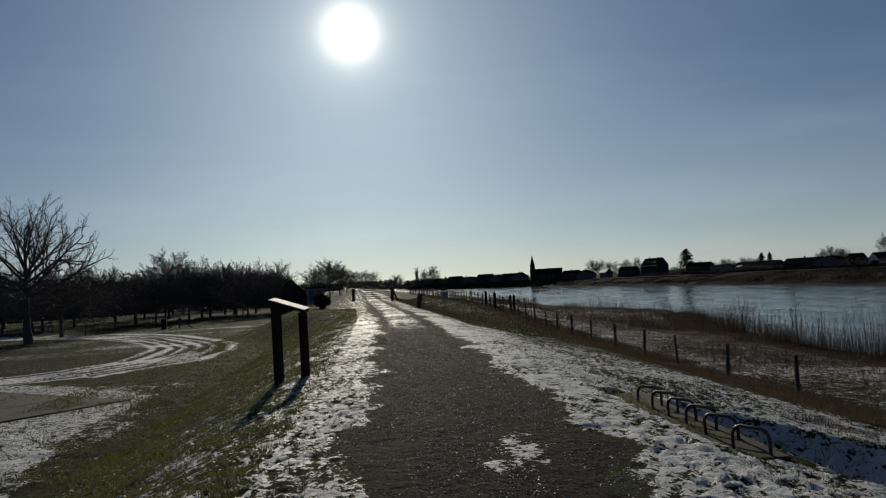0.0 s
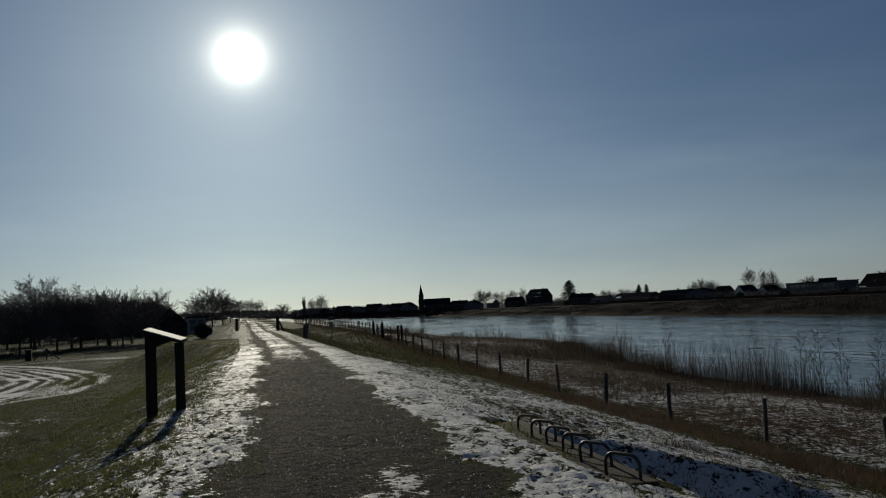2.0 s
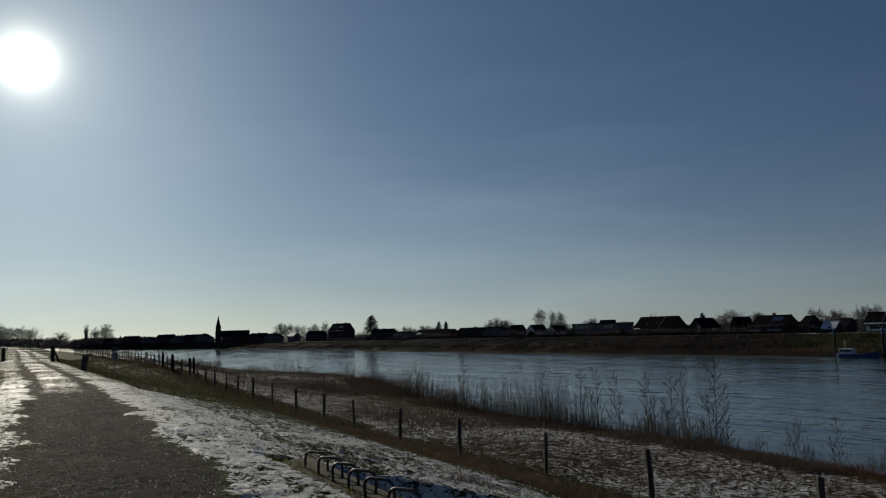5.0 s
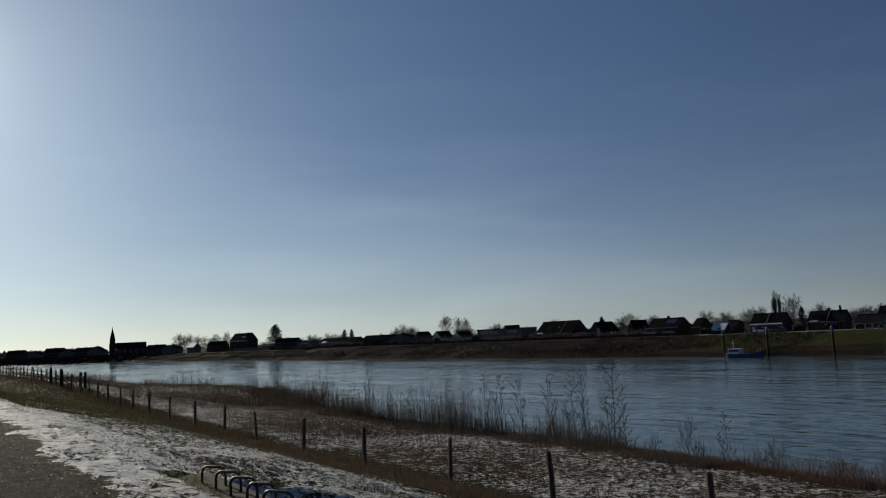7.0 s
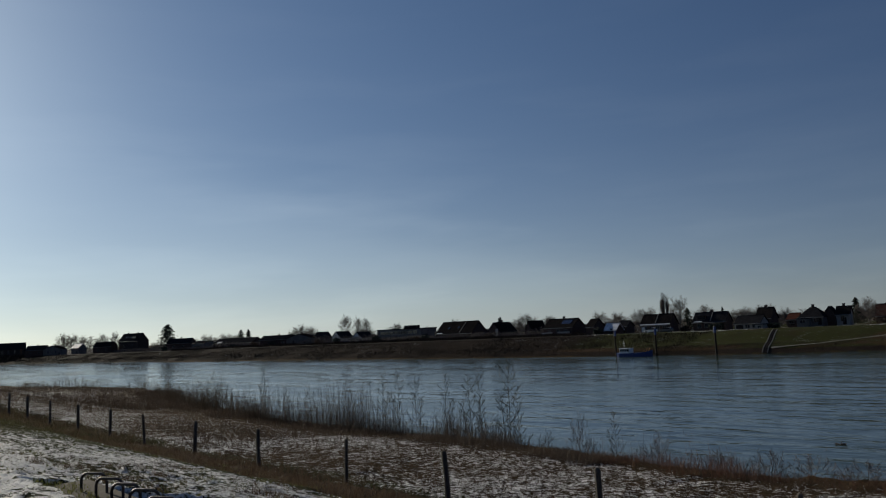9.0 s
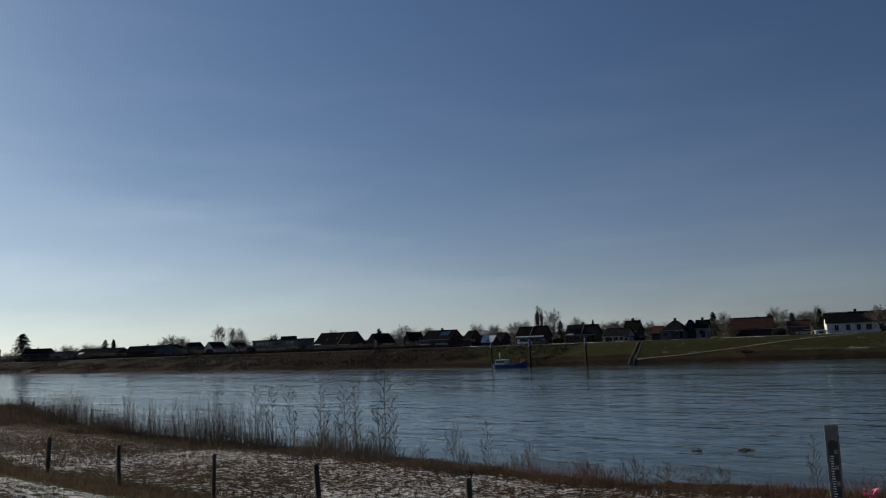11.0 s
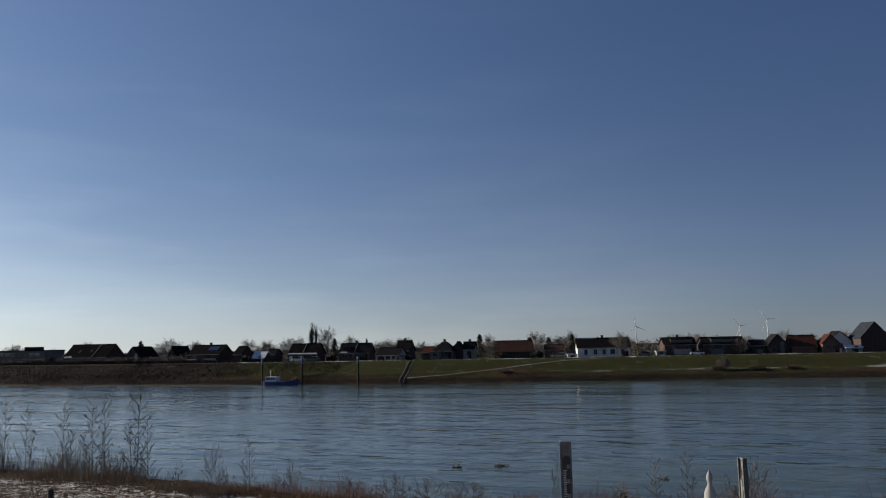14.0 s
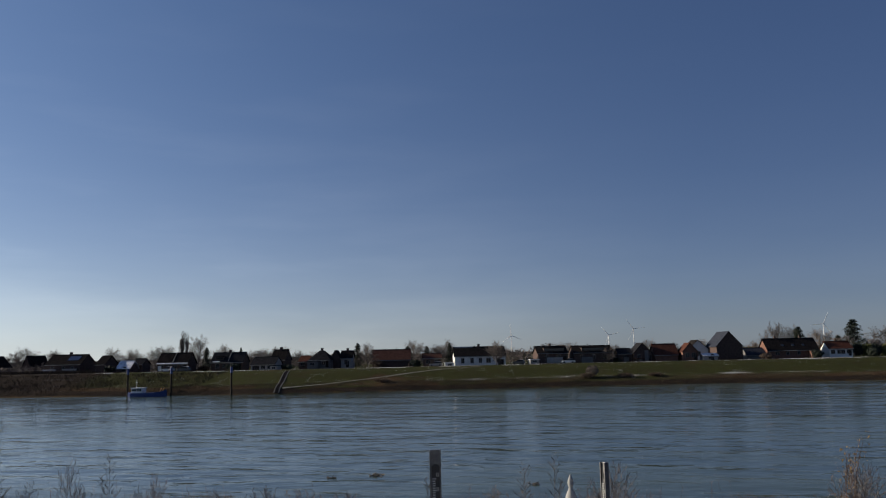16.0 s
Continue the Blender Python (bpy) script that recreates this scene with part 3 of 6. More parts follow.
# ---- trees ----
def tube(V, F, pts, radii, sides):
    base = len(V)
    for k, p in enumerate(pts):
        d = (pts[min(k + 1, len(pts) - 1)] - pts[max(k - 1, 0)])
        d = d / (np.linalg.norm(d) + 1e-9)
        a = np.cross(d, (0.31, 0.95, 0.05) if abs(d[2]) > 0.7 else (0, 0, 1.0))
        a = a / (np.linalg.norm(a) + 1e-9)
        b = np.cross(d, a)
        for i in range(sides):
            w = 2 * math.pi * i / sides
            V.append(tuple(p + radii[k] * (math.cos(w) * a + math.sin(w) * b)))
    for k in range(len(pts) - 1):
        for i in range(sides):
            j = (i + 1) % sides
            F.append((base + k * sides + i, base + k * sides + j, base + (k + 1) * sides + j, base + (k + 1) * sides + i))


def grow(seed, height=10.0, bole=0.25, spread=0.9, levels=4, kids=(9, 7, 6, 4), r0=0.03, tip=0.012, up=0.1, wob=0.16, low=0.0, slim=False, lite=False):
    """A bare tree with a domed crown: the trunk with its limbs, and the twigs, each as vertices and faces."""
    rng = np.random.RandomState(seed)
    trunk, twig = ([], []), ([], [])
    reach = spread * height / 2

    def line(p, d, length, n, jit, lift):
        pts, dd = [p], d / np.linalg.norm(d)
        for k in range(n):
            dd = dd + rng.normal(0, jit, 3) + np.array([0, 0, lift])
            dd = dd / np.linalg.norm(dd)
            pts.append(pts[-1] + dd * length / n)
        return pts

    def side_shoots(pts, length, rad, lev):
        if lev >= levels:
            return
        n, m = len(pts) - 1, kids[lev - 1]
        for i in range(m):
            f = min(0.99, 0.2 + 0.8 * (i + rng.uniform(0.1, 0.9)) / m)
            k = min(int(f * n), n - 1)
            q = pts[k] + (pts[k + 1] - pts[k]) * (f * n - k)
            t = pts[k + 1] - pts[k]
            t = t / np.linalg.norm(t)
            a = rng.normal(0, 1, 3)
            a = a - t * (a @ t)
            a = a / np.linalg.norm(a)
            tilt = rng.uniform(0.45, 1.0)
            ln = length * rng.uniform(0.36, 0.62) * (1.15 - 0.5 * f)
            r = max(tip, rad * (0.62 - 0.3 * f))
            if lev == levels - 1 and not slim:
                # the finest twigs, one tapered sliver each
                d = t * math.cos(tilt) + a * math.sin(tilt) + np.array([0, 0, up * 0.5])
                w = np.cross(d, rng.normal(0, 1, 3))
                w = w / np.linalg.norm(w) * tip
                b = len(twig[0])
                twig[0].extend((tuple(q - w), tuple(q + w), tuple(q + d / np.linalg.norm(d) * ln)))
                twig[1].append((b, b + 1, b + 2))
                continue
            sp = line(q, t * math.cos(tilt) + a * math.sin(tilt), ln, (0, 5, 3 if lite else 4, 1 if lite else 2, 2)[lev], wob, up * 0.5)
            V, F = trunk if lev < 2 else twig
            tube(V, F, sp, [max(tip * 0.8, r * (1 - 0.65 * j / (len(sp) - 1))) for j in range(len(sp))], (9, 6, 3 if lite else 4, 3, 3)[lev])
            side_shoots(sp, ln, r, lev + 1)

    stem = line(np.zeros(3), np.array([0.02, 0.0, 1.0]), height * 0.82, 8, wob * 0.3, 0.0)
    rad = height * r0
    tube(trunk[0], trunk[1], stem, [rad * 1.25] + [max(tip, rad * (1 - 0.11 * k)) for k in range(1, 9)], 9)
    m = kids[0]
    for i in range(m):
        e = low + (1 - low) * ((i + rng.uniform(0, 0.9)) / m) ** 0.85
        w = i * 2.4 + rng.uniform(-0.4, 0.4)
        out = math.sqrt(max(0.0, 1 - max(0.0, e) ** 2)) * reach * rng.uniform(0.82, 1.08)
        base = height * (bole + 0.12)
        target = np.array([out * math.cos(w), out * math.sin(w), base + (height - base) * e * rng.uniform(0.9, 1.03)])
        zs = height * bole + max(0.0, target[2] - height * bole) * 0.42
        k = min(7, int(zs / (height * 0.82) * 8))
        q = stem[k] + (stem[k + 1] - stem[k]) * min(1.0, zs / (height * 0.82) * 8 - k)
        d = target - q
        ln = np.linalg.norm(d)
        limb = line(q, d / ln + np.array([0, 0, -0.12]), ln * 1.02, 6, wob * 0.6, 0.04)
        r = max(tip, rad * (0.5 - 0.25 * e))
        V, F = twig if slim else trunk
        tube(V, F, limb, [max(tip, r * (1 - 0.75 * j / 6)) for j in range(7)], 4 if lite else 6)
        side_shoots(limb, ln, r, 2)
    side_shoots(stem[5:], height * 0.35, rad * 0.5, 2)
    return trunk, twig


TREE_KINDS = {
    "hero": dict(seed=3, height=11, bole=0.24, spread=1.2, levels=5, kids=(16, 8, 6, 8), r0=0.034, tip=0.012, wob=0.12, up=0.12),
    "broad": dict(seed=8, height=10, bole=0.2, spread=1.0, levels=5, kids=(26, 9, 6, 9), r0=0.02, tip=0.016),
    "round": dict(seed=15, height=10, bole=0.18, spread=0.85, levels=5, kids=(26, 9, 6, 9), r0=0.02, tip=0.016),
    "dense": dict(seed=21, height=7, bole=0.3, spread=1.2, levels=5, kids=(22, 9, 5, 10), r0=0.022, tip=0.016, wob=0.18),
    "far_broad": dict(seed=9, height=10, bole=0.16, spread=1.0, levels=5, lite=True, kids=(24, 8, 5, 8), r0=0.02, tip=0.020),
    "far_round": dict(seed=16, height=10, bole=0.14, spread=0.85, levels=5, lite=True, kids=(24, 8, 5, 8), r0=0.02, tip=0.020),
    "tall": dict(seed=31, height=14, bole=0.22, spread=0.5, levels=5, lite=True, kids=(20, 8, 5, 7), r0=0.012, tip=0.024, up=0.25),
    "poplar": dict(seed=37, height=15, bole=0.06, spread=0.22, levels=5, kids=(30, 7, 5, 7), r0=0.012, tip=0.05, up=0.5),
    "shrub": dict(seed=52, height=2, bole=0.02, spread=0.9, levels=4, kids=(14, 5, 4), slim=True, r0=0.006, tip=0.006, up=0.3),
}
PROTO, SIZE = {}, {}


def grow_sapling(seed=44, h=3.0):
    """Two thin upright stems with short side branches and a few twigs."""
    rng = np.random.RandomState(seed)
    trunk, twig = ([], []), ([], [])
    for st in range(2):
        top = h * (1.0, 0.72)[st]
        lean = np.array([(0.02, 0.22)[st], 0.05, 0])
        pts = [np.array([0.1 * st, 0, 0]) + lean * f * top + rng.normal(0, 0.015, 3) * f + np.array([0, 0, top * f]) for f in np.linspace(0, 1, 9)]
        tube(trunk[0], trunk[1], pts, [0.02 * (1 - 0.7 * k / 8) for k in range(9)], 6)
        for k in range((22, 13)[st]):
            f = 0.2 + 0.78 * (k + rng.uniform()) / (22, 13)[st]
            q = pts[int(f * 8)] + (pts[int(f * 8) + 1] - pts[int(f * 8)]) * (f * 8 - int(f * 8))
            a, ln = k * 2.4 + rng.normal(0, 0.4), top * rng.uniform(0.12, 0.26) * (1.25 - 0.85 * f)
            end = q + ln * np.array([math.cos(a), math.sin(a), rng.uniform(0.5, 1.1)])
            mid = (q + end) / 2 + np.array([0, 0, -0.04 * ln])
            tube(twig[0], twig[1], [q, mid, end], [0.010, 0.008, 0.005], 3)
            for j in range(6):
                b = q + (end - q) * rng.uniform(0.35, 0.95)
                tube(twig[0], twig[1], [b, b + ln * rng.uniform(0.25, 0.45) * np.array([math.cos(a + rng.normal(0, 0.8)), math.sin(a + rng.normal(0, 0.8)), rng.uniform(0.3, 1.2)])], [0.0065, 0.0045], 3)
    return trunk, twig


def tree(kind, x, y, z, height, width, label, turn=None, name="bare_tree", group=""):
    """A bare tree of that kind, its first made and the others copied."""
    m = Matrix.Translation((x, y, z)) @ Matrix.Rotation(turn if turn is not None else (x * 1.7 + y * 2.3) % 6.28, 4, "Z")
    key = (kind, name)
    if kind not in SIZE:
        t, w = grow(**TREE_KINDS[kind]) if kind in TREE_KINDS else grow_sapling()
        pts = np.array(t[0] + w[0])
        SIZE[kind] = (pts[:, 2].max(), 2 * np.percentile(np.hypot(pts[:, 0], pts[:, 1]), 97), t, w)
    h, wd, t, w = SIZE[kind]
    m = m @ Matrix.Diagonal((width / wd, width / wd, height / h, 1))
    if key not in PROTO:
        ob = thing(name, label, "shrub" if name == "shrub" else "tree", group)
        raw("trunk", t[0], t[1], BARK, ob, smooth=True)
        raw("crown", w[0], w[1], BARK if kind == "sapling" else TWIG, ob, "leafless twigs")
        if kind == "sapling":
            rl = np.random.RandomState(6)
            at = np.array(w[0])[rl.choice(len(w[0]), 240)]
            leaf = at[:, None, :] + rl.normal(0, 0.019, (240, 3, 3))
            tagged(quick("dead_leaves", leaf, [], np.arange(720), BARK, ob, "shrivelled brown leaves"), kind="stuff")
        ob.matrix_basis = m
        PROTO[key] = ob
        return ob
    c = copy_thing(PROTO[key], Matrix.Identity(4))
    c.scale = (1, 1, 1)
    c.matrix_basis = m
    return tagged(c, label, group=group)


CONES = {}


def conifer(x, y, z, height, width, label, name="conifer"):
    m = Matrix.Translation((x, y, z)) @ Matrix.Rotation((x * 3.1 + y) % 6.28, 4, "Z") @ Matrix.Diagonal((width, width, height, 1))
    if not CONES:
        rng = np.random.RandomState(5)
        V, F = [], []
        for k in range(26):
            lev = 0.08 + 0.9 * k / 26
            reach = 0.62 * (1 - lev) ** 0.6 * rng.uniform(0.8, 1.12) + 0.03
            for i in range(11):
                if rng.uniform() < 0.12:
                    continue
                a = rng.uniform(0, 6.28)
                rr = reach * rng.uniform(0.7, 1.1)
                for j in range(14):
                    s = rng.uniform(0.1, 1)
                    p = np.array([math.cos(a) * rr * s, math.sin(a) * rr * s, lev - 0.05 * s * s + rng.normal(0, 0.008)])
                    base = len(V)
                    for _ in range(3):
                        V.append(tuple(p + rng.normal(0, 1, 3) * (0.035, 0.035, 0.012)))
                    F.append((base, base + 1, base + 2))
        CONES["needles"] = (V, F)
        ob = thing(name, label, "tree")
        T = ([], [])
        tube(T[0], T[1], [np.array([0, 0, 0.0]), np.array([0, 0, 0.5]), np.array([0, 0, 0.97])], [0.03, 0.018, 0.003], 7)
        raw("trunk", T[0], T[1], BARK, ob, smooth=True)
        raw("crown", V, F, NEEDLE, ob, "dark evergreen needles")
        ob.matrix_basis = m
        CONES["proto"] = ob
        return ob
    c = copy_thing(CONES["proto"], Matrix.Identity(4))
    c.matrix_basis = m
    return tagged(c, label)


def blades(name, n, xy, height, width, material, label, lean=0.35, seed=1, kind="stuff"):
    """Many single blades or stalks; xy(rng, n) gives their feet, height(x, y, rng) their lengths."""
    rng = np.random.RandomState(seed)
    x, y = xy(rng, n)
    z = land(x, y) - 0.02
    n = len(x)
    h = height(x, y, rng)
    a = rng.uniform(0, 2 * math.pi, n)
    b = rng.uniform(0, 2 * math.pi, n)
    l = np.abs(rng.normal(0, lean, n)) * h
    w = width * rng.uniform(0.6, 1.4, n)
    ca, sa = np.cos(a) * w / 2, np.sin(a) * w / 2
    lx, ly = np.cos(b) * l, np.sin(b) * l
    P = np.stack([
        np.stack([x - ca, y - sa, z], -1), np.stack([x + ca, y + sa, z], -1),
        np.stack([x + lx * 0.35 + ca * 0.8, y + ly * 0.35 + sa * 0.8, z + h * 0.55], -1), np.stack([x + lx * 0.35 - ca * 0.8, y + ly * 0.35 - sa * 0.8, z + h * 0.55], -1),
        np.stack([x + lx, y + ly, z + h], -1)], 1).reshape(-1, 3)
    o = np.arange(n)[:, None] * 5
    return tagged(quick(name, P, o + np.array([[0, 1, 2, 3]]), o + np.array([[3, 2, 4]]), material), label, "grass", kind=kind)


def stalks(name, n, xy, height, branches, width, material, label, seed=1, lean=0.12, head=0.0, reach=0.3):
    """Dead weeds: a thin stem each, side shoots that rise from it, and withered heads on their tips."""
    rng = np.random.RandomState(seed)
    x, y = xy(rng, n)
    n = len(x)
    h = height(x, y, rng)
    foot = np.stack([x, y, land(x, y) - 0.03], -1)
    bend = rng.normal(0, lean, (n, 2)) * h[:, None]
    top = foot + np.concatenate([bend, h[:, None]], 1)
    mid = foot * 0.5 + top * 0.5 - np.concatenate([bend * 0.2, 0 * h[:, None]], 1)
    rows, tips = [(foot, mid, top, np.full(n, width))], []
    for k in range(branches):
        f = rng.uniform(0.25, 0.97, n)[:, None]
        base = np.where(f < 0.5, foot + (mid - foot) * f * 2, mid + (top - mid) * (f * 2 - 1))
        a = rng.uniform(0, 2 * math.pi, n)
        ln = h * rng.uniform(0.4, 1.0, n) * reach * (1.25 - f[:, 0])
        out = np.stack([np.cos(a), np.sin(a), 0 * a], -1) * (ln * rng.uniform(0.35, 0.7, n))[:, None]
        end = base + out + np.stack([0 * a, 0 * a, ln * rng.uniform(0.6, 1.0, n)], -1)
        rows.append((base, base * 0.45 + end * 0.55 + out * 0.12, end, np.full(n, width * 0.6)))
        tips.append(end)
    A, B, C, W = (np.concatenate([r[i] for r in rows]) for i in range(4))
    t = rng.uniform(0, math.pi, len(A))
    side = np.stack([np.cos(t), np.sin(t), 0 * t], -1) * (W * rng.uniform(0.7, 1.3, len(A)))[:, None] / 2
    V = np.stack([A - side, A + side, B + side * 0.8, B - side * 0.8, C], 1).reshape(-1, 3)
    o = np.arange(len(A))[:, None] * 5
    Q, T = o + np.array([[0, 1, 2, 3]]), o + np.array([[3, 2, 4]])
    if head:
        E = np.concatenate(tips + [top])
        E = E[rng.uniform(0, 1, len(E)) < 0.6]
        H = E[:, None, :] + rng.normal(0, head, (len(E), 3, 3)) * np.array([0.7, 0.7, 1.0])
        T = np.concatenate([T, len(V) + np.arange(3 * len(E)).reshape(-1, 3)])
        V = np.concatenate([V, H.reshape(-1, 3)])
    return tagged(quick(name, V, Q, T, material), label, "weeds", kind="stuff")


def clump_xy(x0, x1, y0, y1, cell, keep, rel=False, seed=3, power=1.0):
    """Feet in a rectangle, thicker where a noise is high; rel: x counts from the track's middle."""
    def f(rng, n):
        x, y = rng.uniform(x0, x1, n), y0 + (y1 - y0) * rng.uniform(0, 1, n) ** power
        k = vnoise(x, y, cell, seed) * 0.65 + vnoise(x, y, cell / 3, seed + 1) * 0.35
        ok = k + rng.uniform(-0.08, 0.08, n) > keep
        x, y = x[ok], y[ok]
        return (x + track_mid(y) if rel else x), y
    return f


# the dike's grass, thin in the snow
blades("dike_grass", 170000, clump_xy(-7.2, -2.0, 5, 60, 0.5, 0.36, True, 3, 1.7), lambda x, y, r: r.uniform(0.03, 0.10, len(x)) * (0.4 + 1.1 * vnoise(x, y, 0.35, 61)), 0.012, GREEN, "short green winter grass on the dike slope", 0.8, seed=1)
blades("dike_grass", 42000, clump_xy(-2.7, -0.8, 5, 30, 0.45, 0.50, True, 4, 1.6), lambda x, y, r: r.uniform(0.015, 0.06, len(x)), 0.007, GREEN, "grass tufts poking through the snow", 0.7, seed=2)
blades("dike_grass", 90000, clump_xy(2.2, 10.5, 5, 70, 0.7, 0.42, True, 5, 1.6), lambda x, y, r: r.uniform(0.02, 0.08, len(x)), 0.010, GREEN, "grass showing through thin snow on the slope", 0.8, seed=3)
blades("track_weeds", 9000, clump_xy(-1.3, 1.35, 5, 40, 0.6, 0.50, True, 9, 1.7), lambda x, y, r: r.uniform(0.008, 0.035, len(x)), 0.008, DRYGRASS, "trodden dead grass on the track", 0.9, seed=13)
blades("field_grass", 70000, clump_xy(-70, -6.5, 14, 190, 5, 0.28, False, 10, 1.3), lambda x, y, r: r.uniform(0.03, 0.09, len(x)) * (0.6 + y / 150), 0.035, FIELD, "rough dark grass of the orchard field", 0.8, seed=14)
blades("dike_grass", 60000, clump_xy(-12.5, -6.0, 16, 85, 0.9, 0.36, True, 44, 1.2), lambda x, y, r: r.uniform(0.03, 0.10, len(x)), 0.022, GREEN, "grass at the foot of the dike", 0.8, seed=16)
blades("dike_grass", 60000, clump_xy(2.8, 12.5, 32, 125, 1.4, 0.34, True, 45, 1.2), lambda x, y, r: r.uniform(0.04, 0.15, len(x)), 0.035, FIELD, "rough dark grass on the dike slope", 0.8, seed=17)
# the brown band above the fence and the weeds of the flood plain
blades("dry_grass", 70000, clump_xy(8.4, 12.2, 6, 150, 1.2, 0.40, True, 6, 1.7), lambda x, y, r: r.uniform(0.06, 0.26, len(x)), 0.009, DRYGRASS, "dead brown grass along the fence", 0.7, seed=4)
blades("plain_weeds", 130000, clump_xy(12, 30, 5, 80, 0.6, 0.47, False, 7, 1.3), lambda x, y, r: r.uniform(0.03, 0.14, len(x)) * (0.5 + vnoise(x, y, 1.7, 87)), 0.010, DRYGRASS, "withered stubble in the snow of the flood plain", 0.9, seed=5)


def bank_xy(y0, y1, e0, e1, cell, keep, seed, power=1.0):
    def f(rng, n):
        y = y0 + (y1 - y0) * rng.uniform(0, 1, n) ** power
        x = near_bank(y) + rng.uniform(e0, e1, n)
        ok = vnoise(x, y, cell, seed) * 0.7 + vnoise(x, y, cell / 3, seed) * 0.3 + rng.uniform(-0.1, 0.1, n) > keep
        return x[ok], y[ok]
    return f


stalks("reeds", 6500, bank_xy(21, 75, -0.7, 1.5, 3.0, 0.36, 31, 1.1), lambda x, y, r: (0.6 + 2.2 * r.uniform(0, 1, len(x)) ** 1.6) * (0.5 + 0.95 * vnoise(x, y, 3, 32)) * np.interp(y, [20, 28, 35, 46, 58, 66, 75], [0.35, 0.5, 0.85, 1.0, 0.9, 0.5, 0.35]), 7, 0.011, REED, "tall dead reeds and stalks on the river bank", 6, 0.09, 0.014, 0.2)
blades("reeds", 4000, bank_xy(22, 80, -0.4, 1.6, 1.6, 0.46, 34, 1.1), lambda x, y, r: r.uniform(0.6, 1.8, len(x)) * (0.4 + 1.0 * vnoise(x, y, 3, 32)) * np.interp(y, [20, 28, 35, 46, 58, 66, 75], [0.35, 0.5, 0.85, 1.0, 0.9, 0.5, 0.35]), 0.008, REED, "dead reeds and stalks on the river bank", 0.1, seed=26)
stalks("reeds", 2600, bank_xy(76, 175, -1.2, 1.4, 5, 0.46, 37, 1.0), lambda x, y, r: r.uniform(0.7, 1.7, len(x)) * (0.4 + 0.9 * vnoise(x, y, 6, 38)), 6, 0.018, REED, "low dead reeds at the far end of the bank", 27, 0.1, 0.03, 0.25)
BRUSH = blade_material("brown_brush", (0.036, 0.027, 0.021), (0.105, 0.076, 0.056), 0.25)
blades("bank_brush", 40000, bank_xy(16, 80, -2.4, 0.7, 1.8, 0.46, 33, 1.2), lambda x, y, r: r.uniform(0.12, 0.5, len(x)) * (0.25 + 1.1 * vnoise(x, y, 2.0, 85)), 0.009, BRUSH, "reddish-brown brush along the bank edge", 0.6, seed=7)
blades("bank_brush", 24000, bank_xy(58, 175, -9.5, 0.6, 3.5, 0.47, 39, 1.2), lambda x, y, r: r.uniform(0.15, 0.75, len(x)) * (0.3 + 1.1 * vnoise(x, y, 4, 86)), 0.022, BRUSH, "dark scrub over the mound of the bank", 0.6, seed=28)
RUSSET = blade_material("russet_weeds", (0.05, 0.026, 0.018), (0.15, 0.075, 0.05), 0.3)
blades("bank_brush", 34000, bank_xy(-25, 17, -1.6, 2.0, 1.6, 0.40, 35), lambda x, y, r: r.uniform(0.12, 0.66, len(x)) * (0.3 + 1.1 * vnoise(x, y, 1.5, 79)), 0.007, RUSSET, "reddish-brown brush along the bank edge", 0.7, seed=8)
stalks("bank_weeds", 420, bank_xy(-25, 20, -1.2, 2.2, 2.2, 0.44, 55), lambda x, y, r: r.uniform(0.5, 1.5, len(x)) * (0.4 + 0.8 * vnoise(x, y, 2, 79)), 9, 0.007, RUSSET, "thin reddish weeds standing on the bank edge", 29, 0.12, 0.012, 0.3)
stalks("plain_brush", 9500, clump_xy(15.5, 36, 27, 115, 4.5, 0.51, False, 36, 1.15), lambda x, y, r: r.uniform(0.2, 0.75, len(x)), 9, 0.014, BRUSH, "dark brown scrub on the flood plain", 9, 0.3, 0.03, 0.5)
stalks("plain_brush", 2600, clump_xy(14.5, 24, 7, 40, 2.2, 0.60, False, 56, 1.15), lambda x, y, r: r.uniform(0.12, 0.42, len(x)), 9, 0.008, BRUSH, "withered docks and weeds on the flood plain", 30, 0.3, 0.02, 0.5)
stalks("fence_weeds", 900, clump_xy(12.4, 14.2, 8, 60, 1.5, 0.60, False, 57, 1.2), lambda x, y, r: r.uniform(0.25, 0.75, len(x)), 9, 0.008, SCRUB, "dark dead docks at the foot of the fence", 31, 0.15, 0.02, 0.35)
blades("tussocks", 16000, clump_xy(4.7, 9.5, 7, 17, 0.6, 0.60, False, 58, 1.0), lambda x, y, r: r.uniform(0.05, 0.16, len(x)), 0.008, DRYGRASS, "dark grass tussocks in the shaded snow", 0.9, seed=32)
blades("snow_tufts", 26000, clump_xy(-3.4, 4.2, 5, 30, 0.22, 0.62, True, 59, 1.6), lambda x, y, r: r.uniform(0.012, 0.05, len(x)), 0.006, FIELD, "tufts of trodden grass poking through snow", 0.9, seed=33)


def far_bank_xy(y0, y1, s0, s1, cell, keep, seed):
    def f(rng, n):
        y = rng.uniform(y0, y1, n)
        x = far_shore(y) + rng.uniform(s0, s1, n)
        ok = vnoise(x, y, cell, seed) * 0.7 + vnoise(x, y, cell / 3, seed) * 0.3 + rng.uniform(-0.1, 0.1, n) > keep
        return x[ok], y[ok]
    return f


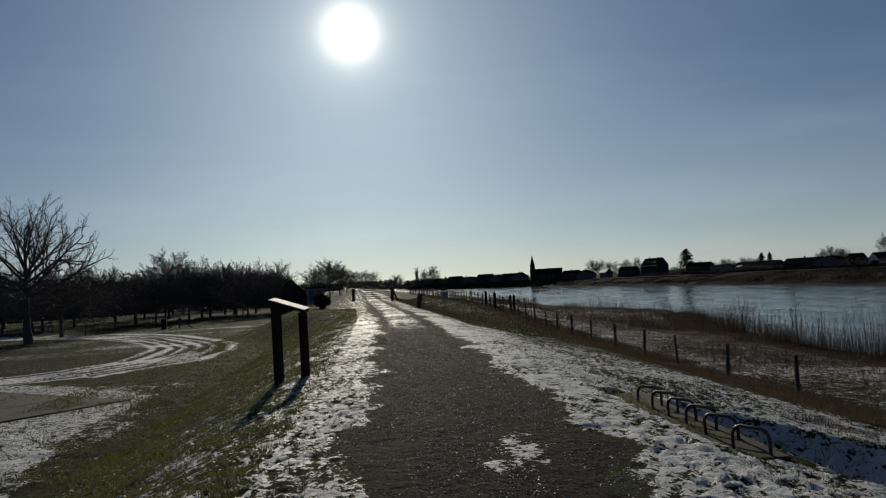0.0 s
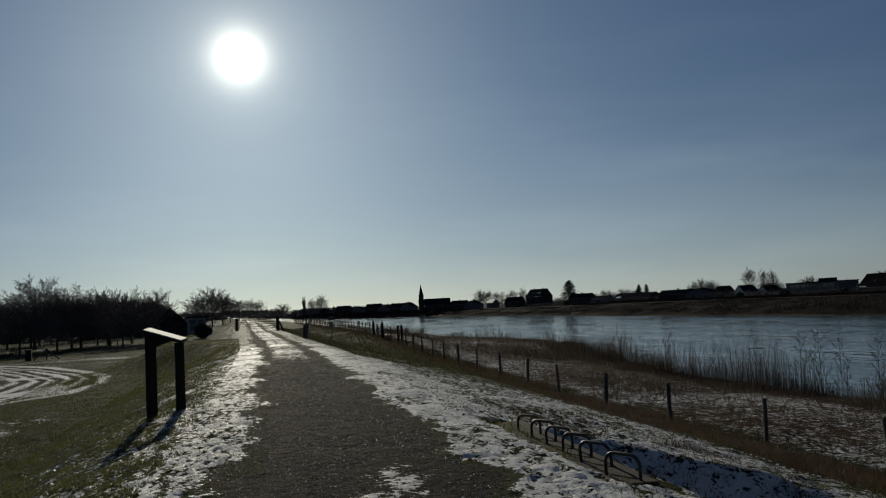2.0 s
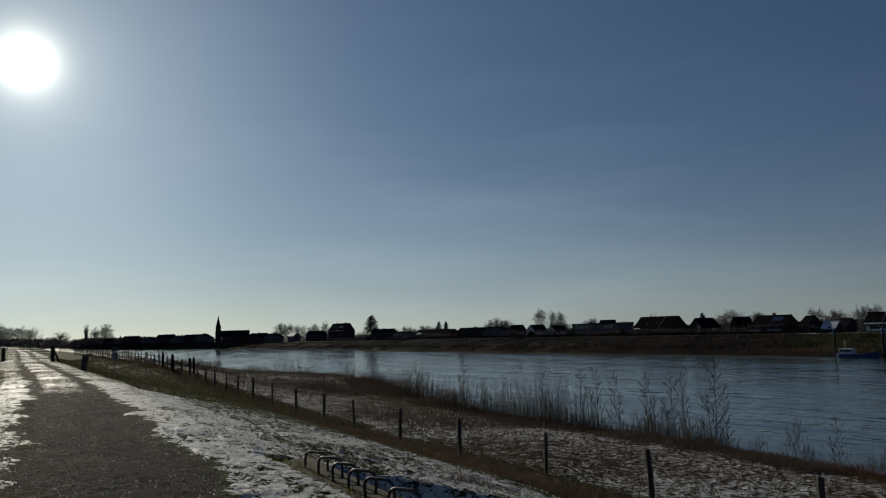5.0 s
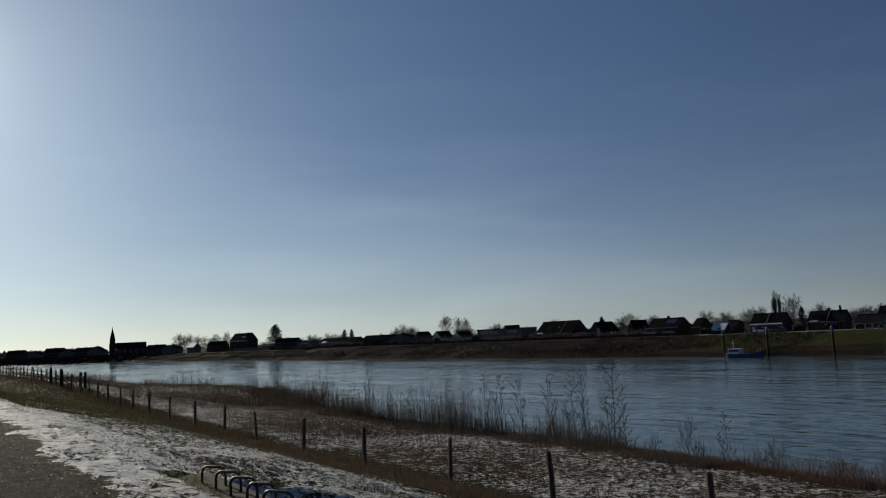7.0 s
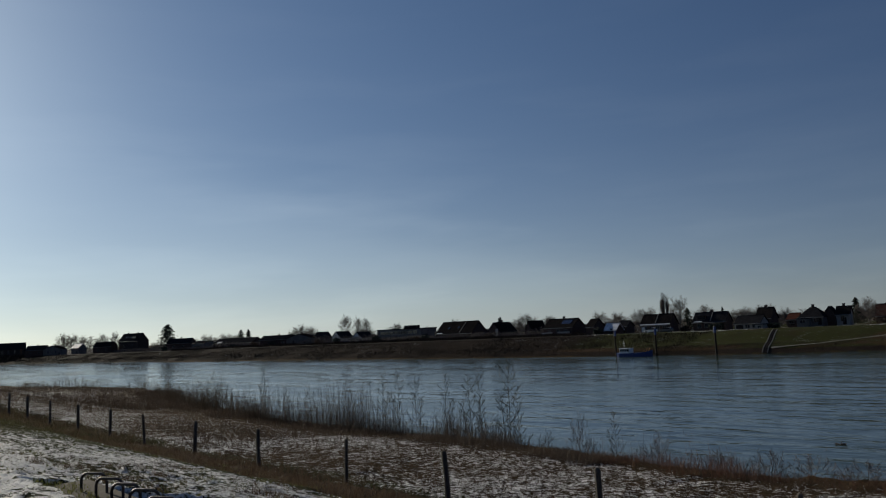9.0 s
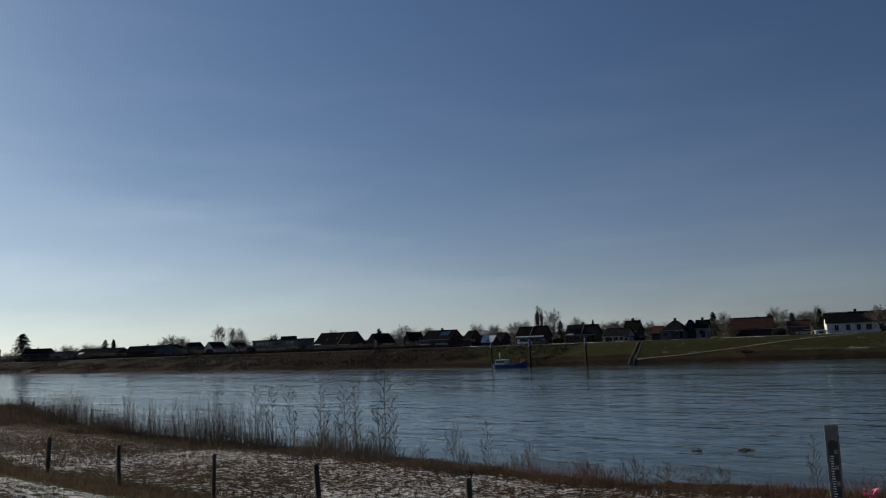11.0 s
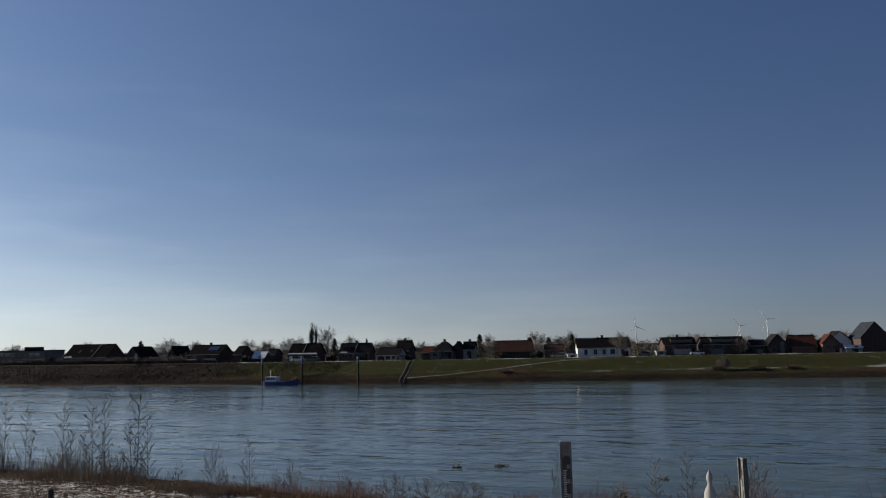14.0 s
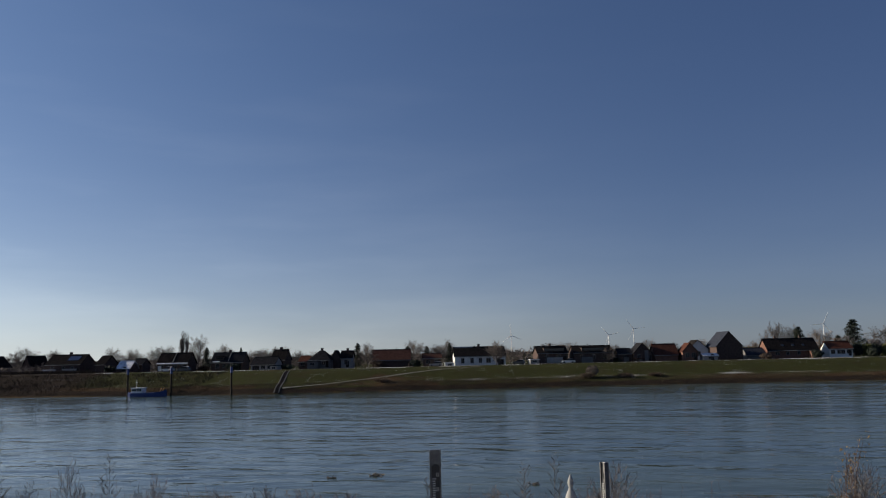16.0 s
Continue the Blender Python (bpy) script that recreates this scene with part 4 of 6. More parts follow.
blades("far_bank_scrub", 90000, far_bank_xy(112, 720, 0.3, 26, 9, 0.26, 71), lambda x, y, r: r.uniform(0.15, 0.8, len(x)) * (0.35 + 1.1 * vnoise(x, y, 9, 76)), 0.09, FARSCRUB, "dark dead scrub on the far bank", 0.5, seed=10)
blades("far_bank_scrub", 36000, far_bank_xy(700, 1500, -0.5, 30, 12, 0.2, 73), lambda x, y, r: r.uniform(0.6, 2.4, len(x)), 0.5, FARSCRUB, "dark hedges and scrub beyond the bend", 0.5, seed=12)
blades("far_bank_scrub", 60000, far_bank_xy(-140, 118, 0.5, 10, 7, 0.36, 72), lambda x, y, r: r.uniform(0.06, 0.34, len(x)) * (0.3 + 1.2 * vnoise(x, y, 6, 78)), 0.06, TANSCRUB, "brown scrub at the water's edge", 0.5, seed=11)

blades("garden_hedge", 30000, far_bank_xy(160, 470, 32.5, 35.0, 9, 0.2, 74), lambda x, y, r: r.uniform(0.4, 1.5, len(x)) * (0.6 + 0.5 * vnoise(x, y, 11, 75)), 0.16, SCRUB, "dark clipped hedges along the far dike's crest", 0.3, seed=34)

# ---- things on the dike ----
def at_dir(az, dist):
    return dist * math.sin(radians(az)), dist * math.cos(radians(az))


# the information board: two dark posts and a sloping panel
def info_board():
    lx, ly = at_dir(-4.42, 16.5)
    rx, ry = at_dir(-2.62, 16.4)
    ob = thing("information_board", "sloping information panel on two dark wooden posts in the snow", "sign")
    for (x, y), top, hw in (((lx, ly), 1.36, 0.1), ((rx, ry), 1.18, 0.085)):
        g = land_at(x, y)
        bm = bmesh.new()
        box(bm, -hw, hw, -hw, hw, -0.3, top - g, 0.012)
        p = part("post", bm, DARKWOOD, ob)
        p.matrix_basis = pose(x, y, g, 0, 0, 6)
    d = Vector((rx - lx, ry - ly, 1.18 - 1.36))
    m = Matrix.Translation(((lx + rx) / 2, (ly + ry) / 2 + 0.1, (1.36 + 1.18) / 2 + 0.065))
    turn = m @ Matrix.Rotation(math.atan2(d.y, d.x), 4, "Z") @ Matrix.Rotation(-math.atan2(d.z, math.hypot(d.x, d.y)), 4, "Y") @ Matrix.Rotation(radians(2.6), 4, "X")
    half = d.length / 2 + 0.1
    bm = bmesh.new()
    box(bm, -half, half, -0.3, 0.3, -0.03, 0.01, 0.006)
    part("tray", bm, DARKWOOD, ob).matrix_basis = turn
    bm = bmesh.new()
    box(bm, -half + 0.012, half - 0.012, -0.29, 0.29, 0.012, 0.03, 0.004)
    part("panel", bm, PANEL, ob, "pale printed panel catching the sky").matrix_basis = turn


info_board()


# the cycle rack: a concrete strip with bent-tube hoops
def hoop_mesh(w, h, r):
    bm = bmesh.new()
    pts = [Vector((-w / 2, 0, -0.05))]
    rad = 0.11
    for i in range(7):
        a = math.pi - math.pi / 2 * i / 6
        pts.append(Vector((-w / 2 + rad + rad * math.cos(a), 0, h - rad + rad * math.sin(a))))
    for i in range(7):
        a = math.pi / 2 - math.pi / 2 * i / 6
        pts.append(Vector((w / 2 - rad + rad * math.cos(a), 0, h - rad + rad * math.sin(a))))
    pts.append(Vector((w / 2, 0, -0.05)))
    V, F = [], []
    tube(V, F, [np.array(p) for p in pts], [r] * len(pts), 10)
    return V, F


RACK_Z = -0.27
bm = bmesh.new()
box(bm, -0.24, 0.34, -2.5, 2.1, -0.3, 0.02, 0.015)
slab = tagged(part("rack_base", bm, CONCRETE), "narrow concrete strip swept free of snow", "slab")
slab.matrix_basis = pose(4.1, 10.2, RACK_Z, 0, 0, -4)
RUSTY = plain("brown_painted_tube", (0.03, 0.022, 0.018), (0.075, 0.055, 0.045), 14, 0.55, 0.3, bumpy=0.1, dist=0.002)
hv, hf = hoop_mesh(0.44, 0.27, 0.018)
first = None
for hx, hy, tilt in ((4.24, 11.15, 0), (4.21, 10.55, 0), (4.18, 9.95, 3), (4.14, 9.35, -2), (4.1, 8.75, 6), (4.03, 8.0, 0)):
    m = pose(hx, hy, RACK_Z - 0.01, tilt, 0, -66)
    if first is None:
        first = thing("cycle_hoop", "low bent-tube cycle stand set in concrete", "bicycle stand", "cycle stands", m)
        raw("hoop", hv, hf, RUSTY, first, smooth=True)
    else:
        copy_thing(first, m)


# the pasture fence
def fence_post_mesh(seed):
    rng = random.Random(seed)
    bm = bmesh.new()
    r = 0.062 * rng.uniform(0.85, 1.15)
    lathe(bm, [(r, -0.4), (r * 1.02, 0.1), (r * 0.97, 0.6), (r, 1.08), (r * 0.93, 1.17), (r * 0.5, 1.2)], 9)
    for v in bm.verts:
        v.co.x += 0.012 * math.sin(v.co.z * 3 + seed) + rng.uniform(-0.004, 0.004)
    return bm


fence = thing("fence", "row of weathered wooden posts with wire", "fence")
protos = []
for s in range(3):
    bm = fence_post_mesh(s)
    me = bpy.data.meshes.new("fence_post")
    bm.to_mesh(me)
    bm.free()
    me.materials.append(POSTWOOD)
    protos.append(me)
ys = [2.0, 6.0, 10.0, 14.3, 18.45, 22.97, 27.5, 31.7, 35.4, 39.3, 42.9, 46.4, 49.6, 52.6, 55.6, 58.3, 61.1, 63.8] + [66.5 + 2.0 * k for k in range(50)]
rng = random.Random(4)
tops = []
for i, py in enumerate(ys):
    px = 13.6 + rng.uniform(-0.08, 0.08)
    ob = new("post", protos[i % 3])
    ob.parent = fence
    z = land_at(px, py)
    ob.matrix_basis = pose(px, py, z, rng.uniform(-3, 3), rng.uniform(-3, 3), rng.uniform(0, 360))
    tops.append((px, py, z))
for hgt in (0.35, 0.7, 1.05):
    V, F = [], []
    for (a, b, c0), (d, e, g) in zip(tops, tops[1:]):
        tube(V, F, [np.array((a, b, c0 + hgt)), np.array(((a + d) / 2, (b + e) / 2, (c0 + g) / 2 + hgt - 0.03)), np.array((d, e, g + hgt))], [0.0022] * 3, 3)
    raw("wire", V, F, STEEL, fence)

# stout corner posts where two fences meet, and the leaning pair by the track
def stake(name, x, y, h, r, rx, ry, label, mat=None):
    bm = bmesh.new()
    lathe(bm, [(r, -0.5), (r * 1.02, h * 0.4), (r * 0.96, h * 0.93), (r * 0.6, h)], 10)
    ob = tagged(part(name, bm, mat or POSTWOOD), label, "post")
    ob.matrix_basis = pose(x, y, land_at(x, y), rx, ry, 30)
    return ob


# rails where the fence becomes a pen
for k in range(18, 44):
    (a, b, c0), (d, e, g) = tops[k], tops[k + 1]
    for hgt in (0.45, 0.95):
        bm = bmesh.new()
        rod(bm, (a - 0.07, b, c0 + hgt), (d - 0.07, e, g + hgt + 0.03 * math.sin(k * 5)), 0.045, 0.04, 6)
        part("rail", bm, POSTWOOD, fence)
for k, (x, y) in enumerate(((13.0, 67.2), (13.3, 69.0), (13.0, 71.5), (14.6, 68.4), (15.4, 70.6))):
    stake("corner_post", x, y, 1.35, 0.11, 0, 0, "stout dark corner post of the pasture fence", DARKWOOD)
stake("leaning_post", 5.45, 57.5, 1.0, 0.13, 0, 6, "short weathered post beside the track")
stake("leaning_post", 5.6, 58.0, 1.3, 0.1, -20, 28, "weathered post leaning far over beside the track")


# the bar gate across the track
def field_gate():
    ob = thing("field_gate", "closed wooden bar gate across the track", "gate")
    (lx, ly), (rx, ry) = at_dir(0.85, 90), at_dir(3.5, 86)
    d = Vector((rx - lx, ry - ly, 0))
    m = Matrix.Translation((lx, ly, land_at(lx, ly))) @ Matrix.Rotation(math.atan2(d.y, d.x), 4, "Z")
    ob.matrix_basis = m
    L = d.length
    for px in (-0.15, L + 0.15):
        bm = bmesh.new()
        box(bm, px - 0.13, px + 0.13, -0.13, 0.13, -0.5, 1.38, 0.02)
        part("post", bm, DARKWOOD, ob)
    bm = bmesh.new()
    rod(bm, (L + 0.25, 0, 1.1), (L + 0.95, 0, -0.15), 0.09, 0.09, 8)
    part("brace", bm, DARKWOOD, ob)
    for k in range(5):
        bm = bmesh.new()
        box(bm, 0.02, L - 0.02, -0.03, 0.03, 0.2 + 0.23 * k, 0.25 + 0.23 * k, 0.006)
        part("bar", bm, DARKWOOD, ob)


field_gate()


# a small sign on a pole
def pole_sign(x, y, top):
    g = land_at(x, y)
    ob = thing("pole_sign", "small yellowish sign on a thin pole", "sign", m=pose(x, y, g, 0, 0, 4))
    bm = bmesh.new()
    rod(bm, (0, 0, -0.3), (0, 0, top - g), 0.03, 0.03, 8)
    part("pole", bm, STEEL, ob)
    bm = bmesh.new()
    box(bm, -0.17, 0.17, -0.05, -0.032, top - g - 0.72, top - g - 0.3, 0.004)
    part("plate", bm, WALLS["pale"], ob)
    bm = bmesh.new()
    box(bm, -0.2, 0.2, -0.06, 0.04, top - g - 0.22, top - g, 0.02)
    part("lamp_box", bm, BLACK, ob)


pole_sign(6.95, 54.0, 1.25)


# river gauges: a black scale with white marks on a flat post
def gauge(x, y, top, width, yaw, label):
    g = land_at(x, y)
    ob = thing("river_gauge", label, "river gauge", "river gauges", pose(x, y, g, 0, 0, yaw))
    h = top - g
    bm = bmesh.new()
    box(bm, -width / 2, width / 2, 0, 0.05, -0.5, h, 0.004)
    for s in (-1, 1):
        box(bm, s * width / 2 - 0.008, s * width / 2 + 0.008, -0.03, 0.055, -0.5, h, 0.003)
    part("post", bm, STEEL, ob, "grey steel channel")
    bm = bmesh.new()
    box(bm, -width * 0.36, width * 0.40, -0.012, -0.001, -0.4, h - 0.19, 0.003)
    rod(bm, (0.003, -0.012, h - 0.2), (0.003, -0.001, h - 0.2), width * 0.37, width * 0.37, 20)
    part("scale", bm, BLACK, ob, "black enamel scale")
    bm = bmesh.new()
    k = 0
    z = h - 0.33
    while z > 0.0:
        long = k % 5 == 0
        box(bm, -width * 0.30, -width * (-0.06 if long else 0.02), -0.017, -0.0125, z, z + 0.009)
        z -= 0.026
        k += 1
    tagged(part("marks", bm, WHITE, ob, "graduation marks"), kind="stuff")
    bm = bmesh.new()
    z = h - 0.3
    while z > 0.1:
        for dx in (0.12, 0.27):
            box(bm, width * dx - 0.005, width * dx + 0.007, -0.017, -0.0125, z, z + 0.045)
        z -= 0.165
    tagged(part("numerals", bm, WALLS["pale"], ob, "worn numerals too small to read"), kind="stuff")
    return ob


gauge(9.68, 2.28, 0.49, 0.118, -77, "upright river gauge with a black scale and white marks")
gauge(13.41, 0.45, -0.14, 0.10, -138, "slim river gauge with a black scale on the bank")

# the white post with its turned finial
bm = bmesh.new()
gz = land_at(8.29, 0.63)
ph = 0.44 - gz
lathe(bm, [(0.062, -0.5), (0.06, ph - 0.3), (0.052, ph - 0.2), (0.036, ph - 0.16), (0.022, ph - 0.14), (0.024, ph - 0.13), (0.017, ph - 0.122), (0.026, ph - 0.10), (0.030, ph - 0.075), (0.024, ph - 0.045), (0.012, ph - 0.015), (0.003, ph)], 20)
wp = tagged(part("white_post", bm, WALLS["pale"]), "white-painted round post with a turned finial", "post")
wp.matrix_basis = pose(8.29, 0.63, gz)
for f in wp.data.polygons:
    f.use_smooth = True


# dried flowers beside the gauge
def dried_flower(x, y, h, seed, pink):
    rng = np.random.RandomState(seed)
    g = land_at(x, y)
    ob = thing("dried_flower", "withered flower stalk with a pink head" if pink else "withered brown flower stalk", "plant", "withered stalks", pose(x, y, g))
    V, F = [], []
    p = np.array([0.0, 0, -0.05])
    pts = [p]
    for k in range(6):
        p = p + np.array([rng.normal(0, 0.02), rng.normal(0, 0.02), h / 6])
        pts.append(p)
    tube(V, F, pts, [0.006] * 6 + [0.004], 5)
    raw("stalk", V, F, REED, ob)
    V, F = [], []
    for k in range(26):
        c = pts[-1] + rng.normal(0, 1, 3) * (0.035, 0.035, 0.03)
        b = len(V)
        V += [tuple(c + rng.normal(0, 0.018, 3)) for _ in range(4)]
        F += [(b, b + 1, b + 2), (b, b + 2, b + 3)]
    tagged(raw("flower_head", V, F, PINK if pink else REED, ob, "pink petals" if pink else ""), kind="stuff")


for k, (x, y, h, pk) in enumerate(((9.9, 1.95, 1.62, True), (10.0, 1.85, 1.7, False), (9.6, 1.5, 1.55, False), (10.4, 1.2, 1.66, False), (9.9, 0.9, 1.6, False))):
    dried_flower(x, y, h, k, pk)

# ---- the village across the river ----
def roof_prism(bm, L, W, eave, ridge, over, hip=0.0, thick=0.18):
    """A pitched roof with its ridge along x."""
    x, y = L / 2 + over, W / 2 + over
    k = (ridge - eave) / (W / 2)
    e = eave - over * k
    top = [(-x, -y, e), (x, -y, e), (x, y, e), (-x, y, e), (-x + hip, 0, ridge), (x - hip, 0, ridge)]
    vs = [bm.verts.new((a, b, c0 + thick)) for a, b, c0 in top]
    lo = [bm.verts.new((a, b, c0)) for a, b, c0 in top]
    f = bm.faces.new
    f((vs[0], vs[1], vs[5], vs[4]))
    f((vs[2], vs[3], vs[4], vs[5]))
    f((lo[1], lo[0], lo[4], lo[5]))
    f((lo[3], lo[2], lo[5], lo[4]))
    for a, b in ((0, 1), (2, 3)):
        f((lo[a], lo[b], vs[b], vs[a]))
    for a, b, c0 in ((1, 2, 5), (3, 0, 4)):
        if hip:
            f((vs[a], vs[b], vs[c0]))
            f((lo[b], lo[a], lo[c0]))
            f((lo[a], lo[b], vs[b], vs[a]))
        else:
            f((lo[a], lo[c0], vs[c0], vs[a]))
            f((lo[c0], lo[b], vs[b], vs[c0]))
    return bm


def wall_prism(bm, L, W, z0, eave, ridge, gable=True):
    x, y = L / 2, W / 2
    lo = [bm.verts.new(p) for p in ((-x, -y, z0), (x, -y, z0), (x, y, z0), (-x, y, z0))]
    hi = [bm.verts.new(p) for p in ((-x, -y, eave), (x, -y, eave), (x, y, eave), (-x, y, eave))]
    f = bm.faces.new
    f(lo[::-1])
    f((lo[0], lo[1], hi[1], hi[0]))
    f((lo[2], lo[3], hi[3], hi[2]))
    if gable:
        g = [bm.verts.new((-x, 0, ridge)), bm.verts.new((x, 0, ridge))]
        f((lo[1], lo[2], hi[2], g[1], hi[1]))
        f((lo[3], lo[0], hi[0], g[0], hi[3]))
        f((hi[0], hi[1], g[1], g[0]))
        f((hi[2], hi[3], g[0], g[1]))
    else:
        f((lo[1], lo[2], hi[2], hi[1]))
        f((lo[3], lo[0], hi[0], hi[3]))
        f(hi)
    return bm


SOLAR = plain("solar_glass", (0.012, 0.02, 0.05), (0.02, 0.03, 0.075), 0.8, 0.25, bumpy=0)
HOUSE_WORDS = {"white": "white-rendered", "pale": "pale-rendered", "grey": "grey-rendered", "dark": "dark brick", "brown": "brown brick", "brick": "red brick"}
ROOF_WORDS = {"dark": "dark tiled roof", "slate": "slate-grey roof", "red": "red tiled roof", "redbrown": "brown tiled roof", "snowy": "snow-covered roof", "solar": "solar-panelled roof"}


def house(name, x, y, yaw, L, W, base, eave, ridge, style, wall, roof, nwin, nchim, extras=()):
    """A village house; L runs along the bank, the front looks at the river. style: p ridge along the bank, g gable to the river, h hipped, f flat."""
    low = -6.0
    if y > 120 and style in "ph" and yaw < -60:
        yaw += 7
    words = {"f": "flat-roofed block with bands of windows"}.get(style, "house with a " + ROOF_WORDS[roof])
    plain_name = {"shed": "shed", "barn": "barn", "apartment_block": "apartment_block"}.get(name, "house")
    ob = thing(plain_name, HOUSE_WORDS[wall] + " " + words.replace("house", plain_name.replace("_", " ")) + " by the dike", "building", m=pose(x, y, 0, 0, 0, yaw))
    bm = bmesh.new()
    rb = bmesh.new()
    if style == "f":
        wall_prism(bm, L, W, low, eave, eave, False)
        part("wall", bm, WALLS[wall], ob)
        box(rb, -L / 2 - 0.2, L / 2 + 0.2, -W / 2 - 0.2, W / 2 + 0.2, eave, eave + 0.35)
        box(rb, L * 0.05, L * 0.22, -W / 4, W / 4, eave + 0.35, eave + 1.7)
    elif style == "g":
        wall_prism(bm, W, L, low, eave, ridge)
        roof_prism(rb, W, L, eave + 0.03, ridge + 0.03, 0.25)
        for b in (bm, rb):
            bmesh.ops.rotate(b, verts=b.verts, cent=(0, 0, 0), matrix=Matrix.Rotation(math.pi / 2, 3, "Z"))
        part("wall", bm, WALLS[wall], ob)
    else:
        wall_prism(bm, L, W, low, eave, ridge, style == "p")
        part("wall", bm, WALLS[wall], ob)
        roof_prism(rb, L, W, eave + 0.03, ridge + 0.03, 0.3, W * 0.35 if style == "h" else 0.0)
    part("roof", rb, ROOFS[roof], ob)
    for i in range(nchim):
        cx = (i + 0.5) / nchim * L - L / 2 if style != "g" else 0.0
        cb = bmesh.new()
        box(cb, cx - 0.35, cx + 0.35, -0.35, 0.35, ridge - 1.0, ridge + 0.9)
        box(cb, cx - 0.42, cx + 0.42, -0.42, 0.42, ridge + 0.9, ridge + 1.05)
        part("chimney", cb, WALLS["brown"], ob)
    rr = random.Random(int(x * 10 + y))
    wz = base + (eave - base) * 0.56
    wh = min(1.5, max(0.7, (eave - base) * 0.5))
    rows = (0,) if style != "f" else (0, 1)
    for row in rows:
        for i in range(nwin):
            wx = ((i + 0.5) / nwin - 0.5) * L * 0.86 + rr.uniform(-0.2, 0.2)
            ww = rr.uniform(0.9, 1.35) if style != "f" else L / nwin * 0.7
            zz = wz if style != "f" else base + (eave - base) * (0.3 + 0.45 * row)
            window(ob, wx, -W / 2, zz, ww, wh)
    # gutters and fascia, the ridge, a door
    if style in "ph":
        g = bmesh.new()
        rod(g, (-L / 2 - 0.3, -W / 2 - 0.38, eave - 0.18), (L / 2 + 0.3, -W / 2 - 0.38, eave - 0.18), 0.09, 0.09, 6)
        part("gutter", g, FRAME, ob, "pale gutter")
    if style == "p":
        g = bmesh.new()
        box(g, -L / 2 - 0.3, L / 2 + 0.3, -0.16, 0.16, ridge + 0.17, ridge + 0.32)
        part("ridge_cap", g, ROOFS[roof], ob)
    if nwin and style != "f":
        g = bmesh.new()
        dx = L * (0.47 if nwin > 1 else 0.25) - 0.6
        box(g, dx - 0.5, dx + 0.5, -W / 2 - 0.05, -W / 2 - 0.004, base, base + 2.05)
        part("door", g, DARKWOOD, ob, "dark front door")

    def on_slope(px, f, lift):
        return (px, -W / 2 * (1 - f), eave + (ridge - eave) * f + 0.21 + lift)

    def sheet(x0, x1, f0, f1, thick):
        g = bmesh.new()
        lo = [g.verts.new(on_slope(px, f, 0.02)) for px, f in ((x0, f0), (x1, f0), (x1, f1), (x0, f1))]
        hi = [g.verts.new(on_slope(px, f, 0.02 + thick)) for px, f in ((x0, f0), (x1, f0), (x1, f1), (x0, f1))]
        g.faces.new(lo[::-1])
        g.faces.new(hi)
        for i in range(4):
            g.faces.new((lo[i], lo[(i + 1) % 4], hi[(i + 1) % 4], hi[i]))
        return g

    for what, *v in extras:
        g = bmesh.new()
        if what == "garage":
            # garage doors, and also a tall pale bay and bands of lower wall
            px, w, h, mat = v
            box(g, px - w / 2, px + w / 2, -W / 2 - 0.08, -W / 2 - 0.004, base, base + h)
            for k in range(1, 4):
                box(g, px - w / 2 + 0.04, px + w / 2 - 0.04, -W / 2 - 0.095, -W / 2 - 0.075, base + h * k / 4 - 0.02, base + h * k / 4 + 0.02)
            part("garage_door", g, WALLS[mat], ob, "flat panelled piece on the house front")
        elif what == "dormer":
            px, w, f0, h = v
            _, dy, dz = on_slope(px, f0, 0)
            box(g, px - w / 2, px + w / 2, dy, 0, dz - 0.3, dz + h)
            dm = part("dormer", g, WALLS["dark"], ob)
            g = bmesh.new()
            box(g, px - w / 2 - 0.2, px + w / 2 + 0.2, dy - 0.25, 0, dz + h, dz + h + 0.16)
            part("dormer_roof", g, ROOFS["dark"], dm)
            g = bmesh.new()
            box(g, px - w / 2 + 0.2, px + w / 2 - 0.2, dy - 0.05, dy - 0.004, dz + 0.25, dz + h - 0.2)
            part("dormer_window", g, GLASS, dm)
        elif what == "annex":
            x0, x1, deep, h, wl_, rf = v
            box(g, x0, x1, -W / 2 - deep, -W / 2 - 0.01, low, base + h)
            an = part("annex", g, WALLS[wl_], ob)
            g = bmesh.new()
            box(g, x0 - 0.2, x1 + 0.2, -W / 2 - deep - 0.25, -W / 2 - 0.012, base + h, base + h + 0.2)
            part("annex_roof", g, ROOFS[rf], an)
            window(an, (x0 + x1) / 2, -W / 2 - deep, base + h * 0.58, min(1.4, (x1 - x0) * 0.4), h * 0.4)
        elif what == "party":
            part("roof_coping", sheet(v[0] - 0.14, v[0] + 0.14, -0.02, 1.0, 0.16), WALLS["grey"], ob, "pale coping over the party wall")
        elif what == "skylight":
            part("skylight", sheet(v[0] - 0.45, v[0] + 0.45, v[1], v[1] + 0.16, 0.07), GLASS, ob)
        elif what == "solar":
            part("solar_panel", sheet(*v, 0.08), SOLAR, ob, "dark blue solar panels")
        elif what == "frost":
            part("roof_snow", sheet(*v, 0.05), ROOFS["snowy"], ob, "strip of snow left on the roof")
    return ob


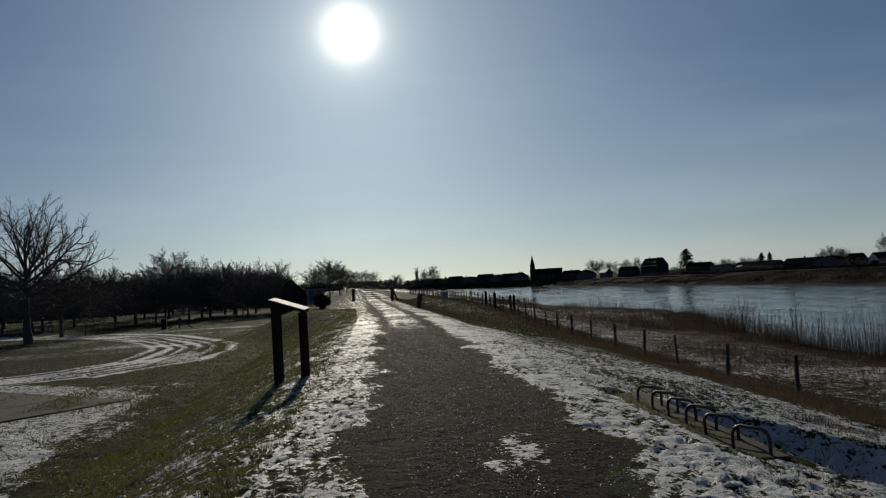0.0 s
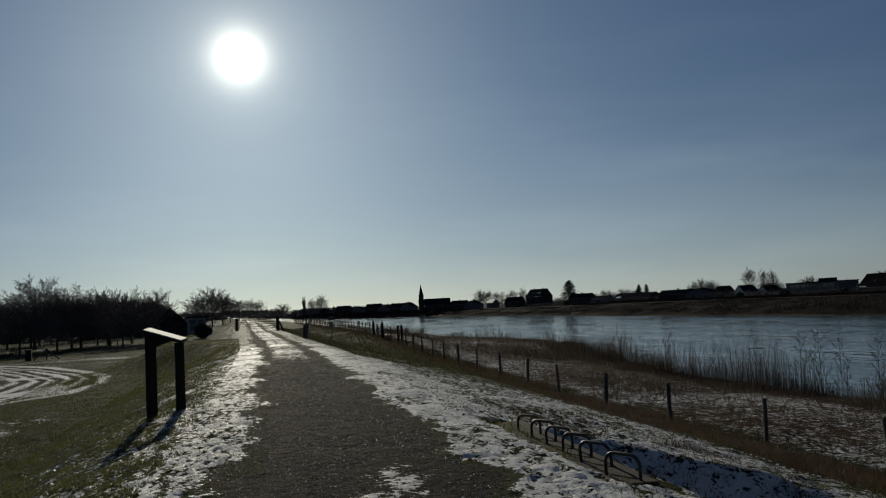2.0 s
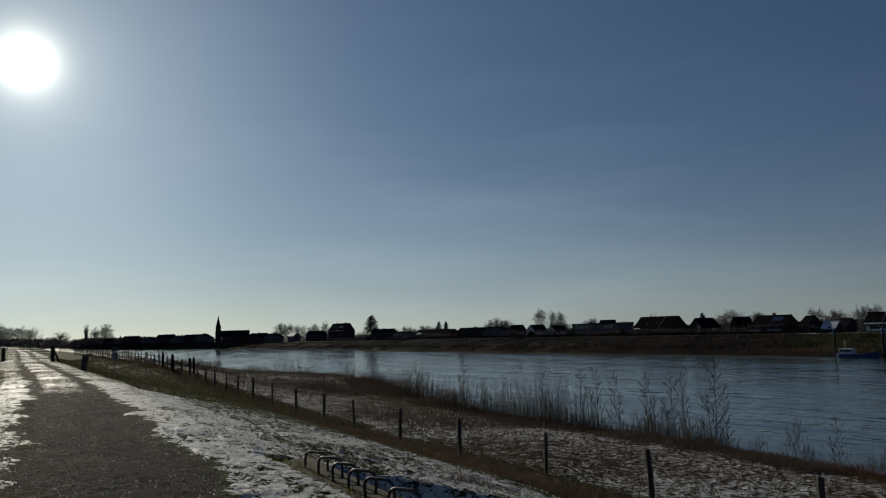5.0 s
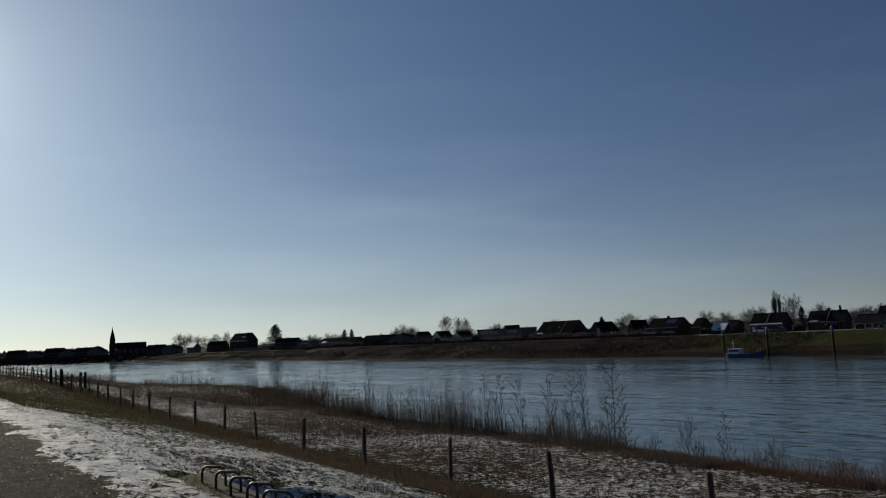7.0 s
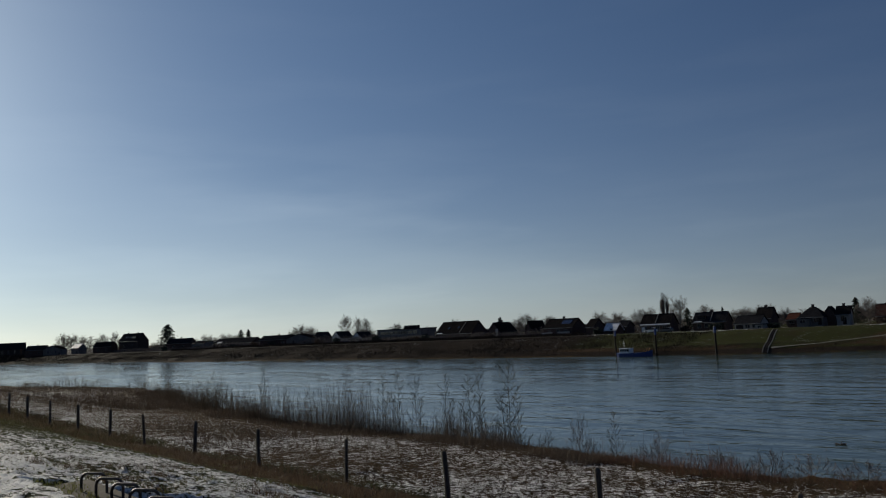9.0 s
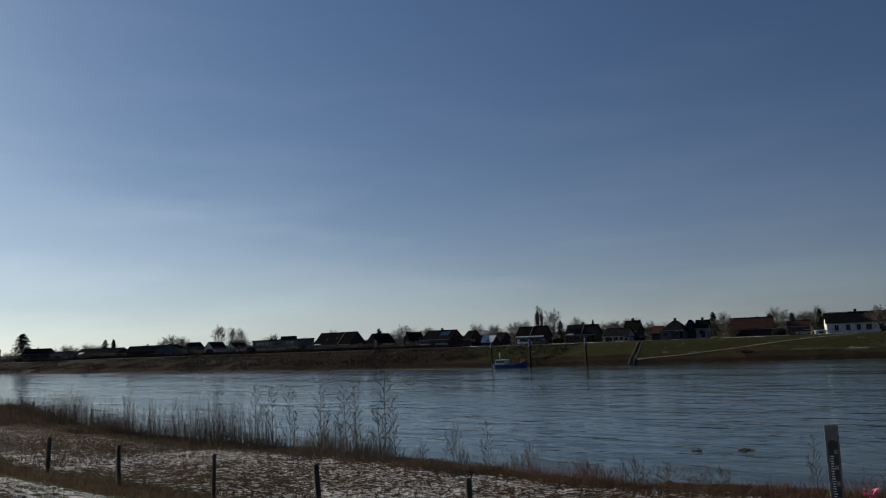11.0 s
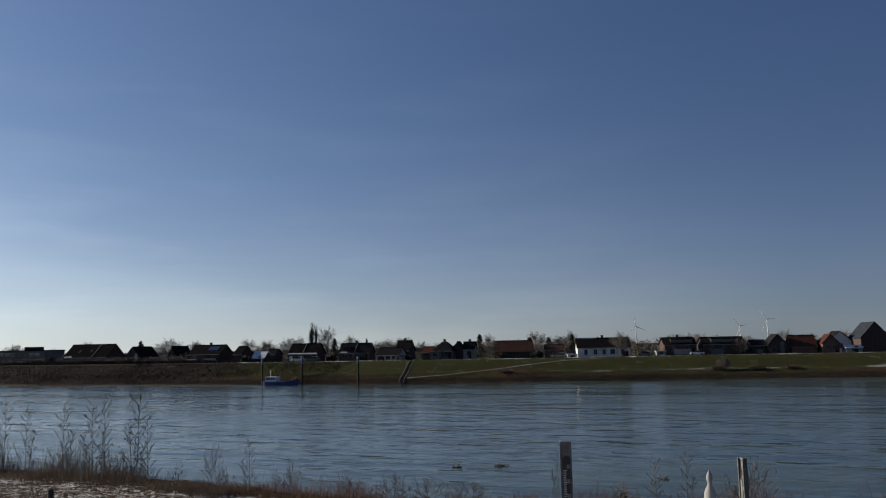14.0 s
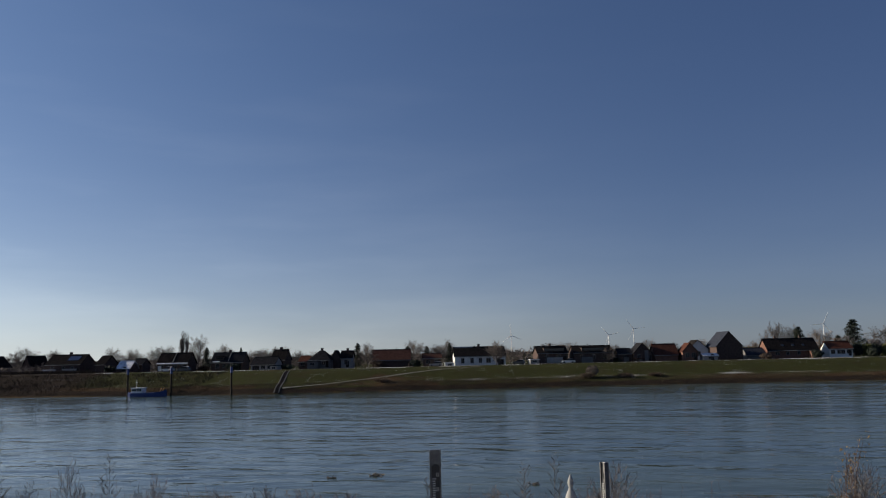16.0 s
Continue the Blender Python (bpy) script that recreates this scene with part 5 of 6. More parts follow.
def window(ob, wx, fy, zz, ww, wh):
    b = bmesh.new()
    t = 0.06
    box(b, wx - ww / 2 - t, wx + ww / 2 + t, fy - 0.06, fy - 0.003, zz + wh / 2, zz + wh / 2 + t)
    box(b, wx - ww / 2 - t, wx + ww / 2 + t, fy - 0.12, fy - 0.003, zz - wh / 2 - t, zz - wh / 2)
    box(b, wx - ww / 2 - t, wx - ww / 2, fy - 0.06, fy - 0.003, zz - wh / 2, zz + wh / 2)
    box(b, wx + ww / 2, wx + ww / 2 + t, fy - 0.06, fy - 0.003, zz - wh / 2, zz + wh / 2)
    box(b, wx - 0.035, wx + 0.035, fy - 0.05, fy - 0.003, zz - wh / 2, zz + wh / 2)
    win = part("window", b, FRAME, ob)
    g = bmesh.new()
    box(g, wx - ww / 2, wx + ww / 2, fy - 0.03, fy - 0.003, zz - wh / 2, zz + wh / 2)
    part("pane", g, GLASS, win)
    return win


def far_tree(kind, x, y, top, width):
    g = land_at(x, y)
    if kind == "c":
        conifer(x, y, g, top - g, width * 1.25, "dark evergreen conifer among the village houses")
    else:
        k = {"b": "far_broad" if (x + y) % 2 < 1 else "far_round", "t": "tall", "p": "poplar"}[kind]
        words = {"b": "bare winter tree behind the village houses", "t": "tall slender bare tree with a rook's nest", "p": "slim bare poplar above the roofs"}[kind]
        tree(k, x, y, g, top - g, width * (1.3 if kind == "b" else 1.15), words)


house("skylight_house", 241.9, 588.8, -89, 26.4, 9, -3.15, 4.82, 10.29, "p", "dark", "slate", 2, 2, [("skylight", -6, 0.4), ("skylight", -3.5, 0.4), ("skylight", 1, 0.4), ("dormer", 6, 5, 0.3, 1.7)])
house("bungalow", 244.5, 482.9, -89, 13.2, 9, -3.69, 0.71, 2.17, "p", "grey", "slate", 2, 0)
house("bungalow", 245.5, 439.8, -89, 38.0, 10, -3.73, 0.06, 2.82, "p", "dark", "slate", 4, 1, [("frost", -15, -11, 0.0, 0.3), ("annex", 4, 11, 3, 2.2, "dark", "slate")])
house("cottage", 239.3, 695.1, -89, 12.4, 7, -2.92, 1.80, 5.11, "p", "grey", "snowy", 1, 0)
house("cottage", 246.2, 351.3, -90, 6.7, 7, -2.25, 1.05, 3.76, "g", "dark", "slate", 1, 0)
house("cottage", 246.1, 333.6, -90, 7.8, 8, -2.05, 0.28, 3.48, "g", "white", "slate", 1, 0)
house("cottage", 252.9, 325.2, -90, 8.7, 8, -2.55, -0.23, 2.67, "g", "white", "slate", 2, 0)
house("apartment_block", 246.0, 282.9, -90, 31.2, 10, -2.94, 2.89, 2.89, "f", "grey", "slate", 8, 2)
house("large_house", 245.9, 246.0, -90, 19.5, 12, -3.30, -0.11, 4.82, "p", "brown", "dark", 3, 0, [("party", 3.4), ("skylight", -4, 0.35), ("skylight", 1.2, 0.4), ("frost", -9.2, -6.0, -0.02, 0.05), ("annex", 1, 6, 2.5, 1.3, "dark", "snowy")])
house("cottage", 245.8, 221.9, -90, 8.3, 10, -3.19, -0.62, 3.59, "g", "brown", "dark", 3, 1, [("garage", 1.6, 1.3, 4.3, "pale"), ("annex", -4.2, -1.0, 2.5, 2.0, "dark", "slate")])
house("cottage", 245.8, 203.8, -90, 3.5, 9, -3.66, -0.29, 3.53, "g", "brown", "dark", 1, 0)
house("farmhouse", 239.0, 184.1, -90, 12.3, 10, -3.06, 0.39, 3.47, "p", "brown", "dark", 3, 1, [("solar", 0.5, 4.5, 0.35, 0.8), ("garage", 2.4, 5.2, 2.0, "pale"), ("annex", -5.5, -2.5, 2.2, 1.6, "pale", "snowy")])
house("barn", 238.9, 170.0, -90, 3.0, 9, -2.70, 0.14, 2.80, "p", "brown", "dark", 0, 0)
house("shed", 238.9, 162.2, -90, 4.6, 6, -2.82, -1.32, 0.94, "p", "brown", "snowy", 1, 0)
house("cottage", 252.5, 165.9, -90, 3.5, 6, -2.77, -0.19, 1.60, "p", "brown", "slate", 1, 0)
house("terraced_house", 238.9, 143.8, -88, 10.2, 8, -2.37, -0.14, 3.21, "p", "brown", "dark", 4, 0, [("party", 0.0), ("garage", -4.2, 1.1, 1.6, "white"), ("frost", -5.2, 5.2, -0.06, 0.02)])
house("terraced_house", 240.1, 125.1, -86, 10.2, 8, -2.51, 0.05, 3.00, "p", "brown", "slate", 4, 1, [("party", 0.4), ("frost", -4.6, -2.2, -0.06, 0.02), ("dormer", -2.6, 2.6, 0.2, 1.0)])
house("garage_house", 235.6, 110.1, -86, 7.7, 7, -2.82, -0.86, 1.28, "p", "pale", "slate", 3, 0, [("garage", -2.3, 2.2, 1.5, "dark"), ("annex", 3.9, 6.2, 4, 1.5, "pale", "slate")])
house("cottage", 261.0, 116.5, -86, 4.9, 7, -2.60, 0.34, 3.69, "p", "brown", "dark", 0, 1)
house("cottage", 248.3, 102.0, -86, 3.0, 6, -2.18, -0.32, 1.35, "p", "brown", "red", 1, 0)
house("cottage", 248.7, 96.5, -83, 6.8, 8, -2.28, 0.13, 2.91, "h", "grey", "slate", 2, 1, [("annex", -3.2, 0.2, 3, 2.0, "grey", "slate")])
house("cottage", 253.0, 93.0, -81, 3.5, 5, -2.43, 0.57, 3.01, "g", "brown", "slate", 0, 0)
house("cottage", 253.6, 89.3, -79, 3.7, 6, -2.51, 0.49, 2.74, "p", "pale", "dark", 1, 1)
house("barn", 253.9, 74.1, -74, 12.1, 11, -3.15, -0.37, 2.79, "p", "brown", "redbrown", 0, 0, [("annex", 5.5, 9.0, 4, 1.8, "brown", "redbrown")])
house("cottage", 257.6, 61.3, -74, 5.9, 6, -2.71, -0.10, 1.20, "p", "brown", "redbrown", 2, 0)
house("white_house", 255.5, 45.1, -74, 16.3, 9, -2.94, 0.33, 3.07, "p", "white", "dark", 5, 1, [("frost", -8, -2, 0.94, 1.0), ("garage", 6.2, 1.1, 2.0, "dark"), ("annex", -11.5, -8.6, 4, 1.2, "white", "snowy")])
house("villa", 262.0, 22.5, -74, 9.6, 9, -2.38, 0.74, 2.76, "p", "brown", "dark", 2, 1, [("dormer", 0.6, 6.6, 0.12, 1.15), ("garage", 0.6, 5.2, 1.7, "pale"), ("annex", -8.0, -5.2, 4, 1.1, "pale", "snowy")])
house("villa", 265.8, 9.6, -75, 12.6, 9, -2.68, 0.63, 2.66, "p", "brown", "dark", 3, 0, [("dormer", 0.2, 7.8, 0.12, 1.2), ("garage", -2.2, 3.6, 1.9, "grey")])
house("garage_house", 268.3, -0.9, -78, 4.2, 6, -2.54, 0.03, 1.50, "p", "brown", "slate", 1, 0, [("garage", 0.3, 1.6, 1.4, "grey")])
house("cottage", 269.4, -6.2, -79, 5.8, 9, -2.66, 0.10, 3.23, "g", "brown", "slate", 2, 0, [("garage", 1.2, 1.2, 3.6, "grey"), ("annex", -2.9, -0.5, 4, 1.0, "dark", "redbrown")])
house("barn", 270.9, -13.8, -79, 7.2, 8, -2.64, -0.62, 2.69, "p", "brick", "red", 0, 0)
house("cottage", 286.6, -25.1, -79, 6.8, 8, -2.70, 0.96, 3.87, "g", "white", "dark", 1, 0)
house("cottage", 269.6, -21.3, -79, 4.7, 6, -2.40, 0.33, 2.88, "g", "brick", "red", 2, 0)
house("large_house", 281.6, -34.0, -79, 8.5, 12, -2.80, 1.71, 6.43, "g", "brown", "solar", 0, 0)
house("shed", 268.2, -27.7, -79, 4.5, 4, -2.68, -1.25, -0.71, "p", "pale", "snowy", 1, 0)
house("shed", 290.4, -44.4, -79, 6.1, 7, -2.54, -1.39, 0.73, "p", "grey", "solar", 0, 0)
house("farmhouse", 292.8, -56.4, -79, 17.0, 9, -2.23, -0.11, 3.75, "p", "brick", "dark", 4, 2, [("skylight", -3, 0.3), ("skylight", 0.5, 0.3), ("skylight", 4, 0.3), ("annex", 5, 8, 3, 1.7, "brick", "dark")])
house("low_house", 295.8, -72.4, -80, 7.7, 7, -2.38, 0.11, 2.42, "p", "white", "red", 4, 1)
far_tree("c", 243, 533, 15.6, 12.6)
far_tree("b", 254, 780, 17.3, 14.1)
far_tree("b", 259, 770, 15.7, 12.8)
far_tree("b", 271, 768, 13.6, 15.8)
far_tree("b", 260, 698, 13.9, 12.3)
far_tree("b", 260, 670, 15.3, 8.2)
far_tree("c", 278, 494, 9.1, 5.7)
far_tree("c", 278, 484, 9.1, 4.8)
far_tree("b", 306, 463, 10.9, 10.3)
far_tree("b", 313, 459, 9.4, 10.4)
far_tree("t", 307, 412, 16.1, 9.6)
far_tree("t", 307, 399, 14.4, 6.5)
far_tree("t", 307, 391, 13.3, 6.4)
far_tree("b", 280, 238, 8.0, 11.1)
far_tree("c", 266, 241, 6.6, 3.6)
far_tree("b", 280, 223, 5.7, 6.7)
far_tree("b", 293, 206, 7.0, 6.7)
far_tree("b", 307, 206, 6.5, 5.8)
far_tree("b", 280, 178, 6.8, 7.1)
far_tree("b", 286, 177, 7.2, 7.2)
far_tree("p", 286, 170, 12.9, 2.1)
far_tree("p", 286, 168, 11.9, 1.4)
far_tree("b", 286, 163, 11.1, 6.6)
far_tree("c", 273, 152, 5.7, 3.4)
far_tree("b", 307, 163, 7.7, 8.0)
far_tree("c", 267, 135, 5.3, 1.9)
far_tree("b", 307, 145, 5.6, 7.3)
far_tree("b", 314, 142, 5.8, 7.4)
far_tree("b", 294, 124, 4.3, 6.0)
far_tree("c", 263, 89, 5.8, 3.6)
far_tree("b", 243, 79, 5.8, 5.5)
far_tree("c", 274, 74, 4.4, 4.1)
far_tree("b", 294, 77, 6.9, 7.8)
far_tree("c", 282, 69, 4.3, 3.3)
far_tree("b", 315, 73, 5.4, 5.6)
far_tree("c", 266, 57, 5.1, 2.7)
far_tree("b", 291, 63, 7.1, 5.1)
far_tree("b", 241, 37, 5.4, 5.9)
far_tree("b", 341, 31, 5.1, 7.4)
far_tree("b", 349, 26, 5.3, 8.5)
far_tree("b", 359, 16, 3.3, 10.3)
far_tree("b", 262, 4, 2.7, 4.9)
far_tree("b", 368, -22, 4.5, 10.6)
far_tree("b", 327, -59, 11.3, 9.5)
far_tree("c", 322, -66, 8.9, 6.1)
far_tree("b", 328, -65, 9.8, 5.8)
far_tree("b", 351, -80, 8.5, 10.3)
far_tree("c", 339, -84, 5.4, 5.0)
far_tree("c", 325, -86, 11.2, 8.2)
far_tree("b", 356, -105, 9.0, 10.6)
far_tree("b", 351, 43, 1.5, 12.7)
# crowns that look over the roofs
vr = random.Random(23)
for i in range(44):
    ty = -125 + 18 * i + vr.uniform(-7, 7)
    far_tree("b", float(far_shore(np.array([ty]))[0]) + vr.uniform(75, 120), ty, vr.uniform(2.6, 6.4) * (1.0 if ty < 300 else 1.35), vr.uniform(7, 12))


# parked cars along the far dike
def parked_car(x, y, yaw, paint, label):
    z = land_at(x, y)
    ob = thing("car", label, "car", "parked cars", pose(x, y, z, 0, 0, yaw))

    def loft(secs, mat, name, note=""):
        bm = bmesh.new()
        prev = None
        for sx, hw, z0, z1 in secs:
            ring = [bm.verts.new(p) for p in ((sx, -hw, z0), (sx, hw, z0), (sx, hw, z1), (sx, -hw, z1))]
            if prev:
                for i in range(4):
                    bm.faces.new((prev[i], prev[(i + 1) % 4], ring[(i + 1) % 4], ring[i]))
            else:
                bm.faces.new(ring[::-1])
            prev = ring
        bm.faces.new(prev)
        return part(name, bm, mat, ob, note)
    loft([(-2.1, 0.7, 0.4, 0.75), (-1.95, 0.82, 0.25, 0.9), (0.8, 0.84, 0.22, 0.95), (1.9, 0.8, 0.25, 0.82), (2.1, 0.66, 0.35, 0.7)], paint, "body")
    loft([(-1.9, 0.7, 0.89, 0.95), (-1.4, 0.64, 0.89, 1.42), (0.0, 0.64, 0.92, 1.46), (0.95, 0.7, 0.92, 0.97)], GLASS, "cabin", "dark windows")
    loft([(-1.45, 0.6, 1.42, 1.47), (-0.6, 0.62, 1.45, 1.53), (0.1, 0.58, 1.44, 1.5)], ROOFS["snowy"], "roof", "snow lying on the roof")
    for wx_ in (-1.3, 1.3):
        for s_ in (-1, 1):
            bm = bmesh.new()
            rod(bm, (wx_, s_ * 0.62, 0.3), (wx_, s_ * 0.85, 0.3), 0.31, 0.31, 14)
            part("wheel", bm, BLACK, ob)


for cx, cy, paint, words in ((221.5, 136.5, "white", "pale car under a little snow beside a house"), (221.5, 131.0, "grey", "grey car under a little snow beside a house"), (247.5, 57.5, "pale", "pale car under a little snow beside a white house"), (251.0, 31.5, "grey", "grey car parked on the far dike"), (252.5, 16.0, "white", "white car parked on the far dike")):
    parked_car(cx, cy, 92, WALLS[paint], words)


# the church with its slim spire
def church():
    x, y, z0 = 196.0, 797.0, -6.0
    ob = thing("church", "brick church with a slim spire and long nave", "church", m=pose(x, y, 0, 0, 0, -14))
    bm = bmesh.new()
    box(bm, -2.5, 2.5, -2.5, 2.5, z0, 13.2)
    for s in (-1, 1):
        box(bm, s * 2.5 - 0.45, s * 2.5 + 0.45, -2.8, -2.2, z0, 9)
    box(bm, -2.7, 2.7, -2.7, 2.7, 13.0, 13.5)
    part("tower", bm, WALLS["dark"], ob)
    bm = bmesh.new()
    bmesh.ops.create_cone(bm, cap_ends=True, segments=8, radius1=2.3, radius2=0.05, depth=10.6, matrix=Matrix.Translation((0, 0, 18.8)))
    rod(bm, (0, 0, 23.3), (0, 0, 25.0), 0.09, 0.06, 6)
    part("spire", bm, ROOFS["slate"], ob)
    bm = bmesh.new()
    wall_prism(bm, 27, 13, z0, 3.6, 9.0)
    bmesh.ops.translate(bm, verts=bm.verts, vec=(16.5, 3, 0))
    part("nave", bm, WALLS["dark"], ob)
    bm = bmesh.new()
    roof_prism(bm, 27, 13, 3.65, 9.1, 0.35)
    bmesh.ops.translate(bm, verts=bm.verts, vec=(16.5, 3, 0))
    part("roof", bm, ROOFS["slate"], ob)
    for s in (-0.9, 0.9):
        bm = bmesh.new()
        box(bm, s - 0.45, s + 0.45, -2.57, -2.51, 10.6, 12.9)
        part("belfry_opening", bm, BLACK, ob)
    for k in range(5):
        bm = bmesh.new()
        box(bm, 5.5 + 5 * k, 6.7 + 5 * k, -3.58, -3.51, -1, 2.6)
        part("window", bm, GLASS, ob)


church()


# the work boat at its mooring poles
def work_boat():
    ob = thing("work_boat", "blue-hulled work boat with a white wheelhouse", "boat", m=pose(182.3, 117.6, WATER_Z, 0, 0, -86))
    bm = bmesh.new()
    secs = [(-4.9, 1.25, 1.15), (-4.2, 1.5, 1.0), (-1.5, 1.6, 0.95), (2.0, 1.55, 1.05), (4.0, 1.1, 1.35), (5.0, 0.15, 1.7)]
    rings = []
    for sx, hw, hz in secs:
        rings.append([bm.verts.new(p) for p in ((sx, -hw, hz), (sx - 0.05, -hw * 0.85, -0.4), (sx - 0.05, hw * 0.85, -0.4), (sx, hw, hz))])
    for a, b in zip(rings, rings[1:]):
        for i in range(4):
            bm.faces.new((a[i], b[i], b[(i + 1) % 4], a[(i + 1) % 4]))
    bm.faces.new(rings[0])
    bm.faces.new(rings[-1][::-1])
    part("hull", bm, BLUE, ob)
    bm = bmesh.new()
    box(bm, -4.1, -1.1, -1.05, 1.05, 1.0, 2.2, 0.08)
    box(bm, -4.25, -0.9, -1.15, 1.15, 2.2, 2.3, 0.03)
    cab = part("wheelhouse", bm, WHITE, ob, "white wheelhouse")
    for k in range(4):
        bm = bmesh.new()
        box(bm, -3.95 + 0.7 * k, -3.4 + 0.7 * k, -1.09, -1.052, 1.45, 2.08)
        part("window", bm, GLASS, cab)
    bm = bmesh.new()
    rod(bm, (-3.2, 0, 2.25), (-3.2, 0, 4.3), 0.06, 0.04, 8)
    rod(bm, (-3.5, 0, 3.6), (-2.9, 0, 3.6), 0.04, 0.04, 6)
    part("mast", bm, WHITE, ob)
    for sx in (3.4, 4.1):
        bm = bmesh.new()
        rod(bm, (sx, -0.6, 1.2), (sx + 0.45, -0.6, 2.2), 0.11, 0.09, 8)
        part("bollard", bm, ORANGE, ob, "orange-white bollard")


work_boat()
for px, py in ((183.1, 124.1), (183.9, 112.2), (184.9, 96.0)):
    ob = thing("mooring_pole", "tall steel mooring pole with a blue head", "mooring pole", "mooring poles", pose(px, py, WATER_Z))
    bm = bmesh.new()
    rod(bm, (0, 0, -2.5), (0, 0, 5.6), 0.25, 0.25, 14)
    part("shaft", bm, DARKWOOD, ob)
    bm = bmesh.new()
    rod(bm, (0, 0, 5.6), (0, 0, 7.0), 0.3, 0.3, 14)
    rod(bm, (0, 0, 7.0), (0, 0, 7.08), 0.33, 0.3, 14)
    part("head", bm, BLUE, ob, "blue head")


# the bank stairs
def bank_stairs():
    a, b = Vector((215.5, 94.2, 0)), Vector((190.5, 86.4, 0))
    ob = thing("bank_stairs", "concrete stairs with pale edges down the far dike", "stairs")
    d = (b - a).normalized()
    n = Vector((-d.y, d.x, 0))
    N = 26
    for s in (-0.6, 0.6):
        bm = bmesh.new()
        prev = None
        for k in range(N + 1):
            p = a.lerp(b, k / N)
            z = land_at(p.x, p.y) + 0.12
            ring = [bm.verts.new(p + n * (s + o) + Vector((0, 0, z + h))) for o, h in ((-0.09, -0.5), (0.09, -0.5), (0.09, 0.0), (-0.09, 0.0))]
            if prev:
                for i in range(4):
                    bm.faces.new((prev[i], ring[i], ring[(i + 1) % 4], prev[(i + 1) % 4]))
            else:
                bm.faces.new(ring)
            prev = ring
        bm.faces.new(prev[::-1])
        part("stringer", bm, WALLS["grey"], ob, "pale concrete edge")
    for k in range(N):
        p = a.lerp(b, (k + 0.5) / N)
        z = land_at(p.x, p.y) + 0.04
        bm = bmesh.new()
        box(bm, -0.5, 0.5, -0.5, 0.5, -0.3, 0.03)
        st = part("step", bm, WALLS["dark"], ob)
        st.matrix_basis = Matrix.Translation((p.x, p.y, z)) @ Matrix.Rotation(math.atan2(d.y, d.x), 4, "Z")


bank_stairs()


# wind turbines on the horizon
def turbine(x, y, hub, turn, blade=46):
    ob = thing("wind_turbine", "white wind turbine on the horizon", "wind turbine", "wind turbines", pose(x, y, 0, 0, 0, -90))
    bm = bmesh.new()
    lathe(bm, [(2.6, -8), (2.1, hub * 0.4), (1.5, hub - 1.5)], 14)
    part("tower", bm, WHITE, ob)
    bm = bmesh.new()
    box(bm, -1.8, 1.8, -3.5, 7, hub - 1.8, hub + 1.9, 0.5)
    part("nacelle", bm, WHITE, ob)
    for k in range(3):
        a = radians(turn + 120 * k)
        bm = bmesh.new()
        secs = [(1.5, 1.0), (8, 2.0), (25, 1.3), (blade, 0.35)]
        prev = None
        for r, w in secs:
            ring = [bm.verts.new(p) for p in ((-w, -4.2, r), (0, -4.8, r), (w, -4.2, r), (0, -3.8, r))]
            if prev:
                for i in range(4):
                    bm.faces.new((prev[i], prev[(i + 1) % 4], ring[(i + 1) % 4], ring[i]))
            prev = ring
        bl = part("blade", bm, WHITE, ob)
        bl.matrix_basis = Matrix.Translation((0, 0, hub)) @ Matrix.Rotation(a, 4, "Y")


turbine(4362, 583, 87.4, -6, 62)
turbine(4400, 56, 77.5, -40, 60)
turbine(4400, -77, 107.5, -35, 62)
turbine(4285, -1002, 104.5, 25, 60)


# the pale ramp that climbs the far dike
def ramp_path(pts, width, name, label):
    V, F = [], []
    N = 60
    xs, ys_ = [p[0] for p in pts], [p[1] for p in pts]
    t = np.linspace(0, len(pts) - 1, N)
    X, Y = np.interp(t, range(len(pts)), xs), np.interp(t, range(len(pts)), ys_)
    for k in range(N):
        a, b = max(k - 1, 0), min(k + 1, N - 1)
        d = np.array([X[b] - X[a], Y[b] - Y[a]])
        d = d / np.linalg.norm(d)
        w = width * (0.75 + 0.5 * float(vnoise(X[k], Y[k], 6, 77)))
        for s in (-0.5, 0.5):
            x, y = X[k] - d[1] * w * s, Y[k] + d[0] * w * s
            V.append((x, y, land_at(x, y) + 0.12))
        if k:
            F.append((2 * k - 2, 2 * k - 1, 2 * k + 1, 2 * k))
    return tagged(raw(name, V, F, PATHSTUFF), label, "path", kind="structure")


PATHSTUFF = plain("frosted_track", (0.06, 0.055, 0.037), (0.24, 0.225, 0.19), 0.8, 0.9)
ramp_path([(193.5, 86), (200, 77), (207.8, 69.1), (216, 58.5), (224.9, 47.4), (229, 40)], 0.75, "path", "frosted ramp track climbing the far dike")



# ---- the orchard and the far end of the dike ----
def left_tree(kind, az, dist, top_el, width, label):
    x, y = at_dir(az, dist)
    g = land_at(x, y)
    top = 1.62 + dist * math.tan(radians(top_el))
    tree(kind, x, y, g, top - g, width, label)


left_tree("hero", -20.4, 82, 7.5, 14, "large spreading bare tree at the field's edge")
left_tree("dense", -18.5, 90, 3.2, 12, "bare orchard tree with a spreading crown")
left_tree("dense", -15.3, 100, 1.2, 7, "small round orchard tree")
left_tree("broad", -11.9, 134, 3.6, 13, "tall bare tree above the orchard")
left_tree("round", -9.2, 128, 2.95, 9.5, "bare orchard tree with a rounded crown")
left_tree("broad", -7.6, 140, 2.3, 9, "bare orchard tree with a rounded crown")
left_tree("round", -6.1, 135, 2.5, 8, "bare orchard tree with a rounded crown")
left_tree("broad", -4.4, 140, 2.4, 7, "bare orchard tree with a rounded crown")
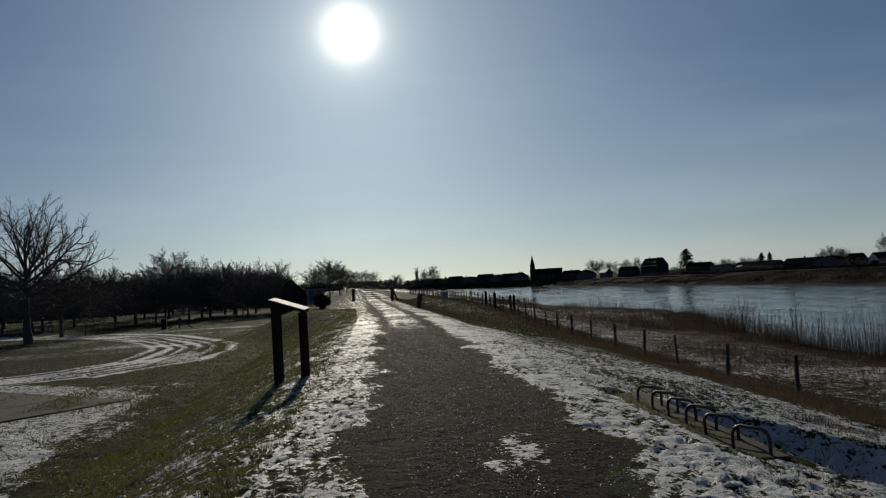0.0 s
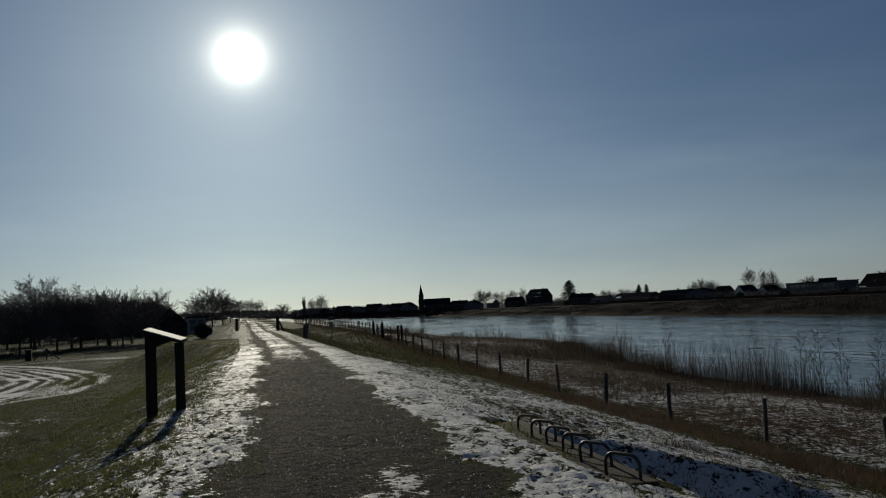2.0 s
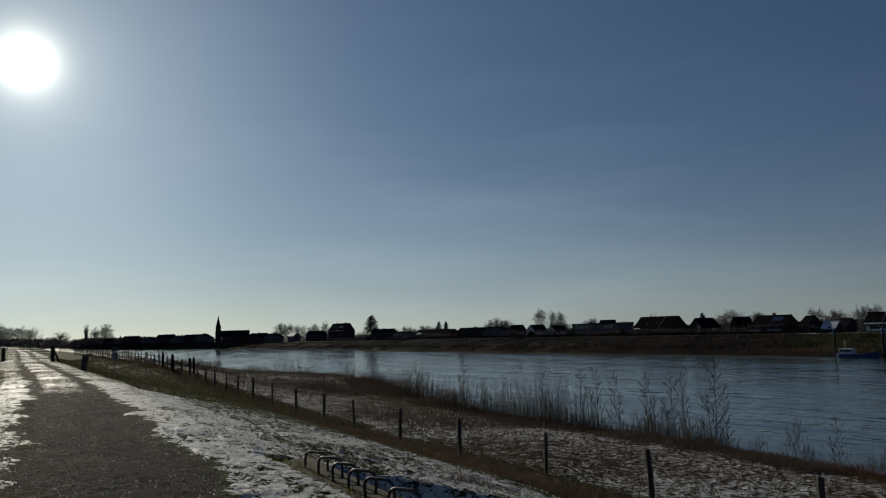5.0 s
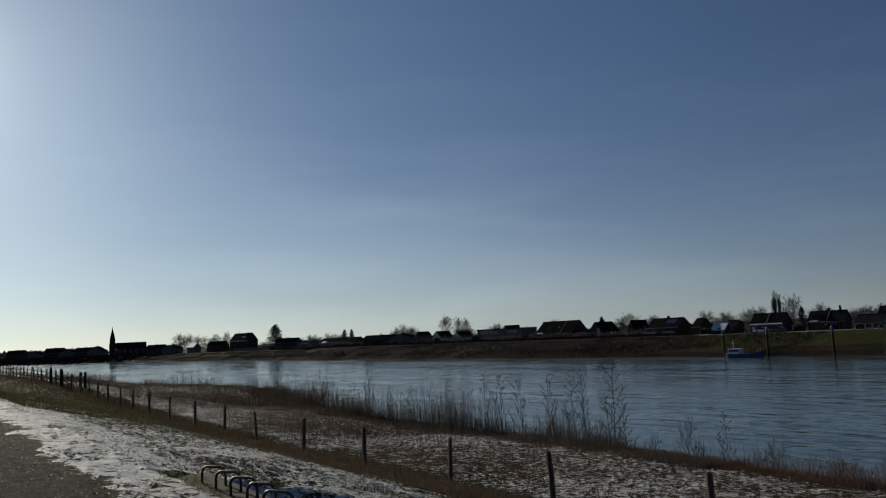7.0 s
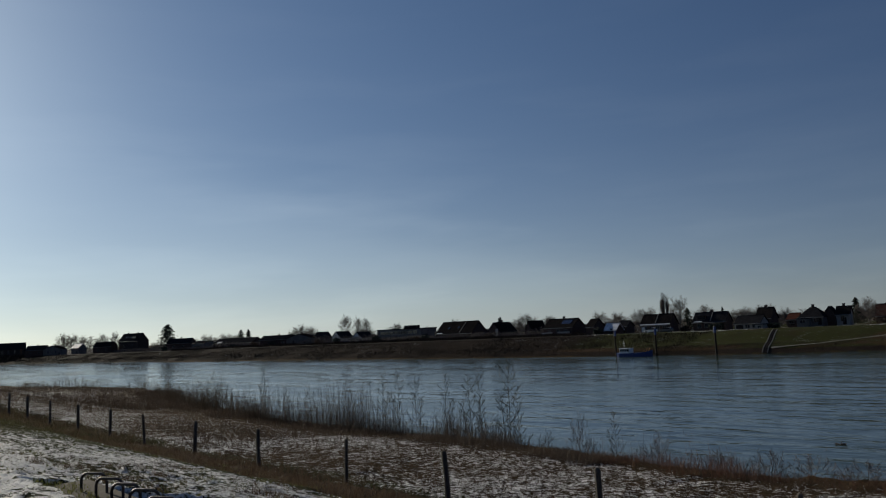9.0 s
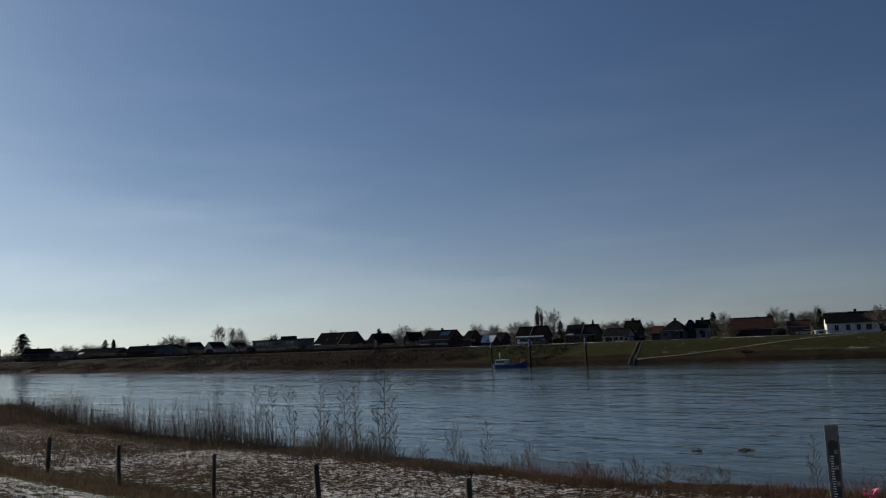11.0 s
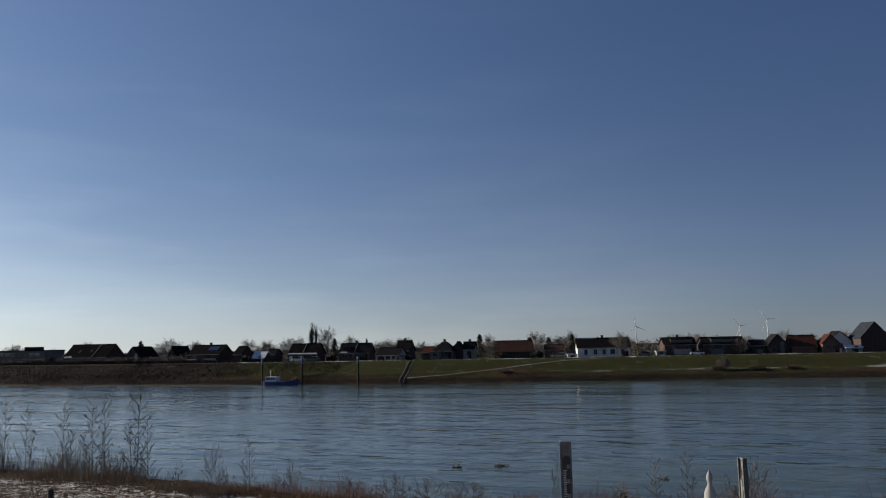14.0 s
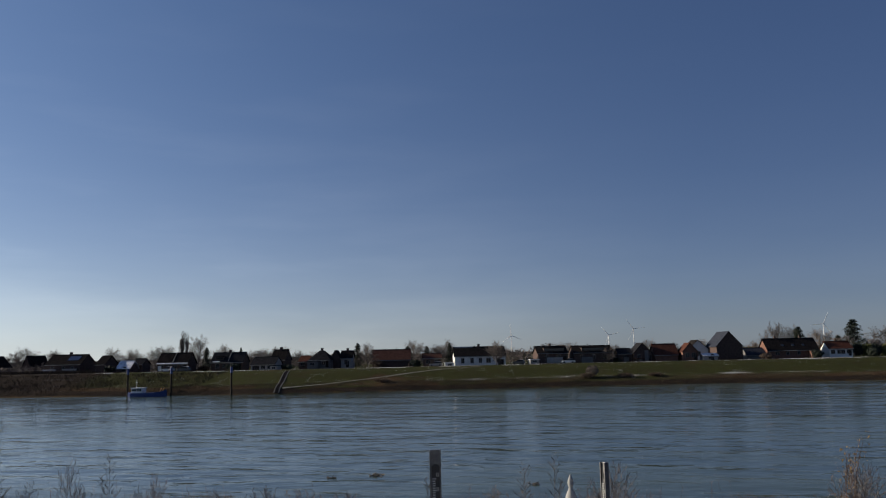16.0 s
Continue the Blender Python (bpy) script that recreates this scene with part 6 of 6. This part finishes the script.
left_tree("round", -10.6, 122, 2.6, 8, "bare orchard tree with a rounded crown")
left_tree("broad", -15.4, 165, 2.65, 6.5, "bare tree beyond the orchard")
left_tree("round", -23.5, 120, 3.4, 11, "bare orchard tree with a rounded crown")
orng = random.Random(9)
for i in range(34):
    az = -29 + 24.5 * (i + orng.random()) / 34
    dist = orng.uniform(112, 185)
    left_tree("dense", az, dist, orng.uniform(1.3, 2.5), orng.uniform(9, 13), "dark bare orchard tree in a thinly snowed field")


# the dark round bush, the notice cabinet and the shed beside the dike
def leaf_mass(name, x, y, z, rx, ry, h, n, mat, label, size=0.09, seed=1, category="shrub"):
    rng = np.random.RandomState(seed)
    V, F = [], []
    for k in range(n):
        d = rng.normal(0, 1, 3)
        d = d / np.linalg.norm(d) * rng.uniform(0.45, 1.0) ** 0.5
        lump = 0.82 + 0.3 * math.sin(d[0] * 5 + seed) * math.cos(d[1] * 4 + d[2] * 3)
        p = np.array([d[0] * rx * lump, d[1] * ry * lump, h * 0.5 + d[2] * h * 0.5 * lump])
        b = len(V)
        V += [tuple(p + rng.normal(0, size, 3)) for _ in range(3)]
        F.append((b, b + 1, b + 2))
    ob = thing(name, label, category, m=pose(x, y, z))
    T = ([], [])
    tube(T[0], T[1], [np.array([0, 0, -0.1]), np.array([0, 0, h * 0.6])], [0.06, 0.03], 6)
    raw("stem", T[0], T[1], BARK, ob)
    raw("foliage", V, F, mat, ob)
    return ob


bx, by = at_dir(88.0, 221)
leaf_mass("shrub", bx, by, land_at(bx, by), 1.9, 1.9, 3.4, 1500, TWIG, "bare round bush at the water's edge", 0.13, 7)
for bx, by, bh in ((219, 9, 1.4), (221, -1, 1.2), (224, -9, 1.0), (205, 62, 0.9)):
    leaf_mass("shrub", bx, by, land_at(bx, by), 1.7, 2.4, bh, 700, BRUSH, "low brown bramble on the far bank", 0.13, int(by) + 30)
bx, by = at_dir(-1.5, 66)
leaf_mass("round_bush", bx, by, land_at(bx, by), 0.72, 0.72, 1.15, 2600, NEEDLE, "dark clipped round bush beside the track", 0.07, 4)


def notice_cabinet():
    x, y = at_dir(-1.9, 92)
    g = land_at(x, y)
    ob = thing("notice_cabinet", "white notice cabinet with a flat roof", "notice board", m=pose(x, y, g, 0, 0, 8))
    bm = bmesh.new()
    box(bm, -0.95, 0.95, -0.35, 0.35, -0.3, 1.75, 0.02)
    part("cabinet", bm, WALLS["pale"], ob)
    bm = bmesh.new()
    box(bm, -1.1, 1.15, -0.5, 0.5, 1.75, 1.9, 0.02)
    part("roof", bm, DARKWOOD, ob)
    for px, pz in ((-0.45, 1.25), (0.4, 1.2), (-0.4, 0.6)):
        bm = bmesh.new()
        box(bm, px - 0.33, px + 0.33, -0.375, -0.352, pz - 0.26, pz + 0.26)
        part("poster", bm, WALLS["grey"], ob, "grey poster")


notice_cabinet()
sx, sy = at_dir(-3.6, 125)
house("barn", sx, sy, 4, 5.0, 5.5, -1.6, 0.6, 3.2, "g", "dark", "dark", 0, 0)
hx_, hy_ = at_dir(-14.6, 215)
house("cottage", hx_, hy_, 6, 14.0, 8.0, -1.6, 2.6, 6.0, "p", "dark", "dark", 2, 1)
hx_, hy_ = at_dir(-17.8, 225)
house("cottage", hx_, hy_, 4, 9.0, 8.0, -1.6, 2.2, 5.2, "p", "dark", "dark", 1, 0)
for az, dist, top, w, k in ((-0.9, 165, 2.35, 9, "broad"), (-1.9, 185, 2.0, 8, "round"), (-0.2, 180, 2.0, 7, "round"), (-4.6, 210, 1.9, 9, "broad"), (0.9, 260, 1.35, 8, "tall"), (1.6, 280, 1.3, 7, "tall"), (2.2, 300, 1.2, 7, "tall"), (0.3, 240, 1.4, 7, "tall"), (3.9, 520, 0.85, 14, "broad"), (-6.0, 230, 1.9, 11, "round"), (-7.5, 240, 1.8, 12, "broad"), (-16.2, 260, 1.6, 12, "round")):
    left_tree(k, az, dist, top, w, "bare tree far along the dike")


# dark wood and hedges behind the orchard, and low woods on the horizon
def far_wood(az0, az1, dist, deep, low, high, n, size, label, seed, mat=None):
    rng = np.random.RandomState(seed)
    V, F = [], []
    az = np.radians(rng.uniform(az0, az1, n))
    dd = dist + rng.uniform(0, deep, n)
    X, Y = dd * np.sin(az), dd * np.cos(az)
    top = high * (0.55 + 0.6 * vnoise(az * dist, dd * 0.3, deep * 0.35, seed) * 0.7 + 0.35 * vnoise(az * dist, dd, deep * 0.1, seed + 1))
    Z = land(X, Y) + low + (top - low) * rng.uniform(0, 1, n) ** 0.8
    off = rng.normal(0, size, (n, 3, 3)) * np.array([1, 1, 0.8])
    P = (np.stack([X, Y, Z], -1)[:, None, :] + off).reshape(-1, 3)
    Q = np.arange(3 * n).reshape(-1, 3)
    return tagged(raw("far_wood", P.tolist(), Q.tolist(), mat or TWIG), label, "woods", kind="stuff")


far_wood(-34, -8, 205, 14, 0.0, 7.5, 42000, 0.3, "dark hedge and woods behind the orchard", 41)
far_wood(-9, -3.5, 190, 14, 0.0, 6.0, 14000, 0.28, "dark hedge behind the sheds", 42)
far_wood(-12, 4.2, 900, 120, 0.0, 9, 12000, 1.1, "low woods on the horizon", 43)
far_wood(2.5, 13.5, 1250, 120, 0.0, 9.5, 12000, 1.3, "low woods beyond the river bend", 44)


def village_wood(y0, y1, off, deep, high, n, size, label, seed):
    rng = np.random.RandomState(seed)
    Y = rng.uniform(y0, y1, n)
    X = far_shore(Y) + off + rng.uniform(0, deep, n)
    top = high * (0.25 + 0.9 * vnoise(Y, X * 0.3, 16, seed) * (0.4 + 0.8 * vnoise(Y, X, 5, seed + 1)))
    Z = land(X, Y) + top * rng.uniform(0, 1, n) ** 0.9
    P = (np.stack([X, Y, Z], -1)[:, None, :] + rng.normal(0, size, (n, 3, 3)) * np.array([0.8, 0.8, 0.8])).reshape(-1, 3)
    return tagged(raw("far_wood", P.tolist(), np.arange(3 * n).reshape(-1, 3).tolist(), TWIG), label, "woods", kind="stuff")


village_wood(-260, 700, 120, 40, 7.0, 80000, 0.3, "bare woods and gardens behind the village", 45)
village_wood(190, 640, 44, 30, 4.2, 70000, 0.22, "garden hedges among the village houses", 46)
for az, dist, wd, top, k in ((6.8, 1150, 10, 6.5, "p"), (8.2, 1100, 22, 8, "p"), (9.3, 1050, 16, 6, "g"), (10.4, 1000, 22, 8, "p"), (11.2, 980, 18, 6, "g"), (12.2, 900, 20, 6.5, "p"), (12.9, 880, 16, 7, "g"), (16.6, 720, 16, 5, "p"), (17.6, 700, 14, 4.5, "g"), (20.6, 640, 14, 5, "p"), (25.4, 560, 16, 4.5, "p"), (32.0, 440, 18, 3.0, "p"), (33.6, 430, 14, 3.3, "g")):
    x, y = at_dir(az, dist)
    house("cottage", x, y, -90 + (90 - az) * 0.6, wd, 10, -3.2, top * 0.35, top, k, "brown" if k == "p" else "grey", "slate" if wd > 15 else "dark", 2, 1)
for az, dist, top, w, k in ((5.9, 1100, 1.15, 14, "round"), (6.6, 1150, 1.35, 24, "broad"), (5.4, 1150, 1.25, 6, "poplar")):
    left_tree(k, az, dist, top, w, "bare tree beyond the river bend")


# the concrete yard at the foot of the dike
yard = thing("yard", "old concrete slabs swept bare of snow", "pavement", kind="structure")
yr = random.Random(12)
for i in range(2):
    for j in range(4):
        m = pose(-8.3, 26.2, 0, 0, 0, 139) @ Matrix.Translation((2.1 + j * 2.9, 1.16 - 2.34 * i, 0))
        bm = bmesh.new()
        box(bm, -1.43, 1.43, -1.16, 1.16, -0.3, 0.0, 0.015)
        st = part("slab", bm, CONCRETE, yard)
        st.matrix_basis = pose(m.translation.x, m.translation.y, -1.715 + yr.uniform(-0.006, 0.006), 0, 0, 139)
# evergreen bushes in the village gardens
for i in range(30):
    ty = -95 + 20 * i + yr.uniform(-9, 9)
    if 18 < ty < 62:
        continue
    tx = float(far_shore(np.array([ty]))[0]) + yr.uniform(36, 62)
    leaf_mass("garden_bush", tx, ty, land_at(tx, ty), yr.uniform(1.4, 2.8), yr.uniform(1.4, 2.8), yr.uniform(1.4, 3.2), 420, NEEDLE if i % 3 else BRUSH, "dark evergreen bush in a village garden" if i % 3 else "brown leafless bush in a village garden", 0.28, 60 + i)
# the clipped evergreen hedge at the end of the village
for k in range(4):
    hx2, hy2 = 297.5 + 0.6 * k, -79.5 - 3.1 * k
    leaf_mass("clipped_hedge", hx2, hy2, land_at(hx2, hy2), 2.0, 1.9, 5.0 - 0.3 * k, 900, GREEN if k % 2 else NEEDLE, "tall clipped evergreen hedge in a garden", 0.26, 90 + k)



# ---- saplings, pebbles and small clutter ----
def bank_plant(k, az, dist, h, w):
    x, y = at_dir(az, dist)
    g = land_at(x, y)
    tree(k, x, y, g - 0.05, h * (1.2 if k == "sapling" else 1.0) + max(0.0, -3.45 - g), w * (0.8 if k == "sapling" else 1.0), "leafless sapling on the river bank" if k == "sapling" else "leafless reddish shrub on the river bank", name="sapling" if k == "sapling" else "shrub", group="bank saplings" if k == "sapling" else "bank shrubs")


for az, dist, h, w in ((39.1, 43.5, 2.6, 1.3), (40.3, 42.8, 2.65, 1.3), (41.5, 41.8, 2.4, 1.2), (43.6, 39.7, 2.5, 1.4), (45.4, 38.4, 2.6, 1.5), (46.1, 38.1, 2.8, 1.2), (48.0, 37.0, 3.1, 2.0), (48.8, 36.4, 1.9, 1.2), (55.3, 30.9, 1.6, 0.9), (36.5, 45.5, 2.2, 0.9), (31.0, 54, 2.8, 1.2), (27.5, 62, 2.4, 1.2), (34.0, 49, 2.0, 0.9), (84.8, 22, 1.75, 0.7), (83.0, 22.5, 1.5, 0.8), (76.5, 26.5, 1.5, 0.7)):
    bank_plant("sapling", az, dist, h, w)
for az, dist, h, w in ((43.9, 39.5, 1.1, 1.0), (44.6, 38.8, 1.0, 1.1), (52.8, 32.5, 1.75, 0.95), (58.1, 29.4, 1.3, 1.0), (53.6, 32, 0.8, 1.0), (57.2, 29.8, 0.8, 0.9), (62.0, 28.3, 0.9, 1.2), (65.0, 27.5, 1.0, 1.6), (67.5, 27, 0.9, 1.7), (70.5, 26.5, 0.8, 1.4), (80.8, 24, 1.0, 1.0), (89.0, 22.5, 1.8, 1.6), (88.2, 22.3, 1.3, 1.2), (103.6, 24, 2.0, 1.3), (104.3, 24.4, 1.7, 1.5), (105.5, 24, 1.2, 1.6), (50.5, 34.5, 0.8, 1.0)):
    bank_plant("shrub", az, dist, h, w)


# the bush that still holds yellowed leaves
def leafy_bush(x, y, h):
    rng = np.random.RandomState(12)
    g = land_at(x, y)
    ob = thing("leafy_bush", "thin bush with a few yellowed leaves on the bank", "shrub", m=pose(x, y, g))
    V, F, leaves = [], [], []
    for k in range(9):
        p = np.array([rng.normal(0, 0.18), rng.normal(0, 0.18), -0.05])
        lean = rng.normal(0, 0.1, 2)
        top = h * rng.uniform(0.55, 1.0)
        pts = [p + np.array([lean[0] * f * f * top, lean[1] * f * f * top, top * f]) for f in np.linspace(0, 1, 6)]
        tube(V, F, pts, [0.012, 0.01, 0.009, 0.007, 0.005, 0.003], 5)
        for j in range(60):
            f = rng.uniform(0, 1) ** 1.8
            leaves.append(pts[min(5, int(f * 5.99))] + rng.normal(0, 1, 3) * (0.11, 0.11, 0.14))
    raw("stem", V, F, RUSSET, ob)
    L = np.array(leaves)[:, None, :] + rng.normal(0, 0.028, (len(leaves), 3, 3))
    tagged(quick("leaves", L, [], np.arange(3 * len(leaves)), YELLOWED, ob, "yellowed withered leaves"), kind="stuff")


YELLOWED = blade_material("yellowed_leaves", (0.16, 0.10, 0.04), (0.34, 0.22, 0.09), 0.35)
leafy_bush(23.9, -5.6, 2.5)


# a floating tangle of driftwood
def driftwood(x, y, size, seed):
    rng = np.random.RandomState(seed)
    V, F = [], []
    for k in range(26):
        a = rng.uniform(0, 6.28)
        l = size * rng.uniform(0.3, 1.0)
        p = rng.normal(0, size * 0.25, 3) * (1.4, 1.4, 0.3)
        q = p + np.array([math.cos(a) * l * 0.5, math.sin(a) * l, rng.uniform(-0.05, 0.35) * size])
        tube(V, F, [p, (p + q) / 2 + rng.normal(0, 0.04, 3), q], [0.05, 0.035, 0.015], 5)
    ob = tagged(raw("driftwood", V, F, BARK), "dark tangle of driftwood afloat in the river", "driftwood")
    ob.matrix_basis = pose(x, y, WATER_Z)


driftwood(61.4, 19.5, 0.75, 1)
driftwood(60.0, 22.5, 0.4, 2)
driftwood(58.5, 6.5, 0.4, 3)


# the wooden trestle and stakes in the orchard field
def trestle(x, y):
    ob = thing("trestle", "wooden A-shaped barrier on the field road", "barrier", m=pose(x, y, land_at(x, y), 0, 0, 8))
    for s in (-1, 1):
        bm = bmesh.new()
        rod(bm, (s * 1.3, 0, -0.1), (0, 0, 1.1), 0.07, 0.06, 8)
        part("leg", bm, POSTWOOD, ob)
    bm = bmesh.new()
    rod(bm, (0, 0, -0.2), (0, 0, 1.2), 0.07, 0.07, 8)
    part("post", bm, POSTWOOD, ob)
    bm = bmesh.new()
    box(bm, -1.9, -1.35, -0.25, 0.25, -0.2, 1.15, 0.03)
    part("block", bm, DARKWOOD, ob)


trestle(-17.6, 89.0)
for x, y in ((-20.1, 124), (-26.3, 85.5), (-16.1, 124), (-6.7, 140), (-22.5, 98), (-13.5, 110)):
    stake("field_stake", x, y, 1.2, 0.07, 0, 2, "short wooden stake in the orchard field")


def pebbles(name, n, x0, x1, y0, y1, lo, hi, mat, label, seed, power=1.6):
    rng = np.random.RandomState(seed)
    y = y0 + (y1 - y0) * rng.uniform(0, 1, n) ** power
    x = track_mid(y) + rng.uniform(x0, x1, n)
    z = land(x, y)
    s = rng.uniform(lo, hi, n)
    base = np.array([(1, 0, 0), (-0.5, 0.87, 0), (-0.5, -0.87, 0), (0.2, 0.1, 0.35), (0, 0, -0.5)])
    ang = rng.uniform(0, 6.28, n)
    P = []
    for v in base:
        jx, jy = v[0] + rng.normal(0, 0.2, n), v[1] + rng.normal(0, 0.2, n)
        P.append(np.stack([x + s * (jx * np.cos(ang) - jy * np.sin(ang)), y + s * (jx * np.sin(ang) + jy * np.cos(ang)), z + s * v[2] + s * 0.1], -1))
    P = np.stack(P, 1).reshape(-1, 3)
    t = np.array([(0, 1, 3), (1, 2, 3), (2, 0, 3), (1, 0, 4), (2, 1, 4), (0, 2, 4)])
    Q = (np.arange(n)[:, None, None] * 5 + t[None]).reshape(-1, 3)
    return tagged(raw(name, P.tolist(), Q.tolist(), mat), label, "gravel", kind="stuff")


STONE = plain("wet_gravel", (0.04, 0.034, 0.03), (0.15, 0.13, 0.11), 30, 0.55, bumpy=0, island=True)
pebbles("gravel", 20000, -1.25, 1.25, 5, 40, 0.003, 0.014, STONE, "wet gravel and grit on the track", 61)
pebbles("ice_bits", 5600, -1.5, 1.5, 5, 40, 0.003, 0.012, SNOW, "scattered bits of ice and snow on the track", 62)
pebbles("snow_crumbs", 5200, -6.6, -2.0, 5.5, 34, 0.012, 0.05, SNOW, "crumbs of snow lying in the slope's grass", 63)
pebbles("snow_crumbs", 2200, 3.6, 8.5, 6, 30, 0.012, 0.045, SNOW, "crumbs of snow lying in the slope's grass", 64)
